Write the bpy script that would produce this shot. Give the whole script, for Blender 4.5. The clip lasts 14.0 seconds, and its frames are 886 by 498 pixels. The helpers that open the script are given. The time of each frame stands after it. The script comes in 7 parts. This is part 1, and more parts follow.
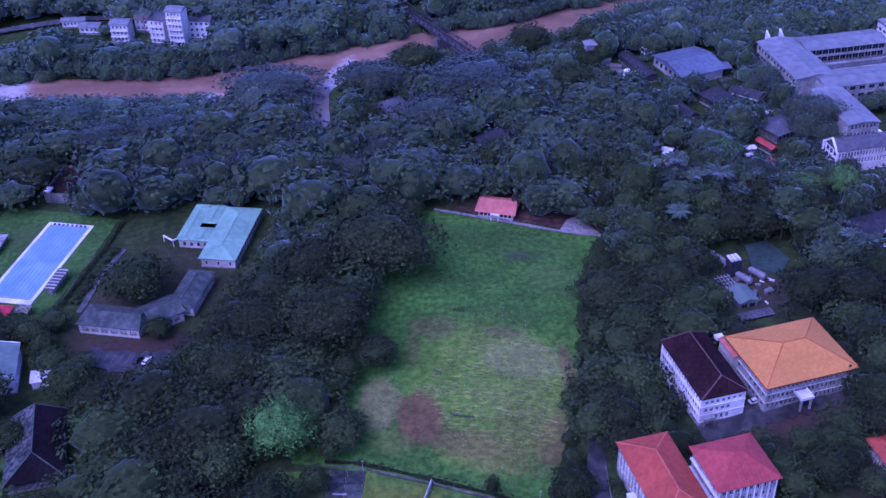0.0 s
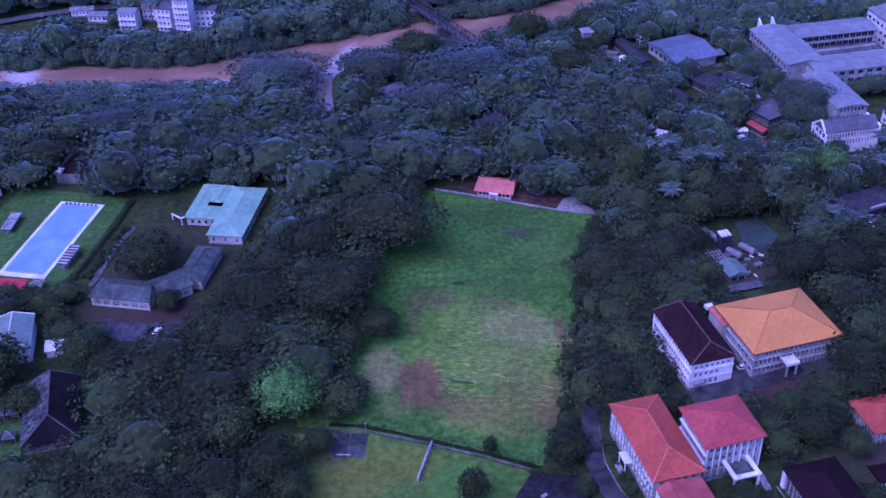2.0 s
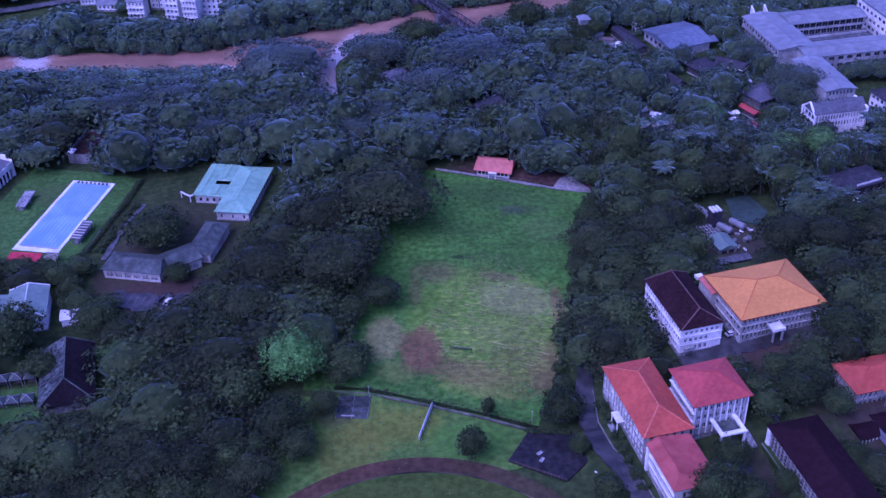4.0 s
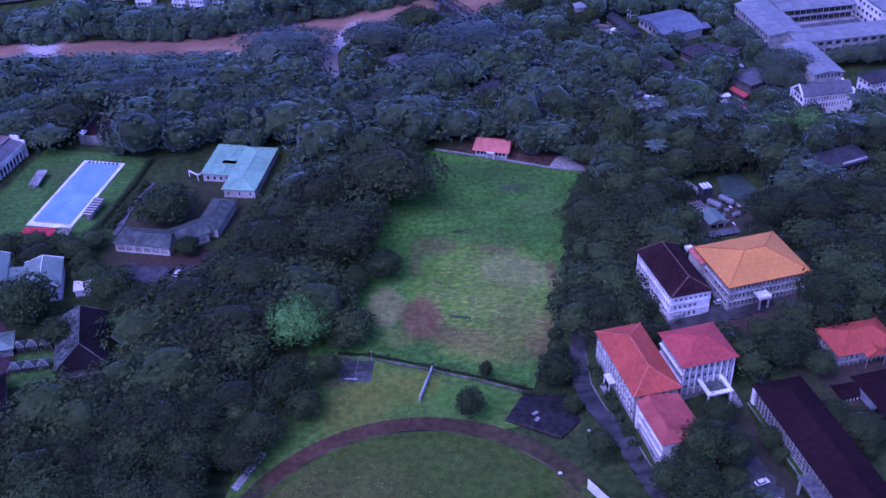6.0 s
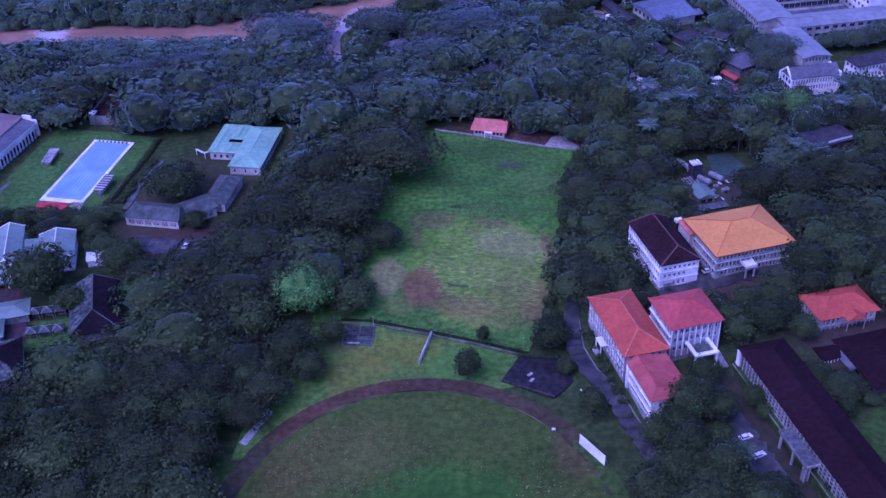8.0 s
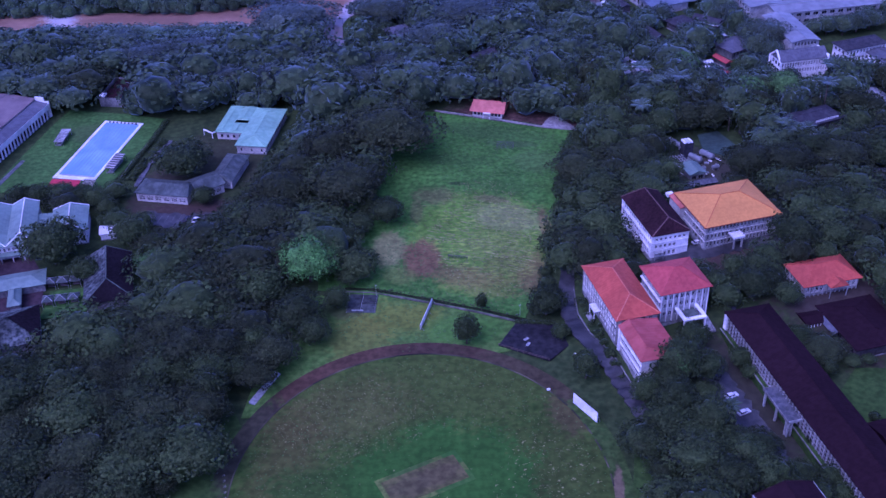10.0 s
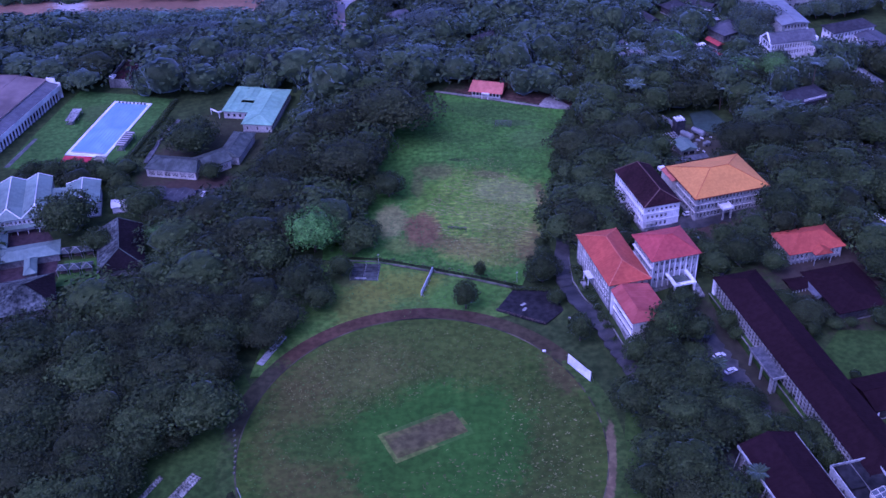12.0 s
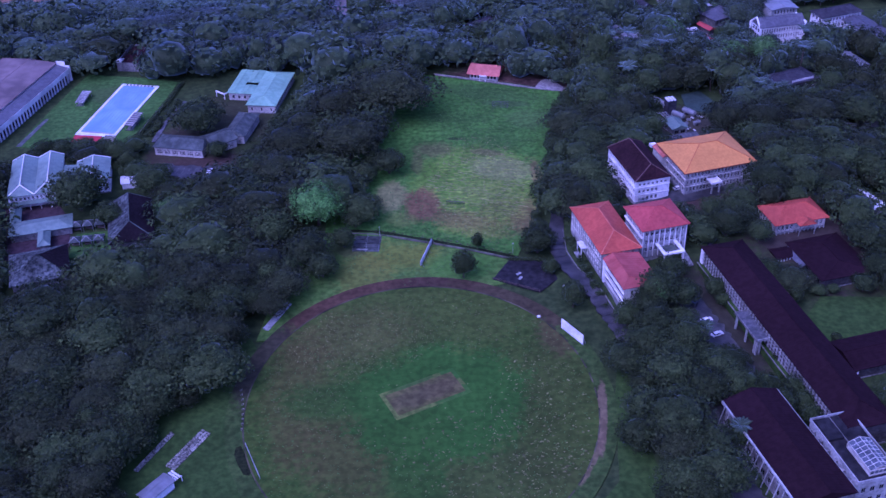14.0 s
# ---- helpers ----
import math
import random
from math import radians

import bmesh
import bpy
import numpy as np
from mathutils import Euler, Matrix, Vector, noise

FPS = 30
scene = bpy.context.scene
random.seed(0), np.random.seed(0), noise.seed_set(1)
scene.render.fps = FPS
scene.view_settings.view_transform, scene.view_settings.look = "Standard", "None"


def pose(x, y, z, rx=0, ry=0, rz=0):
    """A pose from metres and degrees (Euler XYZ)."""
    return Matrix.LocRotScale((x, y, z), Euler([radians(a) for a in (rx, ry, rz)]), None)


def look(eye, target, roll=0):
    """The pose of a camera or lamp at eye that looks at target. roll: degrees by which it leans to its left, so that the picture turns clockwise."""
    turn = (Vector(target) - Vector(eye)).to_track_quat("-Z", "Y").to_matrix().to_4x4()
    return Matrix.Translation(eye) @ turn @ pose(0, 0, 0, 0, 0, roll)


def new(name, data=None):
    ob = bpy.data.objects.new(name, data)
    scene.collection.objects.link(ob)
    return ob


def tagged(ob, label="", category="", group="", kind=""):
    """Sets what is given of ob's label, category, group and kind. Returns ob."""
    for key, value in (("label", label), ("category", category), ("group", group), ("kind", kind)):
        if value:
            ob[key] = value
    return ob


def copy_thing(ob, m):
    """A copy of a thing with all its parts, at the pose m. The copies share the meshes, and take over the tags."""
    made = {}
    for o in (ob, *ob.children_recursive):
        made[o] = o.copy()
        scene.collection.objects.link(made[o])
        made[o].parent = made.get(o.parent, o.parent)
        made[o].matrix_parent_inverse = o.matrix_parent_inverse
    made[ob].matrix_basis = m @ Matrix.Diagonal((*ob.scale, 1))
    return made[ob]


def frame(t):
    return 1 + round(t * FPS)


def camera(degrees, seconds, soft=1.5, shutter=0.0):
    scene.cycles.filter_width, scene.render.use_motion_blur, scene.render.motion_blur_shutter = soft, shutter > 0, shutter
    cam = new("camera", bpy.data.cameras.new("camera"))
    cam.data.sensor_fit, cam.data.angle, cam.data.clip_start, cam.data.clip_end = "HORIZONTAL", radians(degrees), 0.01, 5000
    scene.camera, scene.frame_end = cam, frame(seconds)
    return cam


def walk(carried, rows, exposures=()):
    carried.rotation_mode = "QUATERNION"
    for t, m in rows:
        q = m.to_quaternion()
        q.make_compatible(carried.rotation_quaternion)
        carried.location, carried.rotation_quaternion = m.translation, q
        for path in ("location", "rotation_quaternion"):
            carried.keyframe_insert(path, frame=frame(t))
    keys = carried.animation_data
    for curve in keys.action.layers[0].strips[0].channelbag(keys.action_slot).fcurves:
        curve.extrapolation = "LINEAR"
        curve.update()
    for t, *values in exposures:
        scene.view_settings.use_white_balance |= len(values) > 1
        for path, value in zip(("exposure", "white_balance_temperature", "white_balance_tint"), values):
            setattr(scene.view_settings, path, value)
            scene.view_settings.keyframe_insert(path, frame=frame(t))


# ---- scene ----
cam = camera(44.2, 14.0)
EXPO, KELVIN, TINT = 0.27, 4420, 78
PATH = [
    (0, (0.318, -2.764, 241.247), (0.33, -1.123, 240.105), -1.9),
    (0.5, (0.243, -6.751, 241.24), (0.254, -5.109, 240.098), -1.9),
    (1, (0.201, -10.841, 241.216), (0.212, -9.199, 240.075), -1.9),
    (1.5, (0.122, -14.973, 241.186), (0.133, -13.33, 240.045), -1.9),
    (2, (0.098, -19.153, 241.19), (0.109, -17.51, 240.049), -1.9),
    (2.5, (0.102, -23.428, 241.173), (0.113, -21.785, 240.033), -1.9),
    (3, (0.063, -27.754, 241.168), (0.073, -26.111, 240.028), -1.9),
    (5.5, (-0.266, -50.117, 241.407), (-0.257, -48.473, 240.268), -1.9),
    (6, (-0.308, -54.623, 241.443), (-0.299, -52.979, 240.304), -1.9),
    (6.5, (-0.377, -59.246, 241.536), (-0.367, -57.602, 240.397), -1.9),
    (7, (-0.48, -63.901, 241.639), (-0.47, -62.257, 240.5), -1.9),
    (7.5, (-0.515, -68.626, 241.76), (-0.505, -66.983, 240.621), -1.8),
    (8, (-0.608, -73.319, 241.87), (-0.598, -71.676, 240.73), -1.8),
    (10.5, (-1.339, -96.683, 243.036), (-1.328, -95.042, 241.892), -1.8),
    (11, (-1.479, -101.323, 243.114), (-1.468, -99.683, 241.969), -1.9),
    (11.5, (-1.57, -106.027, 243.207), (-1.559, -104.387, 242.062), -1.8),
    (12, (-1.707, -110.706, 243.286), (-1.696, -109.067, 242.14), -1.8),
    (12.5, (-1.831, -115.402, 243.367), (-1.82, -113.763, 242.221), -1.8),
    (13, (-1.917, -120.155, 243.462), (-1.904, -118.516, 242.316), -1.8),
    (13.5, (-1.9, -124.853, 243.55), (-1.888, -123.215, 242.403), -1.8),
    (14, (-1.884, -129.479, 243.599), (-1.872, -127.841, 242.452), -1.8),
]
walk(cam, [(t, look(eye, target, roll)) for t, eye, target, roll in PATH], exposures=[(0, EXPO, KELVIN, TINT), (14, EXPO, KELVIN, TINT)])

# ---- world and light ----
world = bpy.data.worlds.new("overcast_sky")
scene.world = world
world.use_nodes = True
wn = world.node_tree.nodes
sky = wn.new("ShaderNodeTexSky")
sky.sky_type = "NISHITA"
sky.sun_disc = False
sky.sun_elevation, sky.sun_rotation = radians(55), radians(227)
sky.air_density, sky.dust_density = 1.0, 3.0
wn["Background"].inputs["Strength"].default_value = 0.15
world.node_tree.links.new(sky.outputs["Color"], wn["Background"].inputs["Color"])

sun_data = bpy.data.lights.new("sun", "SUN")
sun_data.energy, sun_data.angle, sun_data.color = 0.8, radians(40), (1.0, 0.95, 0.9)
sun = new("sun", sun_data)
sun.matrix_world = look((-150, -140, 293), (0, 0, 0))


# ---- materials ----
def material(name, c1, c2, rough=0.7, scale=1.0, big=0.08, metal=0.0, bump=0.3, dark=0.75, stripe=0.0, stripe_axis=0, spec=0.3, per_object=0.0, per_island=0.0, sheen=0.0, fuzz=0.3, sheen_tint=(1.0, 1.0, 1.0)):
    """Two-scale noise between two colours, large stains, fine relief and, if asked, ribs at a spacing in metres."""
    m = bpy.data.materials.new(name)
    m.use_nodes = True
    nt = m.node_tree
    n, l = nt.nodes, nt.links
    bsdf = n["Principled BSDF"]
    bsdf.inputs["Roughness"].default_value = rough
    bsdf.inputs["Metallic"].default_value = metal
    bsdf.inputs["Specular IOR Level"].default_value = spec
    bsdf.inputs["Sheen Weight"].default_value, bsdf.inputs["Sheen Roughness"].default_value = sheen, fuzz
    bsdf.inputs["Sheen Tint"].default_value = (*sheen_tint, 1)
    tc = n.new("ShaderNodeTexCoord")
    fine = n.new("ShaderNodeTexNoise")
    fine.inputs["Scale"].default_value, fine.inputs["Detail"].default_value = scale, 6
    l.new(tc.outputs["Object"], fine.inputs["Vector"])
    ramp = n.new("ShaderNodeValToRGB")
    ramp.color_ramp.elements[0].position, ramp.color_ramp.elements[1].position = 0.38, 0.62
    ramp.color_ramp.elements[0].color, ramp.color_ramp.elements[1].color = (*c1, 1), (*c2, 1)
    l.new(fine.outputs["Fac"], ramp.inputs["Fac"])
    stain = n.new("ShaderNodeTexNoise")
    stain.inputs["Scale"].default_value, stain.inputs["Detail"].default_value = big, 4
    l.new(tc.outputs["Object"], stain.inputs["Vector"])
    grade = n.new("ShaderNodeMapRange")
    grade.inputs["From Min"].default_value, grade.inputs["From Max"].default_value = 0.35, 0.65
    grade.inputs["To Min"].default_value, grade.inputs["To Max"].default_value = dark, 1.1
    l.new(stain.outputs["Fac"], grade.inputs["Value"])
    value = grade.outputs["Result"]
    if per_object or per_island:
        for amount, node, socket in ((per_object, "ShaderNodeObjectInfo", "Random"), (per_island, "ShaderNodeNewGeometry", "Random Per Island")):
            if not amount:
                continue
            info = n.new(node)
            vary = n.new("ShaderNodeMapRange")
            vary.inputs["To Min"].default_value, vary.inputs["To Max"].default_value = 1 - amount, 1 + amount
            l.new(info.outputs[socket], vary.inputs["Value"])
            times = n.new("ShaderNodeMath")
            times.operation = "MULTIPLY"
            l.new(value, times.inputs[0])
            l.new(vary.outputs["Result"], times.inputs[1])
            value = times.outputs[0]
    mix = n.new("ShaderNodeMix")
    mix.data_type, mix.blend_type = "RGBA", "MULTIPLY"
    mix.inputs["Factor"].default_value = 1
    l.new(ramp.outputs["Color"], mix.inputs["A"])
    l.new(value, mix.inputs["B"])
    l.new(mix.outputs["Result"], bsdf.inputs["Base Color"])
    height = fine.outputs["Fac"]
    if stripe:
        sep = n.new("ShaderNodeSeparateXYZ")
        l.new(tc.outputs["Object"], sep.inputs[0])
        wave = n.new("ShaderNodeMath")
        wave.operation = "SINE"
        mul = n.new("ShaderNodeMath")
        mul.operation = "MULTIPLY"
        mul.inputs[1].default_value = 6.283 / stripe
        l.new(sep.outputs[stripe_axis], mul.inputs[0])
        l.new(mul.outputs[0], wave.inputs[0])
        add = n.new("ShaderNodeMath")
        l.new(wave.outputs[0], add.inputs[0])
        l.new(fine.outputs["Fac"], add.inputs[1])
        height = add.outputs[0]
    if bump:
        b = n.new("ShaderNodeBump")
        b.inputs["Strength"].default_value, b.inputs["Distance"].default_value = min(bump, 0.8), 0.35 if bump > 0.8 else 0.1
        l.new(height, b.inputs["Height"])
        l.new(b.outputs["Normal"], bsdf.inputs["Normal"])
    return m


def patched(name, base1, base2, patches, scale=0.6, rough=0.9, rows=None, uneven=0.16):
    """Turf: mottled grass with worn or pale patches (x, y, rx, ry, colour, strength, edge, turn); a small edge gives a crisp outline. rows: (x, y, rx, ry) where the mower left swathes."""
    m = material(name, base1, base2, rough, scale, 0.05, bump=0.5, dark=0.88, spec=0.15)
    nt = m.node_tree
    n, l = nt.nodes, nt.links
    bsdf = n["Principled BSDF"]
    colour = bsdf.inputs["Base Color"].links[0].from_socket
    tc = n.new("ShaderNodeTexCoord")

    def math_node(op, a, b, c=None):
        k = n.new("ShaderNodeMath")
        k.operation = op
        for i, v in enumerate((a, b, c)):
            if v is None:
                continue
            if isinstance(v, (int, float)):
                k.inputs[i].default_value = v
            else:
                l.new(v, k.inputs[i])
        return k.outputs[0]

    def noise_node(size, detail, stretch=(1, 1, 1), turn=0):
        mp = n.new("ShaderNodeMapping")
        mp.inputs["Scale"].default_value = stretch
        mp.inputs["Rotation"].default_value = (0, 0, radians(turn))
        l.new(tc.outputs["Object"], mp.inputs["Vector"])
        k = n.new("ShaderNodeTexNoise")
        k.inputs["Scale"].default_value, k.inputs["Detail"].default_value = size, detail
        l.new(mp.outputs[0], k.inputs["Vector"])
        return k.outputs["Fac"]

    def spread(x, y, rx, ry, turn=0):
        mp = n.new("ShaderNodeMapping")
        mp.vector_type = "TEXTURE"
        mp.inputs["Location"].default_value = (x, y, 0)
        mp.inputs["Rotation"].default_value = (0, 0, radians(turn))
        mp.inputs["Scale"].default_value = (rx, ry, 1e6)
        l.new(tc.outputs["Object"], mp.inputs["Vector"])
        ln = n.new("ShaderNodeVectorMath")
        ln.operation = "LENGTH"
        l.new(mp.outputs[0], ln.inputs[0])
        return ln.outputs["Value"]

    def between(value, lo, hi, to0=0.0, to1=1.0):
        mr = n.new("ShaderNodeMapRange")
        mr.interpolation_type = "SMOOTHSTEP"
        for k, v in (("From Min", lo), ("From Max", hi), ("To Min", to0), ("To Max", to1)):
            mr.inputs[k].default_value = v
        l.new(value, mr.inputs["Value"])
        return mr.outputs["Result"]

    def blend(fac, a, b, kind="MIX"):
        mx = n.new("ShaderNodeMix")
        mx.data_type, mx.blend_type = "RGBA", kind
        if isinstance(fac, (int, float)):
            mx.inputs["Factor"].default_value = fac
        else:
            l.new(fac, mx.inputs["Factor"])
        l.new(a, mx.inputs["A"])
        if isinstance(b, tuple):
            mx.inputs["B"].default_value = (*b, 1)
        else:
            l.new(b, mx.inputs["B"])
        return mx.outputs["Result"]
    rag = noise_node(0.09, 8)
    speck = noise_node(0.55, 5)
    for p in patches:
        x, y, rx, ry, c, strength = p[:6]
        edge, turn = p[6] if len(p) > 6 else 0.45, p[7] if len(p) > 7 else 0
        d = spread(x, y, rx, ry, turn)
        d = math_node("MULTIPLY_ADD", rag, 1.0 * (0.4 + edge), d)
        d = math_node("MULTIPLY_ADD", speck, 1.6 * edge + 0.25, d)
        mid = 1 + 0.5 * (0.4 + edge) + 0.5 * (1.6 * edge + 0.25)
        colour = blend(between(d, mid + 0.5 * edge, mid - 0.5 * edge, 0.0, strength), colour, c)
    if rows:
        # rough swathes left by the mower
        w = noise_node(0.9, 5, (0.3, 1, 1), 20)
        w = between(w, 0.48, 0.70, 0.0, 0.65)
        d = math_node("MULTIPLY_ADD", rag, 0.9, spread(*rows))
        w = math_node("MULTIPLY", w, between(d, 1.55, 1.15))
        colour = blend(w, colour, (0.235, 0.310, 0.045))
    # clumps of shorter and longer grass
    g = between(noise_node(0.42, 10), 0.33, 0.67, 1 - uneven, 1 + uneven)
    colour = blend(1.0, colour, g, "MULTIPLY")
    g = between(noise_node(0.06, 6), 0.34, 0.66, 1 - 0.6 * uneven, 1 + 0.6 * uneven)
    colour = blend(1.0, colour, g, "MULTIPLY")
    l.new(colour, bsdf.inputs["Base Color"])
    return m


HAZE = (0.60, 0.82, 1.0)  # bluish sheen tint that paints distance haze onto the leaves
# leaf sheen imitates haze; its weight rises for trees further off
LEAF = material("leaf_dark", (0.014, 0.022, 0.007), (0.037, 0.050, 0.017), 0.6, 15.0, 2.5, bump=0.5, dark=0.72, spec=0.1, per_object=0.28, per_island=0.24, sheen=0.17, sheen_tint=HAZE)
LEAF_MID = material("leaf_mid", (0.016, 0.029, 0.008), (0.044, 0.066, 0.020), 0.6, 13.0, 2.5, bump=0.5, dark=0.72, spec=0.1, per_object=0.35, per_island=0.24, sheen=0.17, sheen_tint=HAZE)
LEAF_HAZE = material("leaf_wet_dark", (0.016, 0.025, 0.009), (0.042, 0.057, 0.021), 0.6, 15.0, 2.5, bump=0.5, dark=0.72, spec=0.12, per_object=0.28, per_island=0.14, sheen=0.38, sheen_tint=HAZE, fuzz=0.5)
LEAF_HAZE_MID = material("leaf_wet_mid", (0.019, 0.034, 0.011), (0.050, 0.075, 0.025), 0.6, 13.0, 2.5, bump=0.5, dark=0.72, spec=0.12, per_object=0.35, per_island=0.14, sheen=0.4, sheen_tint=HAZE, fuzz=0.5)
LEAF_BRIGHT = material("leaf_bright", (0.046, 0.142, 0.026), (0.108, 0.262, 0.056), 0.6, 12.0, 2.5, bump=0.5, dark=0.5, spec=0.12, per_object=0.2, per_island=0.6, sheen=0.15)
LEAF_LIGHT = material("leaf_light", (0.034, 0.088, 0.020), (0.082, 0.165, 0.046), 0.6, 12.0, 2.5, bump=0.5, dark=0.7, spec=0.12, per_object=0.2, per_island=0.4, sheen=0.2)
# woodland leaves paled and blued, standing in for distance haze
LEAF_FAR2 = material("leaf_mixed_haze", (0.027, 0.053, 0.018), (0.054, 0.094, 0.031), 0.6, 1.4, 0.05, bump=0.4, dark=0.85, spec=0.12, per_island=0.16, sheen=0.47, sheen_tint=HAZE, fuzz=0.5)
LEAF_FAR3 = material("leaf_dark_haze", (0.025, 0.043, 0.016), (0.048, 0.076, 0.029), 0.6, 1.4, 0.05, bump=0.4, dark=0.8, spec=0.12, per_island=0.16, sheen=0.4, sheen_tint=HAZE, fuzz=0.4)
LEAF_FAR = material("leaf_river_haze", (0.035, 0.060, 0.024), (0.066, 0.100, 0.042), 0.6, 1.4, 0.05, bump=0.4, dark=0.85, spec=0.12, per_island=0.16, sheen=0.48, sheen_tint=HAZE, fuzz=0.5)
LEAF_GREY = material("leaf_grey", (0.040, 0.060, 0.036), (0.088, 0.116, 0.070), 0.65, 13.0, 2.5, bump=0.5, dark=0.7, spec=0.12, per_object=0.15, per_island=0.3, sheen=0.32, sheen_tint=HAZE, fuzz=0.5)
BARK = material("bark", (0.06, 0.045, 0.035), (0.13, 0.10, 0.08), 0.9, 2.0, 0.3)
SOIL = patched("undergrowth", (0.022, 0.040, 0.011), (0.040, 0.062, 0.018), [
    (-100, 288, 26, 11, (0.052, 0.033, 0.027), 0.9, 0.6), (-121, 310, 8, 22, (0.052, 0.038, 0.029), 0.7, 0.7, -12), (-98, 330, 22, 26, (0.040, 0.034, 0.023), 0.6, 0.8), (122, 240, 44, 12, (0.056, 0.032, 0.028), 0.85, 0.6, 14),
    (142, 205, 26, 26, (0.044, 0.028, 0.027), 0.8, 0.7), (95, 160, 12, 34, (0.040, 0.030, 0.027), 0.7, 0.7, 14), (112, 304, 16, 16, (0.060, 0.048, 0.040), 0.7, 0.6)], 0.35)
FIELD = patched("field_turf", (0.034, 0.108, 0.013), (0.062, 0.155, 0.024), [
    (16, 262, 29, 36, (0.088, 0.180, 0.020), 0.88, 0.24, -8), (29, 277, 15, 9, (0.175, 0.205, 0.070), 0.7, 0.6, -20), (22, 258, 14, 9, (0.150, 0.205, 0.040), 0.5, 0.8, -20), (4, 274, 10, 14, (0.082, 0.180, 0.018), 0.7, 0.8),
    (-20, 258, 7, 12, (0.190, 0.195, 0.070), 0.8, 0.6), (-7, 250, 7.5, 12, (0.130, 0.076, 0.036), 0.92, 0.5), (7, 239, 15, 6, (0.124, 0.084, 0.038), 0.75, 0.8, -16), (-2, 295.5, 8, 6.5, (0.118, 0.092, 0.040), 0.5, 0.8, -8), (-9, 284, 2.6, 9, (0.118, 0.100, 0.040), 0.45, 0.7),
    (42.5, 269, 2.6, 14, (0.135, 0.088, 0.042), 0.7, 0.6, 4), (34.5, 238, 5.5, 14, (0.130, 0.088, 0.040), 0.75, 0.7, -14), (14, 234, 16, 7, (0.140, 0.150, 0.032), 0.6, 0.8, -18), (26, 244, 9, 8, (0.120, 0.130, 0.030), 0.5, 0.8), (-16, 240, 7, 5, (0.120, 0.160, 0.034), 0.6, 0.6, -16),
    (22, 292, 7, 3, (0.130, 0.110, 0.050), 0.6, 0.6, -14), (18, 352, 34, 7, (0.036, 0.085, 0.018), 0.6, 0.5, -18), (10, 325, 14, 5, (0.030, 0.080, 0.014), 0.55, 0.6, -12), (44, 322, 10, 9, (0.056, 0.112, 0.026), 0.6, 0.6),
    (28, 303, 20, 4, (0.038, 0.102, 0.015), 0.6, 0.5, -8), (34, 338, 12, 3, (0.050, 0.090, 0.030), 0.6, 0.5, -10), (9, 305, 4, 1.2, (0.020, 0.042, 0.012), 0.8, 0.4, -8)], 0.5, rows=(20, 264, 26, 32), uneven=0.24)
STRIP = patched("strip_turf", (0.048, 0.112, 0.016), (0.078, 0.148, 0.026), [
    (-16, 214, 14, 9, (0.125, 0.155, 0.020), 0.75, 0.9), (-30, 205, 10, 14, (0.105, 0.118, 0.018), 0.65, 0.9), (8, 207, 14, 8, (0.058, 0.165, 0.020), 0.6), (-36, 222, 8, 7, (0.05, 0.055, 0.025), 0.6)], 0.5, uneven=0.2)
OVAL = patched("oval_turf", (0.029, 0.064, 0.008), (0.050, 0.086, 0.012), [
    (-8, 178, 46, 16, (0.052, 0.079, 0.013), 0.6, 0.6), (-34, 166, 22, 14, (0.069, 0.074, 0.017), 0.6, 0.9, 20), (-49, 138, 12, 30, (0.069, 0.057, 0.016), 0.5, 0.9), (34, 128, 18, 34, (0.043, 0.057, 0.011), 0.5, 0.9),
    (-28, 112, 18, 20, (0.062, 0.053, 0.015), 0.5, 0.9), (10, 96, 34, 16, (0.045, 0.060, 0.013), 0.5, 0.8), (42, 166, 9, 12, (0.073, 0.052, 0.022), 0.6, 0.7),
    (-3, 131, 30, 27, (0.026, 0.088, 0.010), 0.92, 0.3, 34), (-38, 134, 16, 9, (0.026, 0.075, 0.009), 0.7, 0.6), (-11, 108, 9, 30, (0.026, 0.077, 0.009), 0.75, 0.6)], 0.4, uneven=0.2)
PITCH = patched("pitch_clay", (0.072, 0.078, 0.022), (0.102, 0.098, 0.030), [(-3, 138, 8, 4, (0.090, 0.076, 0.032), 0.75, 0.6, 26), (-12, 134, 7, 4, (0.080, 0.072, 0.030), 0.7, 0.6, 26)], 0.5, uneven=0.25)
PITCH_EDGE = patched("pitch_edge_straw", (0.072, 0.112, 0.020), (0.115, 0.150, 0.032), [(5, 147, 8, 5, (0.026, 0.100, 0.013), 0.9), (3, 136, 9, 3, (0.026, 0.100, 0.013), 0.8, 0.4, 26), (-4, 128, 11, 2, (0.04, 0.10, 0.018), 0.8, 0.4, 26), (-12, 141, 8, 2, (0.04, 0.10, 0.018), 0.8, 0.4, 26)], 0.6)
TRACK = patched("cinder_track", (0.028, 0.058, 0.011), (0.044, 0.077, 0.016), [(-30, 188, 40, 26, (0.070, 0.036, 0.023), 0.9), (22, 186, 44, 18, (0.056, 0.036, 0.023), 0.8), (-64, 158, 12, 24, (0.040, 0.034, 0.022), 0.85), (48.6, 122, 1.7, 17, (0.15, 0.11, 0.062), 0.8, 0.4, -8), (43.5, 105, 1.6, 12, (0.15, 0.11, 0.062), 0.7, 0.4, -26)], 0.5, uneven=0.25)
LAWN = patched("lawn", (0.032, 0.088, 0.016), (0.055, 0.125, 0.026), [(-160, 362, 16, 8, (0.06, 0.09, 0.03), 0.5)], 0.5)
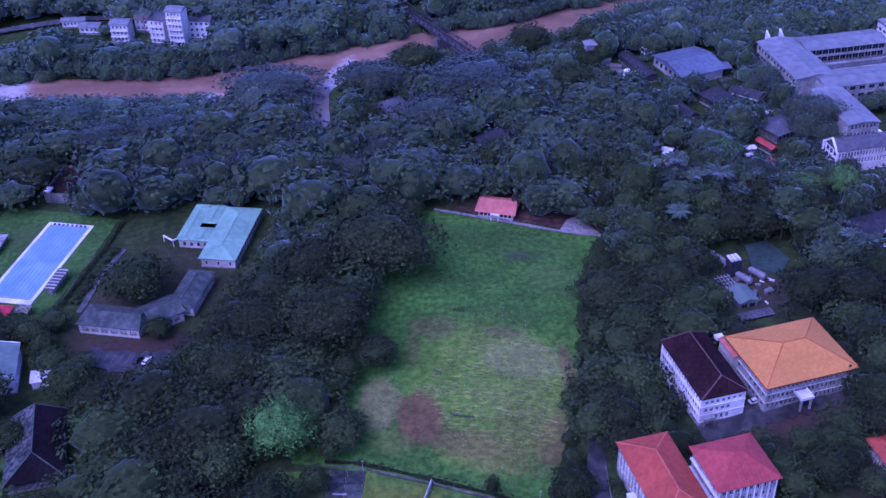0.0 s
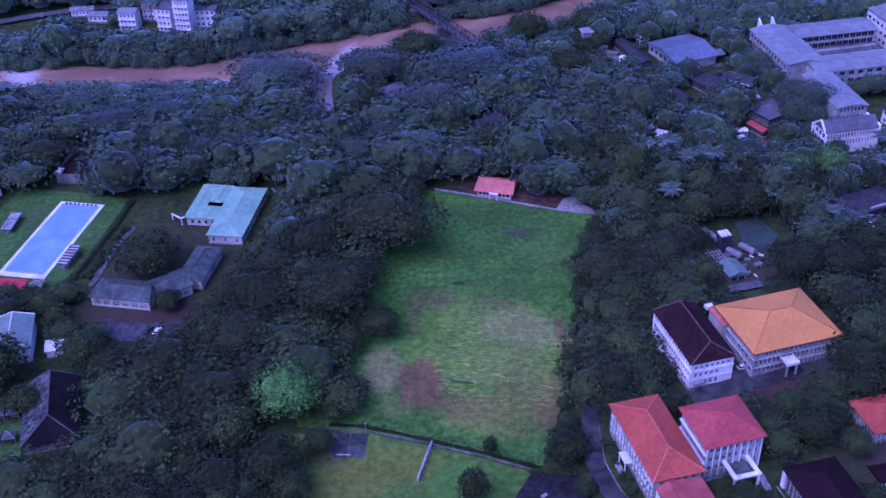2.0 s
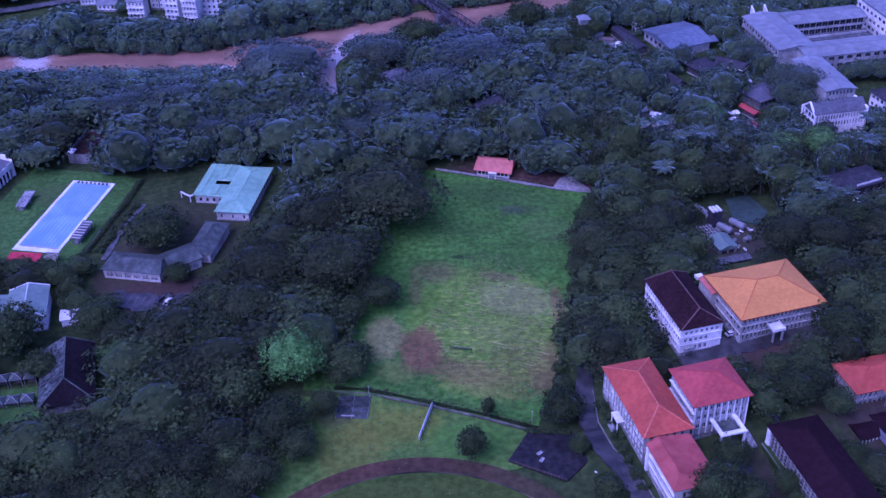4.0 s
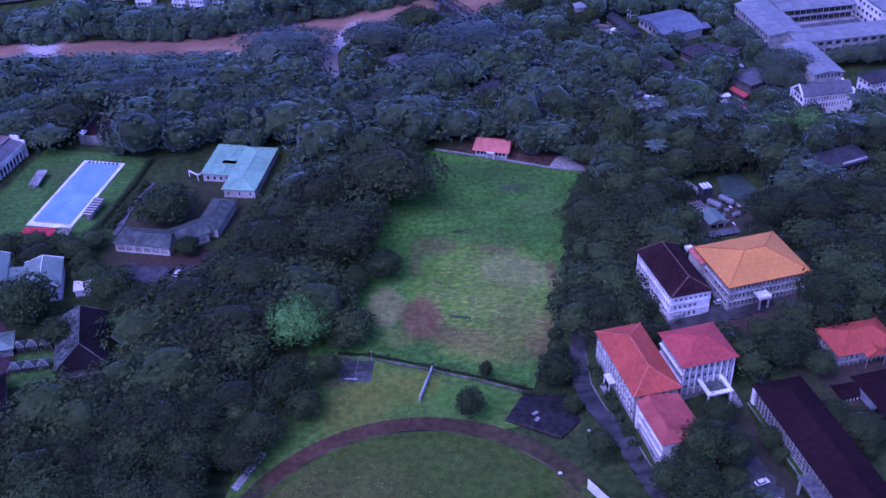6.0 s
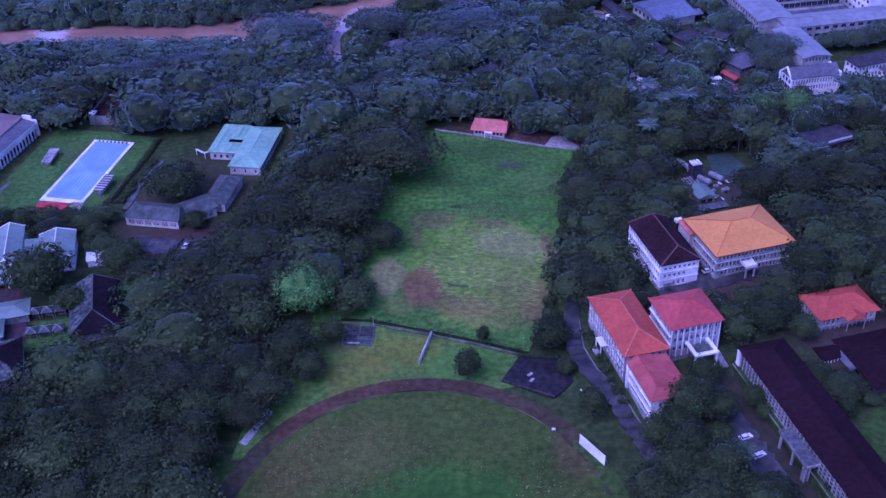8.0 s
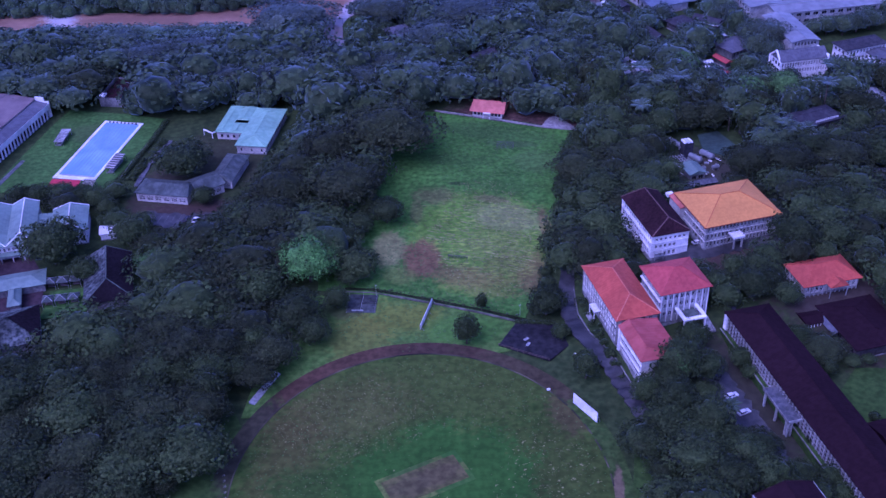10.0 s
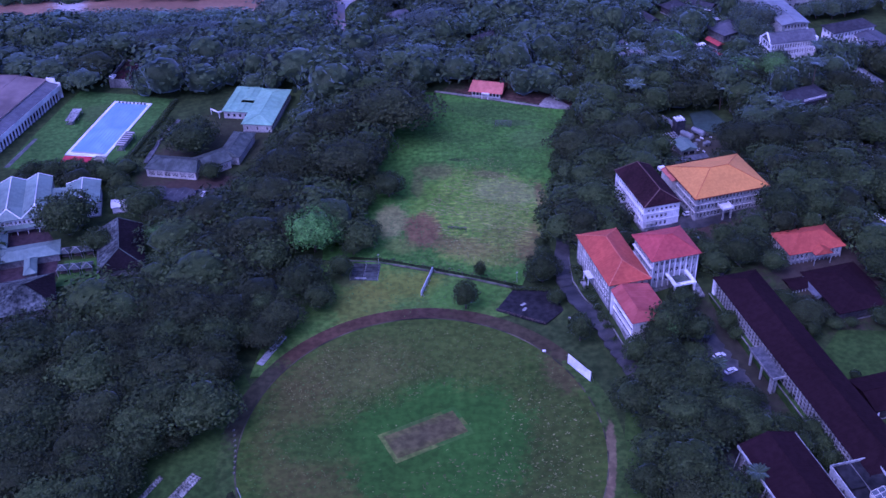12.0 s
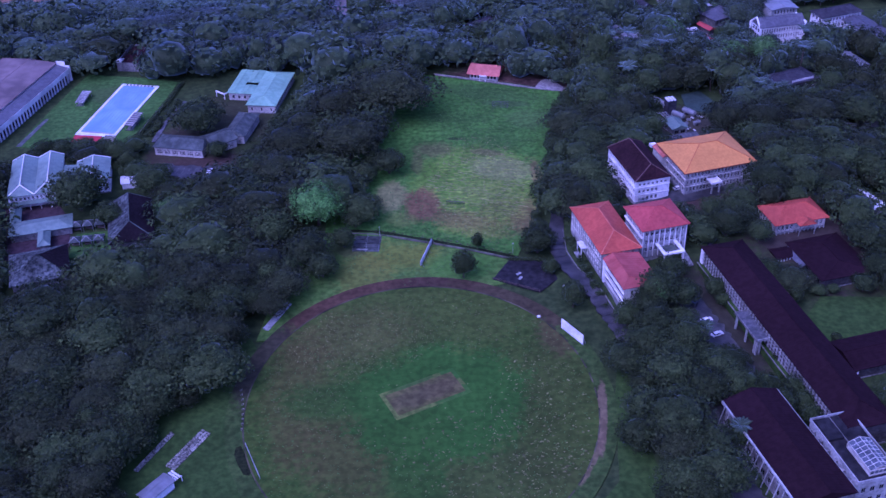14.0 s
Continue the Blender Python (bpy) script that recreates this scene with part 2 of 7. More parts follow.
ASPHALT = material("asphalt", (0.030, 0.031, 0.032), (0.075, 0.074, 0.073), 0.5, 0.35, 0.08, dark=0.5, spec=0.4)
WETTAR = material("wet_tar", (0.017, 0.017, 0.019), (0.034, 0.033, 0.036), 0.85, 0.5, 0.15, dark=0.6, spec=0.08)
PATHWAY = material("pale_gravel", (0.17, 0.165, 0.155), (0.29, 0.275, 0.26), 0.85, 0.8, 0.12)
WORN = material("worn_kerb", (0.085, 0.085, 0.065), (0.20, 0.195, 0.16), 0.9, 0.25, 0.08, dark=0.5)
STAINED = material("stained_concrete", (0.060, 0.064, 0.050), (0.36, 0.36, 0.29), 0.9, 1.6, 0.25, dark=0.4, spec=0.15)
KERB = material("mossy_kerb", (0.026, 0.028, 0.016), (0.115, 0.105, 0.062), 0.9, 0.09, 0.03, dark=0.35)
COURT = material("dark_court_paving", (0.040, 0.026, 0.030), (0.068, 0.046, 0.050), 0.8, 0.5, 0.12, dark=0.7, spec=0.15)
CONCRETE = material("concrete", (0.16, 0.165, 0.16), (0.34, 0.34, 0.33), 0.85, 0.9, 0.2, dark=0.55)
DARKCON = material("wet_concrete", (0.06, 0.065, 0.07), (0.12, 0.125, 0.13), 0.75, 0.7, 0.15)
WHITE = material("white_paint", (0.66, 0.66, 0.66), (0.80, 0.80, 0.79), 0.6, 1.5, 0.15, dark=0.72)
CREAM = material("cream_render", (0.43, 0.425, 0.385), (0.56, 0.55, 0.495), 0.75, 1.2, 0.15, dark=0.7)
GREYWALL = material("grey_render", (0.28, 0.292, 0.282), (0.41, 0.42, 0.405), 0.75, 1.2, 0.15, dark=0.62)
# darker blotched grey render for the duller walls
DULLGREY = material("dull_render", (0.135, 0.135, 0.13), (0.24, 0.238, 0.228), 0.85, 1.0, 0.12, dark=0.55)
# near-black walls: dimness under eaves and behind fins put into the colour
DARKWALL = material("dark_wall_render", (0.055, 0.052, 0.052), (0.10, 0.095, 0.095), 0.9, 1.0, 0.12, dark=0.55, spec=0.1)
DULLPIPE = material("dull_painted_pipe", (0.06, 0.065, 0.06), (0.12, 0.125, 0.115), 0.7, 1.5, 0.3)
# darker lawn copy: shade beside the hall is put into its green
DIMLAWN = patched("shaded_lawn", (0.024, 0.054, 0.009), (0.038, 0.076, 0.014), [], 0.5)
GLASS = material("window_glass", (0.010, 0.012, 0.015), (0.022, 0.025, 0.03), 0.25, 0.5, 0.1, bump=0, spec=0.2)
ORANGE = material("orange_roof", (0.50, 0.205, 0.040), (0.575, 0.243, 0.050), 0.6, 0.8, 0.06, dark=0.9, stripe=1.1, bump=0.12)
RED = material("red_roof", (0.34, 0.058, 0.030), (0.42, 0.082, 0.042), 0.6, 0.7, 0.07, dark=0.8, stripe=1.1, stripe_axis=1, bump=0.15)
CRIMSON = material("crimson_roof", (0.33, 0.052, 0.046), (0.41, 0.074, 0.062), 0.6, 0.7, 0.07, dark=0.82, stripe=1.1, bump=0.15)
PINK = material("faded_red_roof", (0.31, 0.066, 0.054), (0.39, 0.098, 0.080), 0.65, 0.35, 0.06, dark=0.7, stripe=1.4, stripe_axis=1, bump=0.2, spec=0.2)
ROSE = material("rose_roof_sheet", (0.42, 0.125, 0.085), (0.50, 0.165, 0.115), 0.6, 0.5, 0.06, dark=0.85, stripe=1.0, bump=0.1)
MAROON = material("dark_tile_roof", (0.022, 0.010, 0.0125), (0.040, 0.0175, 0.020), 0.9, 1.0, 0.1, dark=0.6, bump=0.4, spec=0.08)
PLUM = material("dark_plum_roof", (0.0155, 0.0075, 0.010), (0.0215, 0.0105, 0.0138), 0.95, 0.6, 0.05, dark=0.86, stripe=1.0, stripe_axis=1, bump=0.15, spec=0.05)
DARKSLATE = material("dark_slate_roof", (0.034, 0.035, 0.042), (0.058, 0.058, 0.066), 0.85, 0.6, 0.08, dark=0.75, stripe=1.0, bump=0.2, spec=0.1)
SLATE = material("grey_sheet_roof", (0.075, 0.078, 0.090), (0.12, 0.122, 0.135), 0.5, 0.6, 0.08, dark=0.75, stripe=1.0, bump=0.2)
PALE = material("pale_metal_roof", (0.150, 0.163, 0.168), (0.215, 0.230, 0.236), 0.45, 0.3, 0.05, dark=0.85, stripe=1.2, bump=0.12)
TEALGREY = material("dull_teal_roof", (0.135, 0.20, 0.165), (0.175, 0.245, 0.205), 0.55, 0.5, 0.07, dark=0.7, stripe=1.0, bump=0.15)
TEAL = material("teal_metal_roof", (0.18, 0.345, 0.225), (0.235, 0.41, 0.28), 0.45, 0.5, 0.07, dark=0.82, stripe=1.0, bump=0.15)
RUST = material("rusty_roof", (0.125, 0.095, 0.09), (0.19, 0.145, 0.135), 0.7, 0.15, 0.04, dark=0.7, stripe=1.2, bump=0.15)
MOSS = material("mossy_grey_roof", (0.046, 0.062, 0.055), (0.086, 0.106, 0.094), 0.75, 0.5, 0.12, dark=0.65, stripe=0.9, bump=0.25)
STEEL = material("dark_steel", (0.05, 0.05, 0.055), (0.10, 0.10, 0.11), 0.5, 1.5, 0.3, metal=0.4)
BLUESHEET = material("blue_grey_sheet_roof", (0.095, 0.118, 0.150), (0.140, 0.168, 0.205), 0.5, 0.5, 0.07, dark=0.8, stripe=1.0, bump=0.15)
# near-black tile: the shade of east roof slopes put into the colour
SHADETILE = material("shaded_black_tile", (0.010, 0.008, 0.010), (0.018, 0.014, 0.017), 0.95, 1.0, 0.1, dark=0.6, bump=0.3, spec=0.05)
LICHEN = material("lichen_patched_sheet", (0.020, 0.030, 0.028), (0.125, 0.145, 0.135), 0.85, 0.75, 0.14, dark=0.35, stripe=0.9, bump=0.25, spec=0.15)
GALV = material("galvanised_steel", (0.26, 0.27, 0.28), (0.40, 0.41, 0.42), 0.55, 1.5, 0.3, metal=0.3)
RUBBER = material("black_rubber", (0.012, 0.012, 0.012), (0.025, 0.025, 0.025), 0.8, 3, 0.5)
CARWHITE = material("white_car_paint", (0.72, 0.72, 0.73), (0.80, 0.80, 0.80), 0.25, 0.5, 0.2, bump=0, spec=0.5)
CARDARK = material("dark_car_paint", (0.03, 0.03, 0.04), (0.06, 0.06, 0.07), 0.25, 0.5, 0.2, bump=0, spec=0.5)
REDCLOTH = material("red_canopy_cloth", (0.42, 0.03, 0.05), (0.52, 0.05, 0.07), 0.8, 0.8, 0.2)
# the four pale patches paint sky glints on the water
RIVER = patched("muddy_water", (0.235, 0.142, 0.095), (0.285, 0.175, 0.118), [(-47, 508, 5, 17, (0.46, 0.43, 0.43), 0.9, 0.9, -18), (-53, 493, 9, 5, (0.46, 0.43, 0.43), 0.8, 0.8), (-216, 512, 9, 22, (0.50, 0.48, 0.48), 0.95, 0.9, 25), (-109, 490, 8, 3, (0.46, 0.43, 0.43), 0.7, 0.7),
    (20, 540, 40, 6, (0.20, 0.118, 0.080), 0.6, 0.7, 18), (-150, 505, 50, 5, (0.21, 0.125, 0.085), 0.6, 0.7)], 0.05, 0.16, uneven=0.06)
RIVER.node_tree.nodes["Principled BSDF"].inputs["Specular IOR Level"].default_value = 0.5
for bump_node in [q for q in RIVER.node_tree.nodes if q.type == "BUMP"]:
    bump_node.inputs["Strength"].default_value = 0.04
STREAMW = material("stream_water", (0.16, 0.13, 0.12), (0.22, 0.18, 0.16), 0.08, 0.05, 0.02, bump=0.03, spec=0.6)
POOLW = material("pool_water", (0.20, 0.335, 0.60), (0.25, 0.39, 0.66), 0.1, 0.12, 0.05, dark=0.92, bump=0.05, spec=0.5)
LANE = material("lane_line_tile", (0.12, 0.20, 0.46), (0.16, 0.25, 0.52), 0.3, 1.0, 0.2, bump=0)


# ---- helpers of this place ----
def part(name, bm, mat, parent, label="", at=None):
    """Links a bmesh (or a finished mesh) as one object under a thing or a part."""
    if isinstance(bm, bmesh.types.BMesh):
        me = bpy.data.meshes.new(name)
        bm.to_mesh(me)
        bm.free()
        me.materials.append(mat)
    else:
        me = bm
    ob = new(name, me)
    ob.parent = parent
    if at is not None:
        ob.matrix_basis = at
    if label:
        ob["label"] = label
    return ob


def mesh_of(name, bm, mat):
    me = bpy.data.meshes.new(name)
    bm.to_mesh(me)
    bm.free()
    me.materials.append(mat)
    return me


def thing(name, m, label, category, group="", kind=""):
    ob = new(name)
    ob.empty_display_size = 0.5
    ob.matrix_basis = m
    return tagged(ob, label, category, group, kind)


def mesh_np(name, verts, faces, mat, smooth=False):
    """A mesh from numpy arrays: verts (n, 3), faces (m, 3 or 4)."""
    me = bpy.data.meshes.new(name)
    k = faces.shape[1]
    me.vertices.add(len(verts))
    me.vertices.foreach_set("co", np.ascontiguousarray(verts, dtype=np.float32).ravel())
    me.loops.add(len(faces) * k)
    me.loops.foreach_set("vertex_index", np.ascontiguousarray(faces, dtype=np.int32).ravel())
    me.polygons.add(len(faces))
    me.polygons.foreach_set("loop_start", np.arange(len(faces), dtype=np.int32) * k)
    me.polygons.foreach_set("loop_total", np.full(len(faces), k, dtype=np.int32))
    if smooth:
        me.polygons.foreach_set("use_smooth", np.ones(len(faces), dtype=bool))
    me.update(calc_edges=True)
    me.validate()
    me.materials.append(mat)
    return me


def quad(bm, *pts):
    return bm.faces.new([bm.verts.new(p) for p in pts])


def box(bm, x0, x1, y0, y1, z0, z1):
    v = [bm.verts.new((x, y, z)) for z in (z0, z1) for x, y in ((x0, y0), (x1, y0), (x1, y1), (x0, y1))]
    for f in ((3, 2, 1, 0), (4, 5, 6, 7), (0, 1, 5, 4), (1, 2, 6, 5), (2, 3, 7, 6), (3, 0, 4, 7)):
        bm.faces.new([v[i] for i in f])
    return bm


def bar(bm, a, b, w, h=None):
    """A square bar from a to b."""
    a, b = Vector(a), Vector(b)
    d = (b - a).normalized()
    s = d.cross(Vector((0, 0, 1)))
    s = s.normalized() if s.length > 1e-4 else Vector((1, 0, 0))
    u = s.cross(d).normalized()
    s, u = s * w / 2, u * (h or w) / 2
    v = [bm.verts.new(p + i * s + j * u) for p in (a, b) for i, j in ((-1, -1), (1, -1), (1, 1), (-1, 1))]
    for f in ((0, 1, 2, 3), (7, 6, 5, 4), (0, 4, 5, 1), (1, 5, 6, 2), (2, 6, 7, 3), (3, 7, 4, 0)):
        bm.faces.new([v[i] for i in f])
    return bm


def rod(bm, a, b, r0, r1=None, n=10):
    """A tapered round rod from a to b."""
    a, b = Vector(a), Vector(b)
    r1 = r0 if r1 is None else r1
    d = (b - a).normalized()
    s = d.cross(Vector((0, 0, 1)))
    s = s.normalized() if s.length > 1e-4 else Vector((1, 0, 0))
    u = s.cross(d)
    rings = [[bm.verts.new(p + r * (math.cos(6.2832 * i / n) * s + math.sin(6.2832 * i / n) * u)) for i in range(n)] for p, r in ((a, r0), (b, r1))]
    for i in range(n):
        bm.faces.new((rings[0][i], rings[0][(i + 1) % n], rings[1][(i + 1) % n], rings[1][i]))
    bm.faces.new(rings[0][::-1])
    bm.faces.new(rings[1])
    return bm


# ---- the lie of the land ----
NEAR_X, NEAR_Y = (-300, -216, -110, -56, -36, 0, 30, 71, 112, 200, 300), (478, 480, 476, 474, 505, 513, 518, 530, 552, 600, 650)
FAR_X, FAR_Y = (-300, -207, -135, -106, -78, -36, 7, 45, 79, 117, 200, 300), (520, 520, 517, 522, 536, 550, 565, 572, 588, 605, 660, 720)
RISE_Y, RISE_X = (80, 150, 175, 190, 235, 290, 350, 700), (62, 60, 53, 41, 39, 54, 70, 80)


def step(v):
    v = np.clip(v, 0, 1)
    return v * v * (3 - 2 * v)


def land(x, y):
    """Height of the ground: flat playing fields, terraces rising to the east, the river's channel."""
    x, y = np.asarray(x, float), np.asarray(y, float)
    z = 4.0 * step((x - np.interp(y, RISE_Y, RISE_X)) / 12)
    z = z + 4.4 * step((x - 58) / 62) * step((y - 184) / 18) * step((306 - y) / 28) * step((172 - x) / 26)
    near, far = np.interp(x, NEAR_X, NEAR_Y), np.interp(x, FAR_X, FAR_Y)
    channel = step((y - near) / 8) * step((far - y) / 8)
    z = z * (1 - channel) - 7.0 * channel
    brook = step(1 - np.abs(x - np.interp(y, (420, 490), (-47.5, -56))) / 9) * step((y - 420) / 10) * step((500 - y) / 5)
    return z - 5.0 * brook * (1 - channel) + 6.0 * step((y - far - 5) / 40)


def ground_z(x, y):
    return float(land(x, y))


gx = np.concatenate(([-4000, -1800, -900, -600], np.arange(-420, 421, 4.0), [600, 900, 1800, 4000]))
gy = np.concatenate(([-3000, -1200, -500, -150], np.arange(40, 821, 4.0), [1000, 1500, 2500, 5000]))
GX, GY = np.meshgrid(gx, gy)
rough = np.array([noise.noise((a * 0.05, b * 0.05, 0)) * 0.35 for a, b in zip(GX.ravel(), GY.ravel())])
gv = np.stack((GX.ravel(), GY.ravel(), land(GX, GY).ravel() - 0.25 + 0.4 * rough), 1)
nx = len(gx)
ii = (np.arange(len(gy) - 1)[:, None] * nx + np.arange(nx - 1)[None, :]).ravel()
ground = new("ground", mesh_np("ground", gv, np.stack((ii, ii + 1, ii + nx + 1, ii + nx), 1), SOIL, True))
tagged(ground, "dark overgrown ground with low grass and soil", "ground", kind="structure")


def sheet(name, outline, mat, label, z=0.0, thick=0.3, category="ground"):
    """A flat piece of the setting with a closed outline and a real edge."""
    bm = bmesh.new()
    top = [bm.verts.new((x, y, z)) for x, y in outline]
    low = [bm.verts.new((x, y, z - thick)) for x, y in outline]
    f = bm.faces.new(top)
    for i in range(len(top)):
        bm.faces.new((top[i - 1], low[i - 1], low[i], top[i]))
    bmesh.ops.recalc_face_normals(bm, faces=bm.faces[:])
    me = mesh_of(name, bm, mat)
    return tagged(new(name, me), label, category, kind="structure")


def ribbon(name, line, width, mat, label, lift=0.12, category="road"):
    """A road along a line of points, laid on the land."""
    pts = []
    for (x0, y0), (x1, y1) in zip(line, line[1:]):
        n = max(2, int(math.hypot(x1 - x0, y1 - y0) / 1.6))
        pts += [(x0 + (x1 - x0) * i / n, y0 + (y1 - y0) * i / n) for i in range(n)]
    pts.append(line[-1])
    bm = bmesh.new()
    rows = []
    for i, (x, y) in enumerate(pts):
        a, b = pts[max(0, i - 2)], pts[min(len(pts) - 1, i + 2)]
        d = Vector((b[0] - a[0], b[1] - a[1], 0)).normalized()
        s = Vector((-d.y, d.x, 0)) * width / 2 * (1 + 0.16 * math.sin(x * 0.9 + 1.7 * y) + 0.10 * math.sin(2.3 * x - 0.6 * y))
        z = max(ground_z(x + s.x, y + s.y), ground_z(x - s.x, y - s.y), ground_z(x, y)) + lift
        rows.append([bm.verts.new((x + k * s.x, y + k * s.y, z - dz)) for k, dz in ((1, 0.5), (1, 0), (-1, 0), (-1, 0.5))])
    for a, b in zip(rows, rows[1:]):
        for k in range(3):
            bm.faces.new((a[k], b[k], b[k + 1], a[k + 1]))
    bmesh.ops.recalc_face_normals(bm, faces=bm.faces[:])
    return tagged(new(name, mesh_of(name, bm, mat)), label, category, kind="structure")


# river and brook
def river_strip(name, xs, y0, y1, z, mat, label):
    v = np.array([(x, f(x), z) for x in xs for f in (y0, y1)])
    k = np.arange(len(xs) - 1) * 2
    return tagged(new(name, mesh_np(name, v, np.stack((k, k + 2, k + 3, k + 1), 1), mat)), label, "river", kind="structure")


river_strip("water", np.arange(-300, 301, 10.0), lambda x: float(np.interp(x, NEAR_X, NEAR_Y)) - 3, lambda x: float(np.interp(x, FAR_X, FAR_Y)) + 3, -3.6, RIVER, "wide muddy brown river between wooded banks")
sheet("brook", [(-44.5, 424), (-51, 424), (-55, 452), (-61, 478), (-62, 493), (-50, 493), (-49, 470), (-46.5, 448)], STREAMW, "narrow pale brook running into the river", -2.2, 0.3, "water")

# sports field, strip and oval
EARTH = patched("bare_earth", (0.050, 0.030, 0.022), (0.085, 0.052, 0.038), [(50, 372, 14, 7, (0.036, 0.050, 0.018), 0.7, 0.8), (8, 378, 8, 6, (0.034, 0.052, 0.018), 0.7, 0.8)], 0.5, uneven=0.25)
sheet("earth_yard", [(4, 374), (12, 384), (30, 386), (48, 380), (62, 368), (66, 352), (52, 354), (32, 362), (17, 367.5)], EARTH, "bare brown earth yard beside the pavilion", 0.12, 0.3, "ground")
sheet("football_field", [(-46, 233), (-47, 262), (-42, 300), (-28, 372), (-10, 373), (0, 371), (17, 364.5), (51, 351), (64, 348), (57, 318), (49, 286), (45, 266), (37, 234), (28.5, 209.5), (13, 216.5), (-4, 223), (-16, 227)], FIELD,
      "grassy football field with worn brown and pale patches", 0.10, 0.3, "field")
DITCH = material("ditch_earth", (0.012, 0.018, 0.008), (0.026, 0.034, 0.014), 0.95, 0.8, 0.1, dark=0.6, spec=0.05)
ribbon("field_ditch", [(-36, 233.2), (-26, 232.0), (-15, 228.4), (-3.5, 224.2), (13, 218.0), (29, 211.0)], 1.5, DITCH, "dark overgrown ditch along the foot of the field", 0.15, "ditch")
sheet("practice_strip", [(-66, 166), (-62, 196), (-52, 229.5), (-26, 229.5), (-16, 226), (-4, 222), (13, 215.5), (28, 208.7), (27, 205), (24, 195), (0, 188), (-25, 180), (-45, 166)], STRIP,
      "worn grass strip between the field and the oval", 0.08, 0.3, "lawn")
OX, OY, ORX, ORY = -8.6, 131.0, 57.0, 63.0


def ring(rx, ry, n=96):
    return [(OX + rx * math.cos(6.28318 * i / n), OY + ry * math.sin(6.28318 * i / n)) for i in range(n)]


sheet("cinder_track", ring(ORX + 6.0, ORY + 6.3), TRACK, "reddish brown cinder track round the oval", 0.13, 0.3, "track")
sheet("cricket_oval", ring(ORX, ORY), OVAL, "dark green cricket oval with scattered weeds", 0.18, 0.2, "field")
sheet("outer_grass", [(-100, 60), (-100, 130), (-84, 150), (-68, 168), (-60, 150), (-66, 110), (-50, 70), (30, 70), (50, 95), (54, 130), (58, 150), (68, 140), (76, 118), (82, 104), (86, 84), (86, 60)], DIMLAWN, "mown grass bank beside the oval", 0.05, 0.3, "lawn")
SQ = pose(-7.2, 136.2, 0, 0, 0, 26)
sq = lambda a, b: [tuple((SQ @ Vector((x, y, 0)))[:2]) for x, y in ((-a, -b), (a, -b), (a, b), (-a, b))]
sheet("pitch_surround", sq(13.6, 6.9), PITCH_EDGE, "straw-coloured worn edge of the cricket square", 0.21, 0.1, "pitch")
sheet("cricket_square", sq(12.2, 5.3), PITCH, "bare brown clay cricket square", 0.24, 0.1, "pitch")
bm = bmesh.new()
ins, out = ring(ORX - 0.1, ORY - 0.1, 160), ring(ORX + 0.35, ORY + 0.35, 160)
for i in range(160):
    if 20 < i < 139 or i % 3:
        quad(bm, (*ins[i - 1], 0.32), (*out[i - 1], 0.32), (*out[i], 0.32), (*ins[i], 0.32))
        quad(bm, (*out[i - 1], 0.32), (*out[i - 1], 0.1), (*out[i], 0.1), (*out[i], 0.32))
        quad(bm, (*ins[i - 1], 0.1), (*ins[i - 1], 0.32), (*ins[i], 0.32), (*ins[i], 0.1))
tagged(new("boundary_kerb", mesh_of("boundary_kerb", bm, KERB)), "low worn kerb round the cricket oval", "kerb", kind="structure")

# roads and paths
ribbon("road", [(52, 262), (46.8, 234), (45.0, 222), (44.7, 209), (47.6, 197), (53.7, 184), (59.4, 167), (64, 150), (70, 132)], 5.4, ASPHALT, "wet grey lane beside the red-roofed block")
ribbon("lane_kerb", [(47.6, 231), (47.9, 222), (47.7, 210), (50.4, 198), (56.6, 185), (62.3, 168)], 0.3, DULLGREY, "pale concrete kerb along the lane", 0.25, "kerb")
ribbon("forecourt_road", [(78, 234), (97, 239), (118, 244), (150, 252)], 9.0, ASPHALT, "wet dark forecourt road between the blocks", 0.1)
ribbon("parking_road", [(84, 187), (90, 165), (95, 145), (98, 128), (82, 116), (84, 90), (88, 60)], 9.0, ASPHALT, "wet dark parking lane beside the long hall", 0.14)
ribbon("field_path", [(0, 372.5), (17, 366), (31, 360.5), (51, 352.5), (65, 349)], 1.1, PATHWAY, "pale gravel path along the head of the field", 0.25, "path")
sheet("gravel_patch", [(49.2, 353.6), (51.0, 357.5), (53.0, 361.0), (55.6, 362.6), (58.4, 361.2), (60.5, 357.6), (63.0, 353.2), (64.6, 350.6), (60.0, 350.6), (54, 352.0)], PATHWAY, "pale bare gravel patch beside the path", 0.3, 0.5, "ground")
ribbon("pool_drive", [(-130, 312), (-127, 335), (-122, 352)], 2.2, DARKCON, "narrow grey drive beside the pool hedge", 0.1)
ribbon("car_park", [(-122, 287), (-104, 283), (-92, 284)], 10.0, ASPHALT, "dark car park with painted bay lines", 0.1)
ribbon("river_road", [(-300, 545), (-233, 557), (-199, 568), (-165, 572), (-90, 590)], 6.0, DARKCON, "grey road on the far river bank", 1.0)
ribbon("northern_road", [(196, 404), (193, 390), (199, 368), (208, 348), (224, 326)], 6.0, ASPHALT, "dark road among trees", 0.1)
sheet("green_court", [(116, 319), (116.5, 333), (126, 336), (131, 323), (124.5, 314)], material("green_court_paint", (0.026, 0.052, 0.040), (0.044, 0.078, 0.060), 0.85, 0.6), "faded green games court", 4.15, 0.4, "court")
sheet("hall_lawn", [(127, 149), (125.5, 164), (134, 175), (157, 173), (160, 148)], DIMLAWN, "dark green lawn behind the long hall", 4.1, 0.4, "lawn")
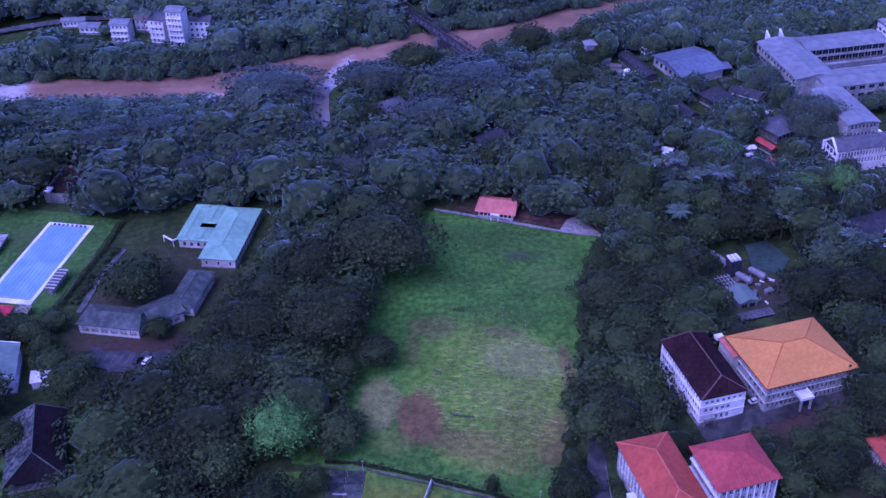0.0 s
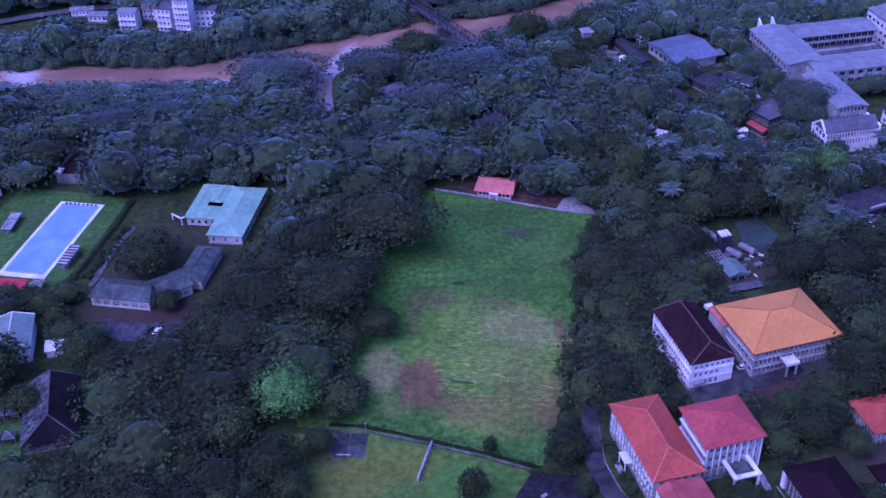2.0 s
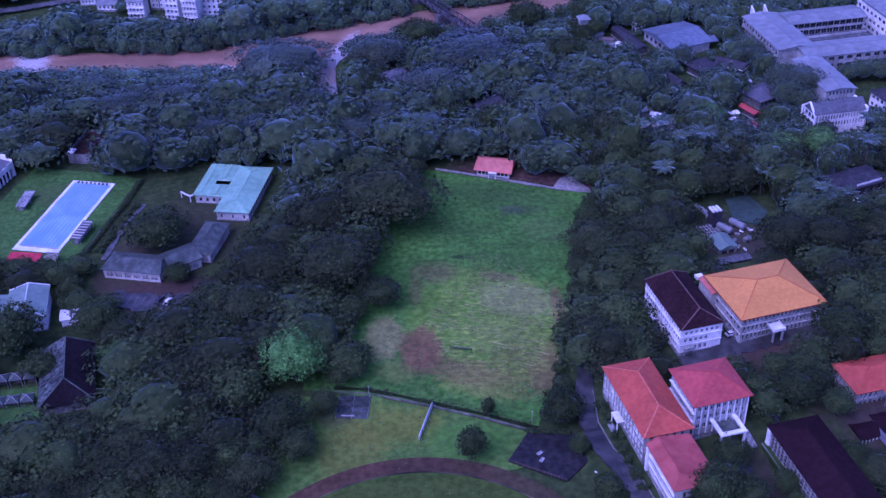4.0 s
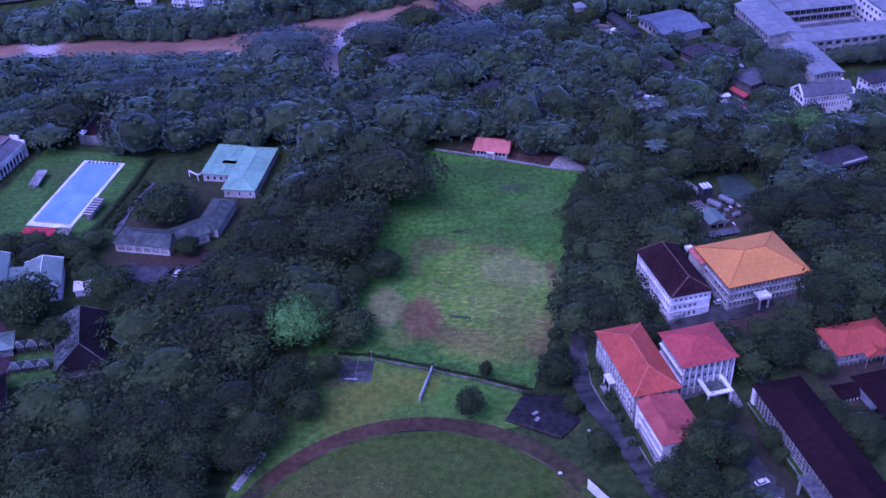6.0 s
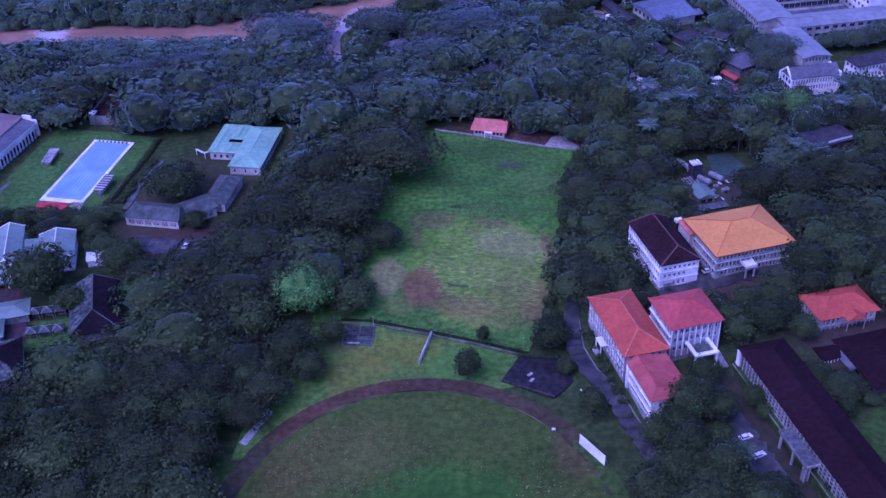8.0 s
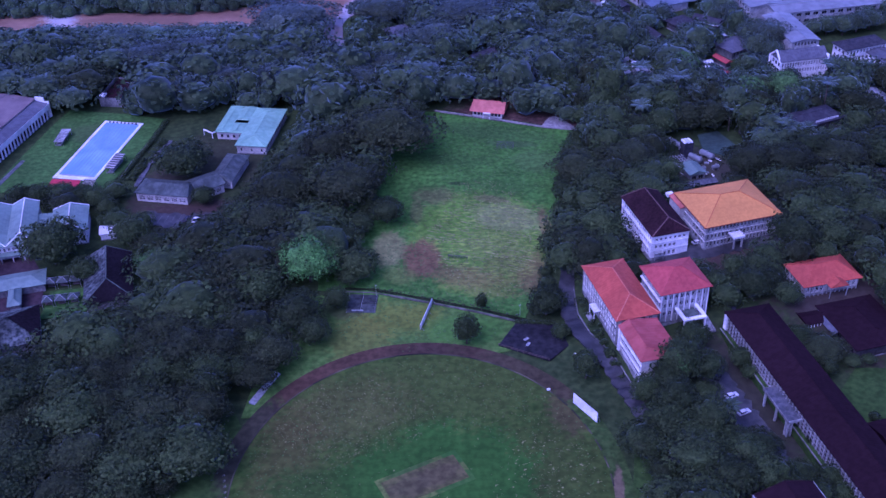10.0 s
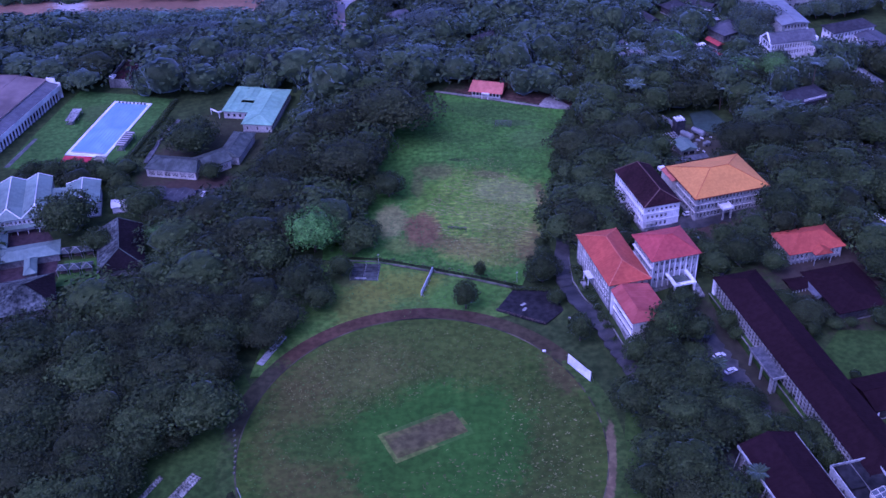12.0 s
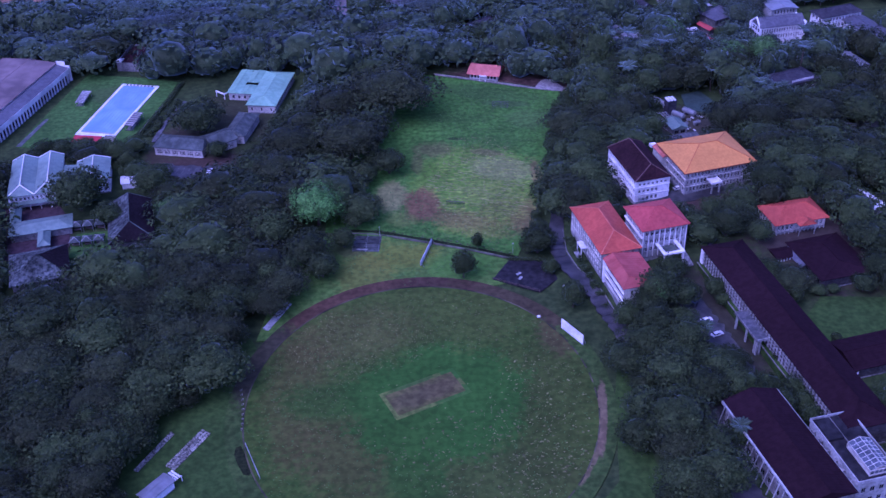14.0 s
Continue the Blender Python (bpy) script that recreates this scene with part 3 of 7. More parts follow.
sheet("stone_yard", [(201.5, 367.5), (209.5, 366), (211, 348.5), (204.5, 350)], STAINED, "pale mottled stone yard beside a road", ground_z(206, 359) + 0.25, 0.8, "pavement")
PLOT = [(18.7, 197.2), (26.4, 210.4), (40, 207.5), (43, 196), (35.5, 188.2)]
# tree shade over the plot is put into this dark colour
sheet("concrete_bed", PLOT, WETTAR, "dark wet paved plot by the oval, tree shade in its colour", 0.30, 0.3, "pavement")


# ---- buildings ----
def roof_mesh(sx, sy, z0, h, axis="y", e0=None, e1=None, thick=0.22, off=0.0):
    """Hip or gable roof over a rectangle; e0, e1: how far the ridge stops short of each end (0: gable). Returns bmesh and its ridge lines."""
    a, b = sx / 2, sy / 2
    half = a if axis == "y" else b
    e0 = half if e0 is None else e0
    e1 = half if e1 is None else e1
    c = [Vector(p) for p in ((-a, -b, z0), (a, -b, z0), (a, b, z0), (-a, b, z0))]
    if axis == "y":
        r0, r1 = Vector((off, -b + e0, z0 + h)), Vector((off, b - e1, z0 + h))
        tops = [(c[0], c[1], r0), (c[1], c[2], r1, r0), (c[2], c[3], r1), (c[3], c[0], r0, r1)]
        hips = [(c[0], r0), (c[1], r0), (c[2], r1), (c[3], r1)]
    else:
        r0, r1 = Vector((-a + e0, 0, z0 + h)), Vector((a - e1, 0, z0 + h))
        tops = [(c[0], c[1], r1, r0), (c[1], c[2], r1), (c[2], c[3], r0, r1), (c[3], c[0], r0)]
        hips = [(c[0], r0), (c[3], r0), (c[1], r1), (c[2], r1)]
    bm = bmesh.new()
    dz = Vector((0, 0, -thick))
    for f in tops:
        quad(bm, *f)
    for i in range(4):
        p, q = c[i - 1], c[i]
        quad(bm, p, p + dz, q + dz, q)
    quad(bm, *[p + dz for p in c])
    bmesh.ops.remove_doubles(bm, verts=bm.verts[:], dist=0.001)
    bmesh.ops.recalc_face_normals(bm, faces=bm.faces[:])
    return bm, [(r0, r1)] + hips


def facade(bm, p, u, length, height, cols, rows, skip, depth=0.3):
    """A wall of thickness depth standing on p, running along u, with openings through it."""
    p, u = Vector(p), Vector(u)
    n = Vector((u.y, -u.x, 0))
    us = sorted({0.0, length, *[v for c in cols for v in c]})
    zs = sorted({0.0, height, *[v for r in rows for v in r]})

    def at(a, z, d=0.0):
        return p + u * a + Vector((0, 0, z)) - n * d
    holes = {(c, r) for i, c in enumerate(cols) for j, r in enumerate(rows) if (i, j) not in skip}
    for a0, a1 in zip(us, us[1:]):
        for z0, z1 in zip(zs, zs[1:]):
            hole = ((a0, a1), (z0, z1)) in holes
            if hole:
                quad(bm, at(a0, z0), at(a1, z0), at(a1, z0, depth), at(a0, z0, depth))
                quad(bm, at(a0, z1, depth), at(a1, z1, depth), at(a1, z1), at(a0, z1))
                quad(bm, at(a0, z0), at(a0, z0, depth), at(a0, z1, depth), at(a0, z1))
                quad(bm, at(a1, z1), at(a1, z1, depth), at(a1, z0, depth), at(a1, z0))
            else:
                quad(bm, at(a0, z0), at(a1, z0), at(a1, z1), at(a0, z1))
                quad(bm, at(a0, z1, depth), at(a1, z1, depth), at(a1, z0, depth), at(a0, z0, depth))
    return holes


WINDOW_MESH = {}


def window_meshes(w, h, mat):
    key = (round(w, 2), round(h, 2), mat.name)
    if key not in WINDOW_MESH:
        bm = bmesh.new()
        t = 0.09
        box(bm, -w / 2, w / 2, -0.06, 0.06, -h / 2, -h / 2 + t)
        box(bm, -w / 2, w / 2, -0.06, 0.06, h / 2 - t, h / 2)
        box(bm, -w / 2, -w / 2 + t, -0.06, 0.06, -h / 2 + t, h / 2 - t)
        box(bm, w / 2 - t, w / 2, -0.06, 0.06, -h / 2 + t, h / 2 - t)
        if w > 0.9:
            box(bm, -t / 2, t / 2, -0.05, 0.05, -h / 2 + t, h / 2 - t)
        gl = bmesh.new()
        box(gl, -w / 2 + 0.05, w / 2 - 0.05, -0.015, 0.015, -h / 2 + 0.05, h / 2 - 0.05)
        WINDOW_MESH[key] = (mesh_of("window", bm, mat), mesh_of("pane", gl, GLASS))
    return WINDOW_MESH[key]


SIDES = {"S": ((-1, -1), (1, 0)), "E": ((1, -1), (0, 1)), "N": ((1, 1), (-1, 0)), "W": ((-1, 1), (0, -1))}


def walls(owner, sx, sy, h, mat, wins, frame_mat=None, base=0.0, dx=0.0, dy=0.0):
    """Four walls round a rectangle. wins: side -> (columns, [(sill, head), ...], width share, end margin, set of skipped)."""
    for side, ((cx, cy), u) in SIDES.items():
        length = sx if u[0] else sy
        cols, rows, skip, share = [], [], (), 0.5
        if side in wins:
            nc, rows, share, margin, skip = wins[side]
            bay = (length - 2 * margin) / nc
            cols = [(round(margin + bay * (i + 0.5 - share / 2), 3), round(margin + bay * (i + 0.5 + share / 2), 3)) for i in range(nc)]
        inset = 0.3 if side in "EW" else 0.0
        p = Vector((dx + cx * sx / 2, dy + cy * sy / 2, base)) + Vector((*u, 0)) * inset
        cols = [(c0 - inset, c1 - inset) for c0, c1 in cols]
        bm = bmesh.new()
        holes = facade(bm, p, (*u, 0), length - 2 * inset, h, cols, rows, skip)
        part("wall", bm, mat, owner)
        turn = math.degrees(math.atan2(u[1], u[0]))
        for (a0, a1), (z0, z1) in sorted(holes):
            frame_me, pane_me = window_meshes(a1 - a0, z1 - z0, frame_mat or mat)
            n = Vector((u[1], -u[0], 0))
            c = p + Vector((*u, 0)) * (a0 + a1) / 2 + Vector((0, 0, (z0 + z1) / 2)) - n * 0.16
            w = part("window", frame_me, None, owner, at=pose(*c, 0, 0, turn))
            part("pane", pane_me, None, w, "dark window glass")


def ledges(owner, sx, sy, zs, mat, sides="SW", out=0.5, t=0.18, dx=0.0, dy=0.0):
    for z in zs:
        for s in sides:
            bm = bmesh.new()
            if s in "SN":
                y = dy + (-sy / 2 if s == "S" else sy / 2)
                box(bm, dx - sx / 2 - out, dx + sx / 2 + out, min(y, y - out if s == "S" else y + out), max(y, y - out if s == "S" else y + out), z, z + t)
            else:
                x = dx + (-sx / 2 if s == "W" else sx / 2)
                box(bm, min(x, x - out if s == "W" else x + out), max(x, x - out if s == "W" else x + out), dy - sy / 2 + 0.01, dy + sy / 2 - 0.01, z, z + t)
            part("ledge", bm, mat, owner)


def fins(owner, sx, sy, n, z0, z1, mat, side="W", out=0.35, w=0.22):
    """Upright concrete fins between window bays."""
    for i in range(n + 1):
        bm = bmesh.new()
        if side == "W":
            y = -sy / 2 + sy * i / n
            box(bm, -sx / 2 - out, -sx / 2 + 0.01, y - w / 2, y + w / 2, z0, z1)
        else:
            x = -sx / 2 + sx * i / n
            box(bm, x - w / 2, x + w / 2, -sy / 2 - out, -sy / 2 + 0.01, z0, z1)
        part("fin", bm, mat, owner)


def roof(owner, sx, sy, z0, h, mat, axis="y", e0=None, e1=None, dx=0.0, dy=0.0, turn=0.0, caps=None, fascia=None, off=0.0):
    bm, lines = roof_mesh(sx, sy, z0, h, axis, e0, e1, off=off)
    r = part("roof", bm, mat, owner, at=pose(dx, dy, 0, 0, 0, turn))
    cap = bmesh.new()
    for a, b in lines:
        if (a - b).length > 0.3:
            bar(cap, a + (b - a) * 0.001 + Vector((0, 0, 0.04)), b + Vector((0, 0, 0.04)), 0.38, 0.16)
    part("ridge_cap", cap, caps or mat, r)
    if fascia:
        f = bmesh.new()
        a, b = sx / 2 + 0.02, sy / 2 + 0.02
        for x0, x1, y0, y1 in ((-a, a, -b - 0.1, -b), (-a, a, b, b + 0.1), (-a - 0.1, -a, -b, b), (a, a + 0.1, -b, b)):
            box(f, x0, x1, y0, y1, z0 - 0.4, z0 + 0.03)
        part("fascia", f, fascia, r)
    return r


def rows3(first=1.0, height=1.5, storey=3.4, n=3):
    return [(round(first + storey * i, 2), round(first + storey * i + height, 2)) for i in range(n)]


def plinth(owner, sx, sy, depth=2.5, dx=0.0, dy=0.0):
    bm = bmesh.new()
    box(bm, dx - sx / 2 - 0.15, dx + sx / 2 + 0.15, dy - sy / 2 - 0.15, dy + sy / 2 + 0.15, -depth, 0.25)
    part("plinth", bm, CONCRETE, owner)


def building(name, label, x, y, ang, sx, sy, h, wall_mat, roof_mat, rise, over=1.0, axis="y", e0=None, e1=None, wins={}, z=None, frame_mat=None, caps=None, fascia=None, category="building", group="", off=0.0):
    b = thing(name, pose(x, y, ground_z(x, y) if z is None else z, 0, 0, ang), label, category, group)
    plinth(b, sx, sy)
    walls(b, sx, sy, h, wall_mat, wins, frame_mat, 0.05)
    roof(b, sx + 2 * over, sy + 2 * over, h + 0.27, rise, roof_mat, axis, e0, e1, caps=caps, fascia=fascia, off=off)
    return b


E4 = 4.0
# white three-storey block with a dark tiled roof
b = building("teaching_block", "white three-storey teaching block with a dark tiled hip roof", 81.64, 252.31, 13.74, 14.6, 28.3, 9.9, WHITE, MAROON, 5.0, 0.45, "y", 3.6, 4.0,
             {"W": (16, rows3(0.9, 1.7, 3.3), 0.62, 0.8, {(15, 0), (0, 0), (7, 0), (8, 0)}), "S": (7, [(0.6, 2.4), (4.2, 5.6), (7.4, 8.6)], 0.55, 0.9, {(0, 0), (5, 0), (6, 0), (5, 1), (6, 1)})}, 6.23, caps=material("lichen_ridge_tile", (0.10, 0.055, 0.05), (0.17, 0.10, 0.09), 0.8, 2.0))
ledges(b, 14.6, 28.3, (3.35, 6.65, 9.55), WHITE, "SW", 0.22)
bm = bmesh.new()
box(bm, -6.6, -2.8, -15.95, -14.2, 2.9, 3.1)
box(bm, -6.5, -6.3, -15.85, -15.65, 0, 2.9)
box(bm, -3.1, -2.9, -15.85, -15.65, 0, 2.9)
part("entrance_canopy", bm, GREYWALL, b, "white entrance canopy")
bm = bmesh.new()
box(bm, -9.6, -7.35, 2, 6, 2.4, 2.65)
box(bm, -9.5, -9.3, 2.1, 2.3, 0, 2.4)
box(bm, -9.5, -9.3, 5.7, 5.9, 0, 2.4)
part("side_porch", bm, WHITE, b)
for yy in (-9.0, -3.0, 9.5):
    bm = bmesh.new()
    box(bm, -8.2, -7.32, yy, yy + 1.6, 0, 2.2)
    part("buttress", bm, WHITE, b)

# pink link between the blocks
b = building("link_corridor", "low pink-roofed link corridor between two blocks", 92.4, 260.8, 15, 2.9, 9.2, 9.0, CREAM, ROSE, 0.5, 0.3, "y", 0, 0, {}, 6.6)
bm = bmesh.new()
box(bm, -2.2, 0.4, 4.95, 7.0, 8.4, 9.6)
part("parapet_box", bm, WHITE, b)

# orange-roofed block
b = building("lecture_block", "cream three-storey block with a broad orange hip roof", 109.42, 255.02, 14.73, 29.2, 23.6, 10.2, GREYWALL, ORANGE, 4.54, 1.2, "x", 12.46, 11.58,
             {"S": (19, rows3(0.9, 1.9, 3.3), 0.7, 0.7, {(7, 0), (8, 0), (7, 1)}), "W": (9, rows3(1.0, 1.7, 3.3), 0.5, 0.8, {(3, 0), (4, 0), (4, 1), (3, 1)})}, 7.56, frame_mat=CREAM, caps=material("orange_ridge", (0.42, 0.13, 0.03), (0.52, 0.17, 0.04), 0.6), fascia=material("rust_fascia", (0.24, 0.07, 0.03), (0.32, 0.10, 0.045), 0.7))
ledges(b, 29.2, 23.6, (3.4, 6.7), CREAM, "SW", 0.4)
fins(b, 29.2, 23.6, 19, 0.3, 10.0, GREYWALL, "S", 0.3, 0.2)
bm = bmesh.new()
for x0, x1, y0, y1, z0, z1 in ((-5.2, -0.8, -16.2, -11.82, 5.2, 5.5), (-5.2, -0.8, -16.2, -16.0, 5.5, 6.1), (-5.2, -5.0, -16.0, -11.82, 5.5, 6.1), (-1.0, -0.8, -16.0, -11.82, 5.5, 6.1)):
    box(bm, x0, x1, y0, y1, z0, z1)
canopy = part("porch_roof", bm, WHITE, b, "white porch roof with an upstand")
for x in (-4.6, -1.4):
    bm = bmesh.new()
    box(bm, x - 0.28, x + 0.28, -15.9, -15.3, -0.5, 5.2)
    part("porch_column", bm, GREYWALL, b)

# red-roofed long block with its annex
b = building("faculty_block", "cream three-storey block with a long orange-red hip roof", 61.28, 207.42, 13.1, 14.06, 31.06, 10.1, CREAM, RED, 3.83, 0.95, "y", 8.27, 9.18,
             {"W": (15, rows3(1.0, 1.7, 3.3), 0.6, 0.6, {(6, 0), (7, 0), (6, 1), (7, 1)}), "S": (5, rows3(1.0, 1.4, 3.3), 0.45, 1.0, ())}, 4.82, frame_mat=WHITE, caps=material("red_ridge_tile", (0.48, 0.13, 0.08), (0.58, 0.18, 0.11), 0.7))
fins(b, 14.06, 31.06, 15, 0.3, 9.8, GREYWALL)
ledges(b, 14.06, 31.06, (3.2, 6.5), CREAM, "W", 0.3)
bm = bmesh.new()
box(bm, -9.6, -7.34, -1.5, 3.4, 3.0, 3.3)
box(bm, -9.5, -9.2, -1.3, -1.0, -1, 3.0)
box(bm, -9.5, -9.2, 2.9, 3.2, -1, 3.0)
part("stair_porch", bm, WHITE, b, "white side porch over the stair")
for k in range(4):
    bm = bmesh.new()
    box(bm, -9.8 - 0.35 * k, -9.45 - 0.35 * k, -1.2, 3.0, -1.0, 0.2 - 0.18 * k)
    part("step", bm, CONCRETE, b)
b = building("faculty_annex", "two-storey annex with a faded weathered red roof", 66.8, 180.6, 13.5, 12.4, 17.6, 9.2, CREAM, PINK, 1.8, 0.8, "y", 4.5, 0.0,
             {"W": (1, [(1.5, 3.1), (4.6, 6.2), (7.1, 8.6)], 0.94, 0.5, ())}, 4.9, frame_mat=WHITE, off=-3.3)
ledges(b, 12.4, 17.6, (3.4, 6.5, 8.8), WHITE, "W", 0.5, 0.3)
bm = bmesh.new()
box(bm, -7.1, -6.3, 7.9, 8.9, 0, 9.2)
part("corner_pier", bm, WHITE, b)

# crimson square block with a white porch
b = building("office_block", "white three-storey office block with a crimson hip roof", 80.46, 208.72, 13.72, 17.1, 16.1, 12.2, GREYWALL, CRIMSON, 3.89, 1.0, "x", 8.9, 7.85,
             {"S": (8, rows3(2.6, 1.7, 3.3), 0.6, 0.6, {(3, 0), (4, 0)}), "W": (7, rows3(2.6, 1.6, 3.3), 0.5, 0.6, ())}, 6.4, frame_mat=WHITE)
fins(b, 17.1, 16.1, 8, 0.2, 12.0, WHITE, "S", 0.3, 0.3)
ledges(b, 17.1, 16.1, (5.2, 8.6), WHITE, "W", 0.7, 0.4)
bm = bmesh.new()
for x0, x1, y0, y1 in ((-3.4, 5.0, -15.8, -14.4), (-3.4, -2.2, -14.4, -8.1), (3.8, 5.0, -14.4, -8.1)):
    box(bm, x0, x1, y0, y1, 5.0, 5.6)
part("porch_frame", bm, WHITE, b, "white open porch frame")
for x in (-3.0, 4.5):
    bm = bmesh.new()
    box(bm, x - 0.3, x + 0.3, -15.6, -15.0, -0.5, 5.0)
    part("porch_column", bm, WHITE, b)
bm = bmesh.new()
box(bm, -2.2, 3.8, -14.4, -8.1, 3.6, 3.8)
part("inner_canopy", bm, MOSS, b)
for k in range(7):
    bm = bmesh.new()
    box(bm, 6.0, 8.0, -17.5 + k * 0.9, -16.6 + k * 0.9, -0.5, 0.25 + 0.16 * k)
    part("step", bm, CONCRETE, b)

# red-roofed lodge
b = building("lodge", "single-storey lodge with an orange-red hip roof and white verandah", 134.7, 216.8, 12.66, 20.4, 12.6, 4.0, CREAM, RED, 3.6, 1.1, "x", 7.36, 6.5,
             {"S": (11, [(0.8, 3.0)], 0.55, 0.5, {(4, 0), (5, 0), (6, 0)}), "W": (6, [(0.8, 2.8)], 0.4, 0.6, ())}, 8.6, frame_mat=WHITE)
roof(b, 7.0, 4.0, 4.25, 1.6, RED, "y", 0.8, 0, dx=1.0, dy=-8.0)
for x, y in [(-9.8 + 1.63 * k, -7.0) for k in range(13)] + [(-10.9, -6.0 + 2.0 * k) for k in range(7)] + [(-2.2, -9.7), (4.2, -9.7)]:
    bm = bmesh.new()
    box(bm, x - 0.11, x + 0.11, y - 0.11, y + 0.11, -0.5, 4.15)
    part("verandah_post", bm, GREYWALL, b)

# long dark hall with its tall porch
b = building("long_hall", "long three-storey hall with a dark plum hip roof", 113.7, 149.0, 12.8, 14.9, 97.0, 8.9, DARKWALL, PLUM, 3.4, 0.85, "y", 8, 8,
             {"W": (39, [(3.7, 5.4), (6.3, 8.0)], 0.6, 0.6, {(c, r) for c in range(17, 23) for r in range(2)})}, E4, frame_mat=DULLGREY)
fins(b, 14.9, 97.0, 52, 0.2, 8.7, GREYWALL, "W", 0.5, 0.16)
ledges(b, 14.9, 97.0, (3.1, 4.5, 6.0, 7.4), DULLGREY, "W", 0.42, 0.14)
bm = bmesh.new()
box(bm, -8.3, -7.3, 47.0, 48.6, 0, 8.7)
part("corner_pier", bm, WHITE, b)
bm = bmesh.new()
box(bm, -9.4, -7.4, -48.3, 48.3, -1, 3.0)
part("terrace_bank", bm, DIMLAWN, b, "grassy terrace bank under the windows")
bm = bmesh.new()
box(bm, -9.6, -9.3, -48.3, 48.3, 2.9, 3.3)
part("terrace_kerb", bm, DULLGREY, b)
p = thing("entrance_porch", pose(104.0, 152.6, E4, 0, 0, 12.8), "tall flat-roofed concrete porch on paired columns", "porch")
bm = bmesh.new()
box(bm, -3.4, 3.2, -7.6, 7.6, 6.2, 6.6)
part("slab", bm, DARKCON, p)
for x0, x1, y0, y1 in ((-3.7, -3.4, -7.9, 7.9), (-3.4, 4.8, -7.9, -7.6), (-3.4, 3.2, 7.6, 7.9)):
    bm = bmesh.new()
    box(bm, x0, x1, y0, y1, 6.1, 6.95)
    part("parapet", bm, GREYWALL if y1 < 0 else DULLGREY, p)
for x, y in ((-2.9, -7.1), (-1.8, -7.1), (2.2, -7.1), (2.9, -6.2), (-2.9, -6.0), (-2.9, 0), (-2.9, 7.0), (2.6, 7.0)):
    bm = bmesh.new()
    box(bm, x - 0.3, x + 0.3, y - 0.3, y + 0.3, 0, 6.15)
    part("column", bm, GREYWALL, p)

# second dark hall near the oval
b = building("store_hall", "long dark-roofed hall with slanted white posts along one side", 98.1, 95.2, 14.2, 16.6, 42.6, 8.4, DULLGREY, PLUM, 2.8, 0.8, "y", 0.0, 0.0,
             {"W": (10, [(1.0, 3.2), (5.0, 7.2)], 0.5, 0.8, ())}, E4, frame_mat=GREYWALL)
for i in range(15):
    y = -20.6 + i * 2.95
    bm = bmesh.new()
    bar(bm, (-8.9, y, 8.0), (-10.6, y, 0.1), 0.26)
    part("slanted_post", bm, GREYWALL, b)
bm = bmesh.new()
box(bm, -9.6, -9.1, -22.1, 22.1, 8.05, 8.75)
part("gutter_beam", bm, GREYWALL, b)
bm = bmesh.new()
box(bm, 9.12, 9.36, -22.1, 22.1, 8.3, 8.62)
part("gutter", bm, GREYWALL, b, "pale rain gutter along the eave")

# white annexe with a glazed lantern
b = thing("lantern_annexe", pose(116.4, 92.5, E4, 0, 0, 12.8), "grey flat-roofed annexe with parapets and a glazed roof lantern", "building")
plinth(b, 13.0, 26.0)
walls(b, 13.0, 26.0, 9.2, GREYWALL, {"W": (6, [(1.0, 2.8), (5.0, 7.2)], 0.5, 0.8, ()), "S": (4, [(1.0, 2.8), (5.0, 7.0)], 0.5, 0.8, ())}, None, 0.05)
bm = bmesh.new()
box(bm, -6.5, 6.5, -13, 13, 9.25, 9.5)
part("roof_slab", bm, WETTAR, b)
for x0, x1, y0, y1 in ((-6.7, -6.4, -13.2, 13.2), (6.4, 6.7, -13.2, 13.2), (-6.4, 6.4, -13.2, -12.9), (-6.4, 6.4, 12.9, 13.2)):
    bm = bmesh.new()
    box(bm, x0, x1, y0, y1, 9.26, 10.3)
    part("parapet", bm, GREYWALL, b)
bm = bmesh.new()
box(bm, -8.3, -8.0, -13.2, 13.2, 6.7, 7.7)
box(bm, -8.0, -6.72, -13.2, 13.2, 6.7, 6.95)
part("lower_ledge", bm, DULLGREY, b, "dull grey lower balcony ledge")
bm = bmesh.new()
bar(bm, (-0.6, 1.2, 9.62), (-0.6, 12.8, 9.62), 0.3, 0.2)
part("roof_kerb", bm, DULLGREY, b)
bm = bmesh.new()
box(bm, -5.8, -1.2, 3.5, 12.0, 9.5, 10.4)
part("upper_slab", bm, WETTAR, b)
lan = bmesh.new()
X0, X1, Y0, Y1 = -2.2, 4.6, -11.4, 0.3
box(lan, X0, X1, Y0, Y1, 9.5, 10.2)
for i in range(8):
    y = Y0 + (Y1 - Y0) * i / 7
    bar(lan, (X0, y, 10.2), (X0, y, 11.6), 0.14)
    bar(lan, (X1, y, 10.2), (X1, y, 11.6), 0.14)
    bar(lan, (X0, y, 11.6), ((X0 + X1) / 2, y, 12.9), 0.14)
    bar(lan, (X1, y, 11.6), ((X0 + X1) / 2, y, 12.9), 0.14)
for x, z in ((X0, 11.6), (X1, 11.6), ((X0 + X1) / 2, 12.95), (X0 + 1.7, 12.25), (X1 - 1.7, 12.25), (X0, 10.9)):
    bar(lan, (x, Y0, z), (x, Y1, z), 0.14)
for i in range(6):
    x = X0 + (X1 - X0) * i / 5
    bar(lan, (x, Y0, 10.2), (x, Y0, 11.6 + 1.3 * (1 - abs(2 * i / 5 - 1))), 0.14)
bar(lan, (X0, Y0, 11.6), (X1, Y0, 11.6), 0.16)
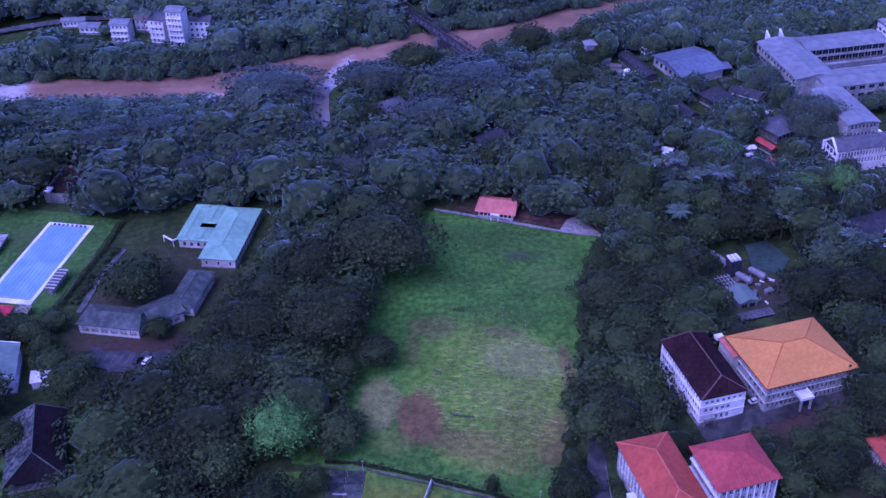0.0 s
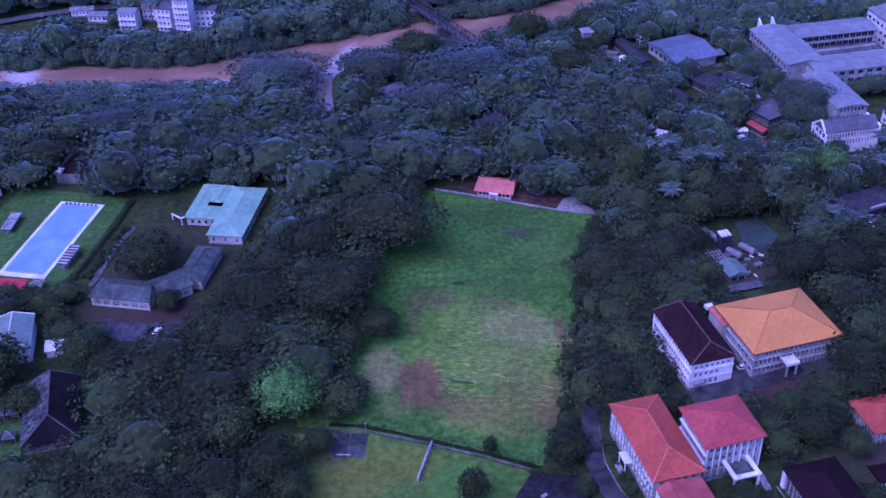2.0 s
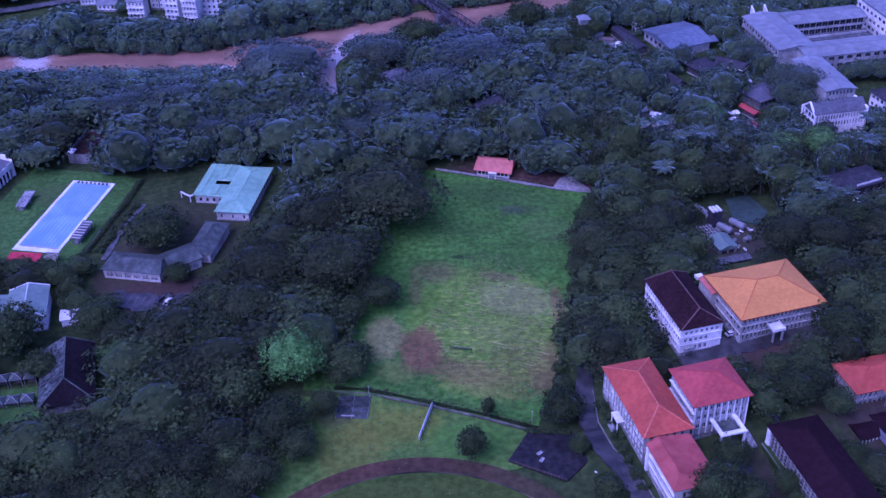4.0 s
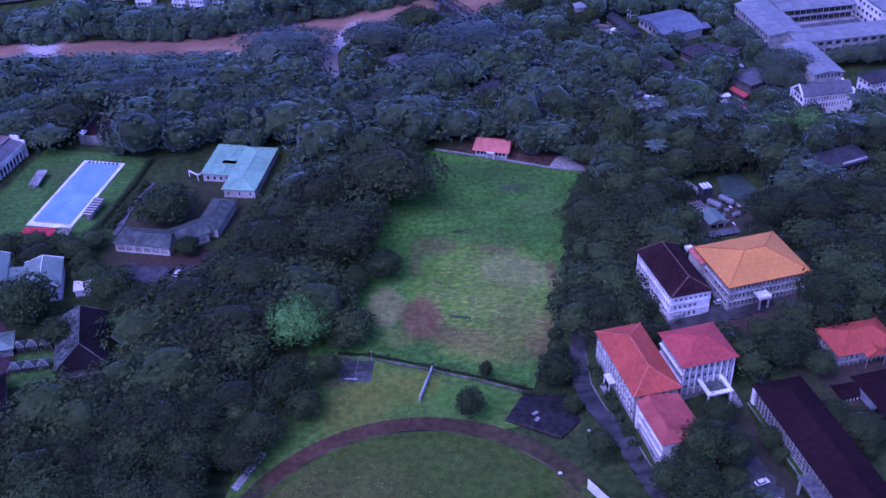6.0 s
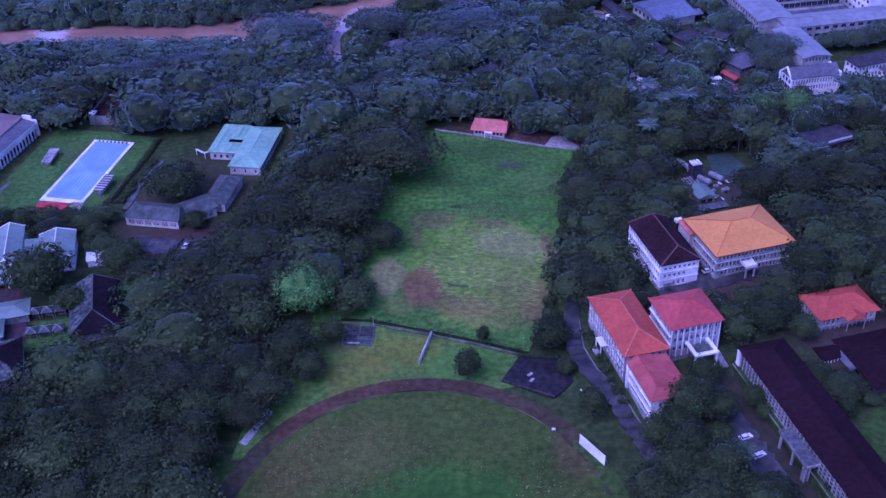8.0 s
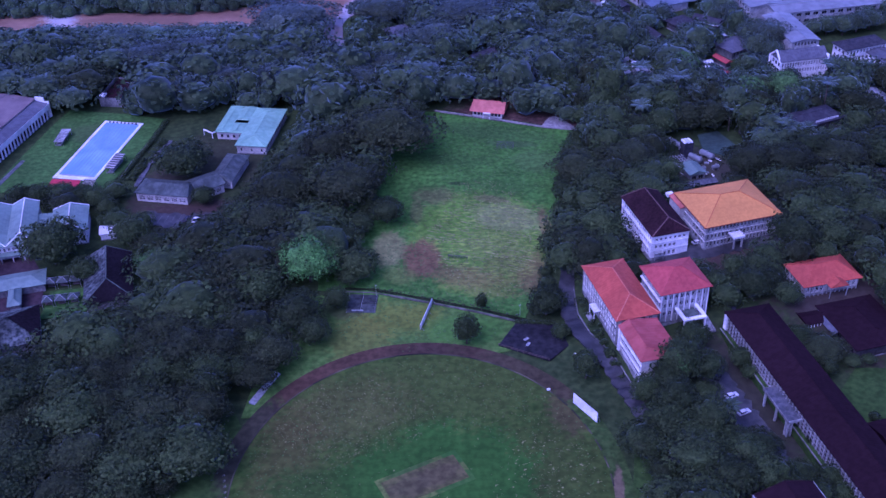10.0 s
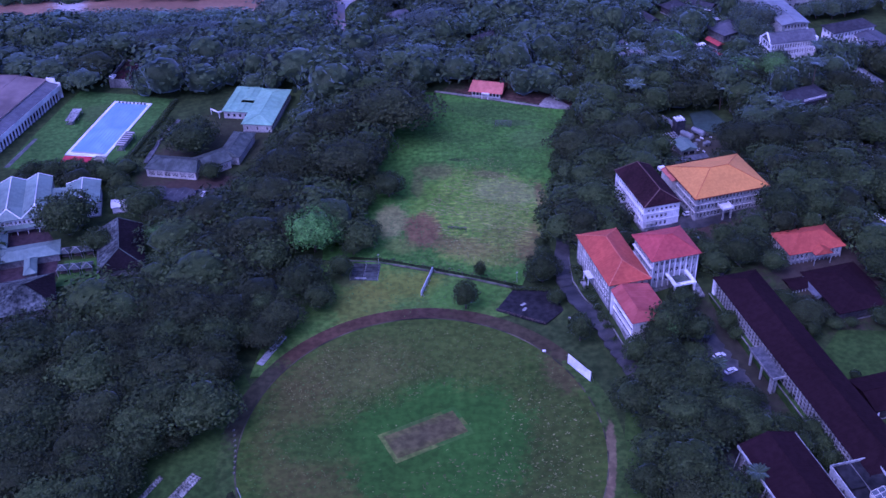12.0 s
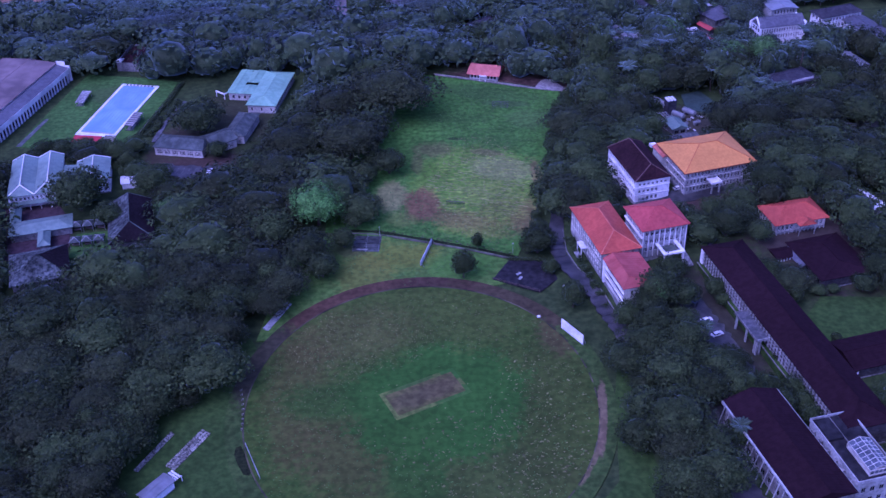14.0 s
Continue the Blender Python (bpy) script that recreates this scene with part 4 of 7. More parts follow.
ln = part("lantern_frame", lan, CREAM, b, "pale glazing bars of the roof lantern")
gl = bmesh.new()
mid = (X0 + X1) / 2
quad(gl, (X0, Y0, 11.58), (mid, Y0, 12.86), (mid, Y1, 12.86), (X0, Y1, 11.58))
quad(gl, (mid, Y0, 12.86), (X1, Y0, 11.58), (X1, Y1, 11.58), (mid, Y1, 12.86))
quad(gl, (X0, Y0 + 0.02, 10.2), (X1, Y0 + 0.02, 10.2), (X1, Y0 + 0.02, 11.58), (X0, Y0 + 0.02, 11.58))
part("lantern_glass", gl, material("dusty_glass", (0.05, 0.065, 0.075), (0.11, 0.13, 0.145), 0.2, 0.8, bump=0, spec=0.5), ln)
for i in range(6):
    bm = bmesh.new()
    box(bm, -7.6, -6.7, -11 + i * 4, -9.8 + i * 4, 7.6, 8.6)
    part("hood", bm, DULLGREY, b)

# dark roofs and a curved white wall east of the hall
b = building("low_workshop", "low workshop with a dark plum roof", 139, 140.5, 14, 20, 14, 4.0, DARKWALL, PLUM, 1.8, 0.7, "x", 0, 0, {}, E4)
b = building("refectory", "broad single-storey refectory with a dark plum roof", 142.0, 193.0, 14, 20, 24, 4.2, DARKWALL, PLUM, 2.2, 0.8, "y", 7, 7, {"W": (6, [(1, 2.8)], 0.5, 1, ())}, E4)
bm = bmesh.new()
quad(bm, (-12.6, -2.0, 3.4), (-10.82, -2.0, 4.3), (-10.82, 10.5, 4.3), (-12.6, 10.5, 3.4))
quad(bm, (-12.6, -2.0, 3.25), (-12.6, 10.5, 3.25), (-10.82, 10.5, 4.15), (-10.82, -2.0, 4.15))
quad(bm, (-12.6, -2.0, 3.25), (-12.6, -2.0, 3.4), (-12.6, 10.5, 3.4), (-12.6, 10.5, 3.25))
quad(bm, (-12.6, -2.0, 3.25), (-10.82, -2.0, 4.15), (-10.82, -2.0, 4.3), (-12.6, -2.0, 3.4))
part("lean_to_roof", bm, SLATE, b, "narrow pale lean-to roof")
b = building("store_shed", "small store with a dark plum roof and white verandah posts", 126.6, 198.0, 14, 8.6, 7.0, 3.4, DARKWALL, PLUM, 0.9, 0.5, "x", 0, 0, {"S": (4, [(0.6, 2.6)], 0.5, 0.5, ())}, E4, frame_mat=DULLGREY)
for k in range(8):
    bm = bmesh.new()
    box(bm, -4.3 + 1.2 * k, -4.1 + 1.2 * k, -4.0, -3.8, -0.3, 3.5)
    part("verandah_post", bm, WHITE, b)
for cx, cy, r, a0, a1, nm in ((139.5, 127.0, 8.5, 60, 165, "curved_wall"),):
    bm = bmesh.new()
    n = 18
    for k in range(n):
        pts = []
        for a in (a0 + (a1 - a0) * k / n, a0 + (a1 - a0) * (k + 1) / n):
            c, s = math.cos(radians(a)), math.sin(radians(a))
            pts.append([(cx + q * c, cy + q * s) for q in (r, r + 0.5)])
        (i0, o0), (i1, o1) = pts
        z0, z1 = 3.5, 7.0
        quad(bm, (*i0, z1), (*o0, z1), (*o1, z1), (*i1, z1))
        quad(bm, (*o0, z0), (*o1, z0), (*o1, z1), (*o0, z1))
        quad(bm, (*i1, z0), (*i0, z0), (*i0, z1), (*i1, z1))
    bmesh.ops.recalc_face_normals(bm, faces=bm.faces[:])
    tagged(new(nm, mesh_of(nm, bm, WHITE)), "curved white parapet wall of a low building", "wall", "curved walls")
for x, y, turn, l, w in ((172.0, 234.4, -64.0, 13.4, 1.9), (166.0, 231.9, -61.6, 7.7, 2.6), (171.6, 227.2, 32.7, 6.1, 2.2)):
    b = building("open_shelter", "narrow shelter with a white metal roof", x, y, turn, l, w, 2.8, DULLGREY, WHITE, 0.3, 0.2, "x", 0, 0, {}, E4, category="shelter", group="white shelters")

# gabled block and the large grey complex
b = building("gabled_block", "white three-storey block with a framed gable end and grey roof", 176.6, 388.6, 10, 23.6, 10.4, 10.6, WHITE, SLATE, 3.4, 0.4, "x", 0, 0,
             {"S": (17, [(4.4, 6.5), (7.6, 9.8)], 0.68, 0.5, ()), "W": (3, [(4.4, 6.6), (7.4, 9.6)], 0.74, 0.9, ())}, E4)
fins(b, 23.6, 10.4, 17, 3.9, 10.5, WHITE, "S", 0.3, 0.2)
bm = bmesh.new()
for a, c in (((-12.3, -5.8, 10.2), (-12.3, 0, 14.6)), ((-12.3, 0, 14.6), (-12.3, 5.8, 10.2)), ((-12.3, -5.7, 0), (-12.3, -5.7, 10.6)), ((-12.3, 5.7, 0), (-12.3, 5.7, 10.6))):
    bar(bm, a, c, 0.7)
part("gable_frame", bm, WHITE, b, "white projecting frame of the gable")
bm = bmesh.new()
quad(bm, (-11.9, -5.3, 10.6), (-11.9, 5.3, 10.6), (-11.9, 0, 14.0))
part("gable_infill", bm, WHITE, b)
bm = bmesh.new()
box(bm, 11.8, 12.6, -5.8, 5.8, 0, 12.2)
part("end_wall", bm, WHITE, b)

b = thing("science_complex", pose(196, 465, E4, 0, 0, 9.5), "sprawling white complex with low grey metal roofs round a courtyard", "building")
for dx, dy, sx, sy, h, rise, axis, wn_ in (
        (-21, 8, 19, 42, 11.2, 1.6, "y", {"W": (12, rows3(1.2, 1.8, 3.6), 0.5, 1, ())}), (9, 21.5, 41, 15, 11.2, 1.5, "x", {"S": (12, rows3(1.2, 2.5, 3.6), 0.95, 1, ())}),
        (8, -16.5, 58, 15, 11.0, 1.5, "x", {"S": (12, rows3(1.2, 1.8, 3.6), 0.6, 1, set())}), (-21.5, -41.0, 14, 34, 10.8, 1.2, "y", {"S": (7, rows3(1.4, 1.8, 3.6), 0.55, 1, ()), "E": (9, rows3(1.4, 1.8, 3.6), 0.6, 1, ())})):
    walls(b, sx, sy, h, GREYWALL, wn_, None, 0.0, dx, dy)
    roof(b, sx + 1.2, sy + 1.2, h + 0.25, rise, PALE, axis, 0, 0, dx, dy)
bm = bmesh.new()
box(bm, -11, 29, -9, 14, -1, 5.0)
part("court_building", bm, DARKCON, b, "lower roofs inside the courtyard")
for y in (-6.0, 2.0, 9.0):
    bm = bmesh.new()
    box(bm, -10.5, 28.5, y, y + 0.7, 5.02, 6.0)
    part("court_gallery", bm, GREYWALL, b)
for i in range(7):
    bm = bmesh.new()
    rod(bm, (-8 + i * 6, -8.2, 4.9), (-8 + i * 6, -8.2, 11), 0.2)
    part("court_column", bm, WHITE, b)
for x in (-24, -17):
    bm = bmesh.new()
    for f in (((x, 29, 11), (x + 0.8, 29, 11), (x + 0.8, 36, 11), (x, 36, 11)),):
        box(bm, x, x + 0.8, 29.6, 35, 0, 11.5)
    v = [bm.verts.new(p_) for p_ in ((x, 29.6, 11.5), (x + 0.8, 29.6, 11.5), (x + 0.8, 35, 11.5), (x, 35, 11.5), (x, 35, 14.5), (x + 0.8, 35, 14.5))]
    for f in ((0, 3, 4), (1, 5, 2), (0, 4, 5, 1), (3, 2, 5, 4)):
        bm.faces.new([v[i] for i in f])
    part("roof_wing", bm, WHITE, b, "white sloping fin wall")
b = building("science_tower", "grey-roofed white laboratory wing with a dark parapet", 240, 489, 10, 22, 38, 13.0, WHITE, PALE, 1.4, 0.4, "y", 0, 0, {"W": (9, rows3(1.2, 1.8, 3.8), 0.55, 1, ())}, E4, fascia=STEEL)
b = building("far_school", "white two-storey school with a dark roof", 213.5, 408.5, 18, 24, 10, 6.8, WHITE, DARKSLATE, 2.6, 0.8, "x", None, None, {"S": (12, rows3(0.9, 1.7, 3.3, 2), 0.55, 0.6, ()), "W": (3, rows3(0.9, 1.7, 3.3, 2), 0.55, 0.6, ())}, E4)
b = building("car_shed", "long shed with a slate-grey sheet roof", 227, 389, -72, 40, 13, 4.0, WHITE, SLATE, 1.2, 0.5, "x", 0, 0, {"S": (8, [(0.8, 2.8)], 0.5, 0.6, ())}, E4)
b = building("east_terrace", "long dark-roofed terrace with a light verandah front", 168.5, 338, 22, 24, 12, 4.4, DARKWALL, DARKSLATE, 2.4, 0.9, "x", None, None, {"W": (6, [(0.9, 2.9)], 0.6, 0.5, ()), "S": (6, [(0.9, 2.9)], 0.5, 0.6, ())}, E4, frame_mat=WHITE)
for k in range(12):
    bm = bmesh.new()
    box(bm, -3.0 + k * 1.05, -2.5 + k * 1.05, -6.3, -6.02, 5.2, 6.2)
    part("clerestory_slat", bm, WHITE, b)
b = building("pale_yard_house", "low house with pale weathered roof sheets", 206.5, 357, -72, 15, 6, 3.4, GREYWALL, PALE, 1.0, 0.4, "x", 0, 0, {}, E4)

# grey hip-roofed hall and neighbours by the river
b = building("river_hall", "large hall with a grey-blue hip roof and pale walls", 126.5, 483.2, 21, 22.4, 26.2, 4.7, GREYWALL, BLUESHEET, 2.6, 1.2, "x", 0, 0, {"W": (6, [(1.2, 3.4)], 0.5, 0.8, ())}, E4)
roof(b, 6, 8, 3.9, 1.4, BLUESHEET, "x", 0, 0, 13.5, -9, 0)
b = building("river_store", "dark-roofed store beside the river hall", 133, 448, 30, 10.5, 12.5, 3.8, DARKWALL, DARKSLATE, 2.4, 1.2, "x", 4, 4, {"S": (6, [(1, 2.8)], 0.5, 0.6, ())}, E4, frame_mat=WHITE)
b = building("river_store_wing", "dark-roofed wing with a white bargeboard", 147, 450, -38, 13, 6.5, 3.6, DARKWALL, DARKSLATE, 2.0, 1.1, "x", 0, 0, {"S": (4, [(1, 2.8)], 0.5, 0.6, ())}, E4, fascia=WHITE)
b = building("hip_house", "house with a slate hip roof and white walls", 153.5, 418, 30, 15, 12, 4.0, DULLGREY, SLATE, 2.8, 1.3, "x", None, None, {"S": (6, [(1, 2.8)], 0.5, 0.6, ())}, E4)
b = building("red_shed", "small open shed with a bright red roof", 143.9, 404, -62, 9.0, 3.0, 2.6, DARKWALL, CRIMSON, 0.9, 0.6, "x", 0, 0, {}, E4)
b = building("red_shed", "tiny outhouse with a faded red roof", 142.3, 390.5, -62, 3.6, 2.8, 2.4, CREAM, CRIMSON, 0.7, 0.3, "x", 0, 0, {}, E4)
b = building("tree_house", "dark-roofed house with a white framed gable under trees", 25.5, 423, 38, 15, 9, 4.0, GREYWALL, DARKSLATE, 2.6, 0.6, "x", 0, 0, {"S": (5, [(1, 2.6)], 0.5, 0.6, ())}, 0, frame_mat=WHITE)
b = building("tree_house", "house with a grey roof half hidden by trees", -18, 457, 30, 13, 11, 4.6, CREAM, SLATE, 2.8, 0.7, "x", None, None, {}, 0)
b = building("tree_house", "dark-roofed house among trees", 115.6, 435, -66, 11, 5.6, 3.3, DULLGREY, DARKSLATE, 2.2, 0.6, "x", 0, 0, {"S": (5, [(1, 2.6)], 0.5, 0.6, ())}, E4)
b = building("tin_house", "small house with patched pale tin sheets", 103, 395, 15, 8, 6, 3.0, GREYWALL, PALE, 0.9, 0.5, "x", 0, 0, {}, E4)
b = building("tin_house", "small house with patched pale tin sheets", 98, 384, -20, 6, 5, 2.8, GREYWALL, PALE, 0.8, 0.4, "x", 0, 0, {}, E4)
b = building("river_shed", "long low shed with a dark slate roof", 102.4, 486, -71, 28, 5.6, 3.2, DARKWALL, DARKSLATE, 1.0, 0.5, "x", 0, 0, {}, E4)

# pavilion at the head of the field
b = building("pavilion", "small cream pavilion with an orange-red gable roof", 26.0, 369.0, -16.5, 14.2, 10.4, 2.8, CREAM, ROSE, 2.9, 1.1, "x", 0.6, 0.6,
             {"S": (8, [(0.8, 2.2)], 0.72, 0.5, {(3, 0), (4, 0)})}, 0, frame_mat=STEEL)
bm = bmesh.new()
for x in (-1.5, 1.5):
    box(bm, x - 0.15, x + 0.15, -7.4, -7.1, 0, 2.8)
box(bm, -1.8, 1.8, -7.5, -5.2, 2.8, 3.05)
part("arched_porch", bm, WHITE, b, "white entrance porch")

# ---- west side: pool and college ----
POOL = pose(-153.0, 345.3, 0, 0, 0, -12.2)
p = thing("swimming_pool", POOL, "outdoor swimming pool with blue lanes and a white deck", "pool")
for x0, x1, y0, y1 in ((-9.8, -8.4, -26.4, 26.4), (8.4, 9.8, -26.4, 26.4), (-8.4, 8.4, 24.9, 26.4), (-8.4, 8.4, -26.4, -23.6)):
    bm = bmesh.new()
    box(bm, x0, x1, y0, y1, -0.4, 0.45)
    bmesh.ops.bevel(bm, geom=bm.edges[:], offset=0.05, segments=1, affect="EDGES")
    part("deck", bm, WHITE, p, "white pool deck")
bm = bmesh.new()
box(bm, -8.4, 8.4, -23.6, 24.9, -0.5, 0.2)
part("water", bm, POOLW, p, "clear blue pool water")
for i in range(9):
    bm = bmesh.new()
    x = -7.6 + 15.2 * (i + 0.5) / 9
    box(bm, x - 0.16, x + 0.16, -22.4, 23.7, 0.2, 0.212)
    part("lane_line", bm, LANE, p)
for i in range(8):
    bm = bmesh.new()
    x = -6.6 + 1.9 * i
    box(bm, x - 0.35, x + 0.35, 24.5, 25.2, 0.45, 1.0)
    part("starting_block", bm, STEEL, p)
bm = bmesh.new()
box(bm, -7.0, 7.4, -24.0, -23.2, 0.45, 0.6)
part("gutter_grate", bm, GALV, p)
sheet("pool_lawn", [(-193, 312), (-190, 330), (-181, 372), (-177, 386), (-150, 380), (-127, 373), (-131, 352), (-142, 304), (-165, 306)], LAWN, "green lawn round the swimming pool", 0.10, 0.4, "lawn")
sheet("hall_walk", [(-193, 312), (-186.6, 338), (-184.8, 337.6), (-190.6, 312)], DARKCON, "grey concrete walk beside the hall", 0.18, 0.3, "pavement")


def canopy_stand(name, x, y, ang, sx, sy, h, label, mat, slope=0.6, bench=True):
    s = thing(name, pose(x, y, 0.1, 0, 0, ang), label, "shelter")
    bm = bmesh.new()
    c = [(-sx / 2, -sy / 2, h), (sx / 2, -sy / 2, h), (sx / 2, sy / 2, h + slope), (-sx / 2, sy / 2, h + slope)]
    quad(bm, *c)
    quad(bm, *[(a, b_, z - 0.12) for a, b_, z in c[::-1]])
    for i in range(4):
        (a0, b0, z0), (a1, b1, z1) = c[i - 1], c[i]
        quad(bm, (a0, b0, z0), (a0, b0, z0 - 0.12), (a1, b1, z1 - 0.12), (a1, b1, z1))
    part("canopy", bm, mat, s)
    for x_ in (-sx / 2 + 0.3, sx / 2 - 0.3):
        for y_ in (-sy / 2 + 0.4, 0, sy / 2 - 0.4):
            bm = bmesh.new()
            rod(bm, (x_, y_, 0), (x_, y_, h + slope * (y_ / sy + 0.5) - 0.1), 0.09, n=8)
            part("post", bm, GALV, s)
    if bench:
        for k in range(3):
            bm = bmesh.new()
            box(bm, -sx / 2 + 0.4 + k * 0.9, -sx / 2 + 1.1 + k * 0.9, -sy / 2 + 0.6, sy / 2 - 0.6, 0, 0.4 + 0.35 * k)
            part("bench_step", bm, CONCRETE, s)
    return s


s = canopy_stand("poolside_stand", -142.0, 329.2, -12.2, 4.4, 12.6, 2.9, "weathered slatted canopy stand beside the pool", MOSS)
for k in range(7):
    bm = bmesh.new()
    box(bm, -2.2, 2.2, -5.9 + k * 1.8, -5.2 + k * 1.8, 3.02 + 0.047 * (k * 1.8 + 0.7), 3.12 + 0.047 * (k * 1.8 + 0.7))
    part("canopy_slat", bm, material("bleached_slat", (0.36, 0.33, 0.33), (0.5, 0.46, 0.45), 0.8) if k == 0 else bpy.data.materials["bleached_slat"], s)
canopy_stand("red_canopy", -159.8, 311.6, -8, 13.0, 5.4, 2.9, "red cloth canopy at the pool's end", REDCLOTH, 0.4, False)
canopy_stand("white_awning", -149.6, 312.0, -8, 5.4, 4.6, 2.6, "patched weathered awning frame beside the red canopy", STAINED, 0.3, False)
for x, y, ang, l in ((-136.5, 326.0, 81.3, 15.9), (-133.1, 342.9, 72.7, 8.0)):
    s = thing("pool_rail", pose(x, y, 0.1, 0, 0, ang), "pale steel hand rail along the pool hedge", "rail", "pool rails")
    for z in (0.55, 1.05):
        bm = bmesh.new()
        rod(bm, (-l / 2, 0, z), (l / 2, 0, z), 0.07, n=6)
        part("rail", bm, GREYWALL, s)
    for k in range(7):
        bm = bmesh.new()
        rod(bm, (-l / 2 + l * k / 6, 0, -0.1), (-l / 2 + l * k / 6, 0, 1.05), 0.07, n=6)
        part("post", bm, GREYWALL, s)
canopy_stand("lawn_shelter", -172.3, 355.6, -5, 4.4, 11.8, 2.4, "long grey open shelter on the pool lawn", CONCRETE, 0.4)

# pool hall with a colonnade
b = thing("gymnasium", pose(-211.8, 349.3, 0, 0, 0, -14.8), "large gymnasium with a rusty flat roof and white colonnade", "building")
plinth(b, 36, 74)
walls(b, 30, 73, 8.6, WHITE, {}, None, 0, -3.5, 0)
roof(b, 31, 74, 8.85, 0.9, RUST, "y", 0, 0, -3.5, 0)
bm = bmesh.new()
c = [(11.9, -36.5, 8.2), (18.6, -36.5, 7.0), (18.6, 36.5, 7.0), (11.9, 36.5, 8.2)]
quad(bm, *c)
quad(bm, *[(x, y, z - 0.3) for x, y, z in c[::-1]])
for i in range(4):
    p0, p1 = Vector(c[i - 1]), Vector(c[i])
    dz = Vector((0, 0, -0.3))
    quad(bm, p0, p0 + dz, p1 + dz, p1)
part("aisle_roof", bm, SLATE, b, "dark grey lean-to roof over the aisle")
bm = bmesh.new()
box(bm, 18.3, 18.75, -36.5, 36.5, 4.4, 6.9)
part("colonnade_beam", bm, WHITE, b)
for i in range(29):
    bm = bmesh.new()
    y = -36.0 + i * 72.0 / 28
    box(bm, 18.35, 18.7, y - 0.42, y + 0.42, 0, 4.4)
    part("column", bm, WHITE, b)
# near-black wall paints the shade behind the columns
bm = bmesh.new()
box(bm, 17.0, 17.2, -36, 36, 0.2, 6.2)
part("shaded_wall", bm, PLUM, b, "dark red wall, colonnade shade put into its colour")
for x0, x1 in ((12.0, 16.5), (16.5, 19.0)):
    bm = bmesh.new()
    box(bm, x0, x1, 36.5, 37.1, 0, 10.0 if x0 < 14 else 8.0)
    part("end_pier", bm, WHITE, b)

# roofless shed
b = thing("ruined_shed", pose(-155.2, 399.5, 0, 0, 0, -9), "roofless shed with grey walls and rusty rails", "shed")
for x0, x1, y0, y1, h in ((-6, 6, -11.3, -11, 4.6), (-6, -5.7, -11, 11, 4.8), (5.7, 6, -11, 11, 4.6), (-6, 6, 11, 11.3, 4.6)):
    bm = bmesh.new()
    box(bm, x0, x1, y0, y1, -0.3, h)
    part("wall", bm, DULLGREY, b)
bm = bmesh.new()
box(bm, -5.7, 5.7, -11, 11, 3.4, 3.6)
part("sunken_roof", bm, MAROON, b)
bm = bmesh.new()
box(bm, -6.2, -3.2, -11.4, -7.6, 4.85, 5.4)
part("roof_patch", bm, WHITE, b, "white remaining roof sheet")
for x in (-5.85, 5.85):
    bm = bmesh.new()
    bar(bm, (x, -11, 5.0), (x, 11, 5.0), 0.22)
    part("rail", bm, GALV, b)

# teal-roofed L-shaped house
b = thing("college_house", pose(-80.0, 354.6, 0, 0, 0, -9.5), "single-storey house with a pale teal hipped metal roof", "building")
plinth(b, 13.6, 35)
walls(b, 13.4, 35.0, 3.9, CREAM, {"S": (5, [(1.0, 2.5)], 0.3, 0.8, {(1, 0), (3, 0)}), "E": (14, [(0.9, 2.7)], 0.5, 0.8, ())}, STEEL, 0.05)
roof(b, 14.8, 36.6, 4.2, 1.9, TEAL, "y", 7.0, 7.0)
walls(b, 13.0, 24.0, 3.9, CREAM, {"S": (4, [(1.0, 2.5)], 0.4, 0.8, ())}, STEEL, 0.05, -13.1, 6.0)
for dx, dy, sx, sy in ((-17.1, 6, 6.6, 25.5), (-10.5, 12.2, 6.6, 13.0), (-10.5, -2.2, 6.6, 9.2)):
    roof(b, sx, sy, 4.15, 0.7, TEAL, "y", 1.0, 1.0, dx, dy)
bm = bmesh.new()
box(bm, -14.8, -7.2, 2.0, 6.9, 0.2, 0.4)
part("court_floor", bm, MAROON, b, "dark sunken light court")
bm = bmesh.new()
bar(bm, (-27, -3, 3.0), (-22, -6, 3.0), 0.5)
bar(bm, (-22, -6, 3.0), (-19.6, -3.5, 3.0), 0.5)
for q in ((-27, -3), (-22, -6), (-19.8, -3.6)):
    bar(bm, (*q, 0), (*q, 3.0), 0.25)
part("pergola", bm, WHITE, b, "white pergola beams at the corner")

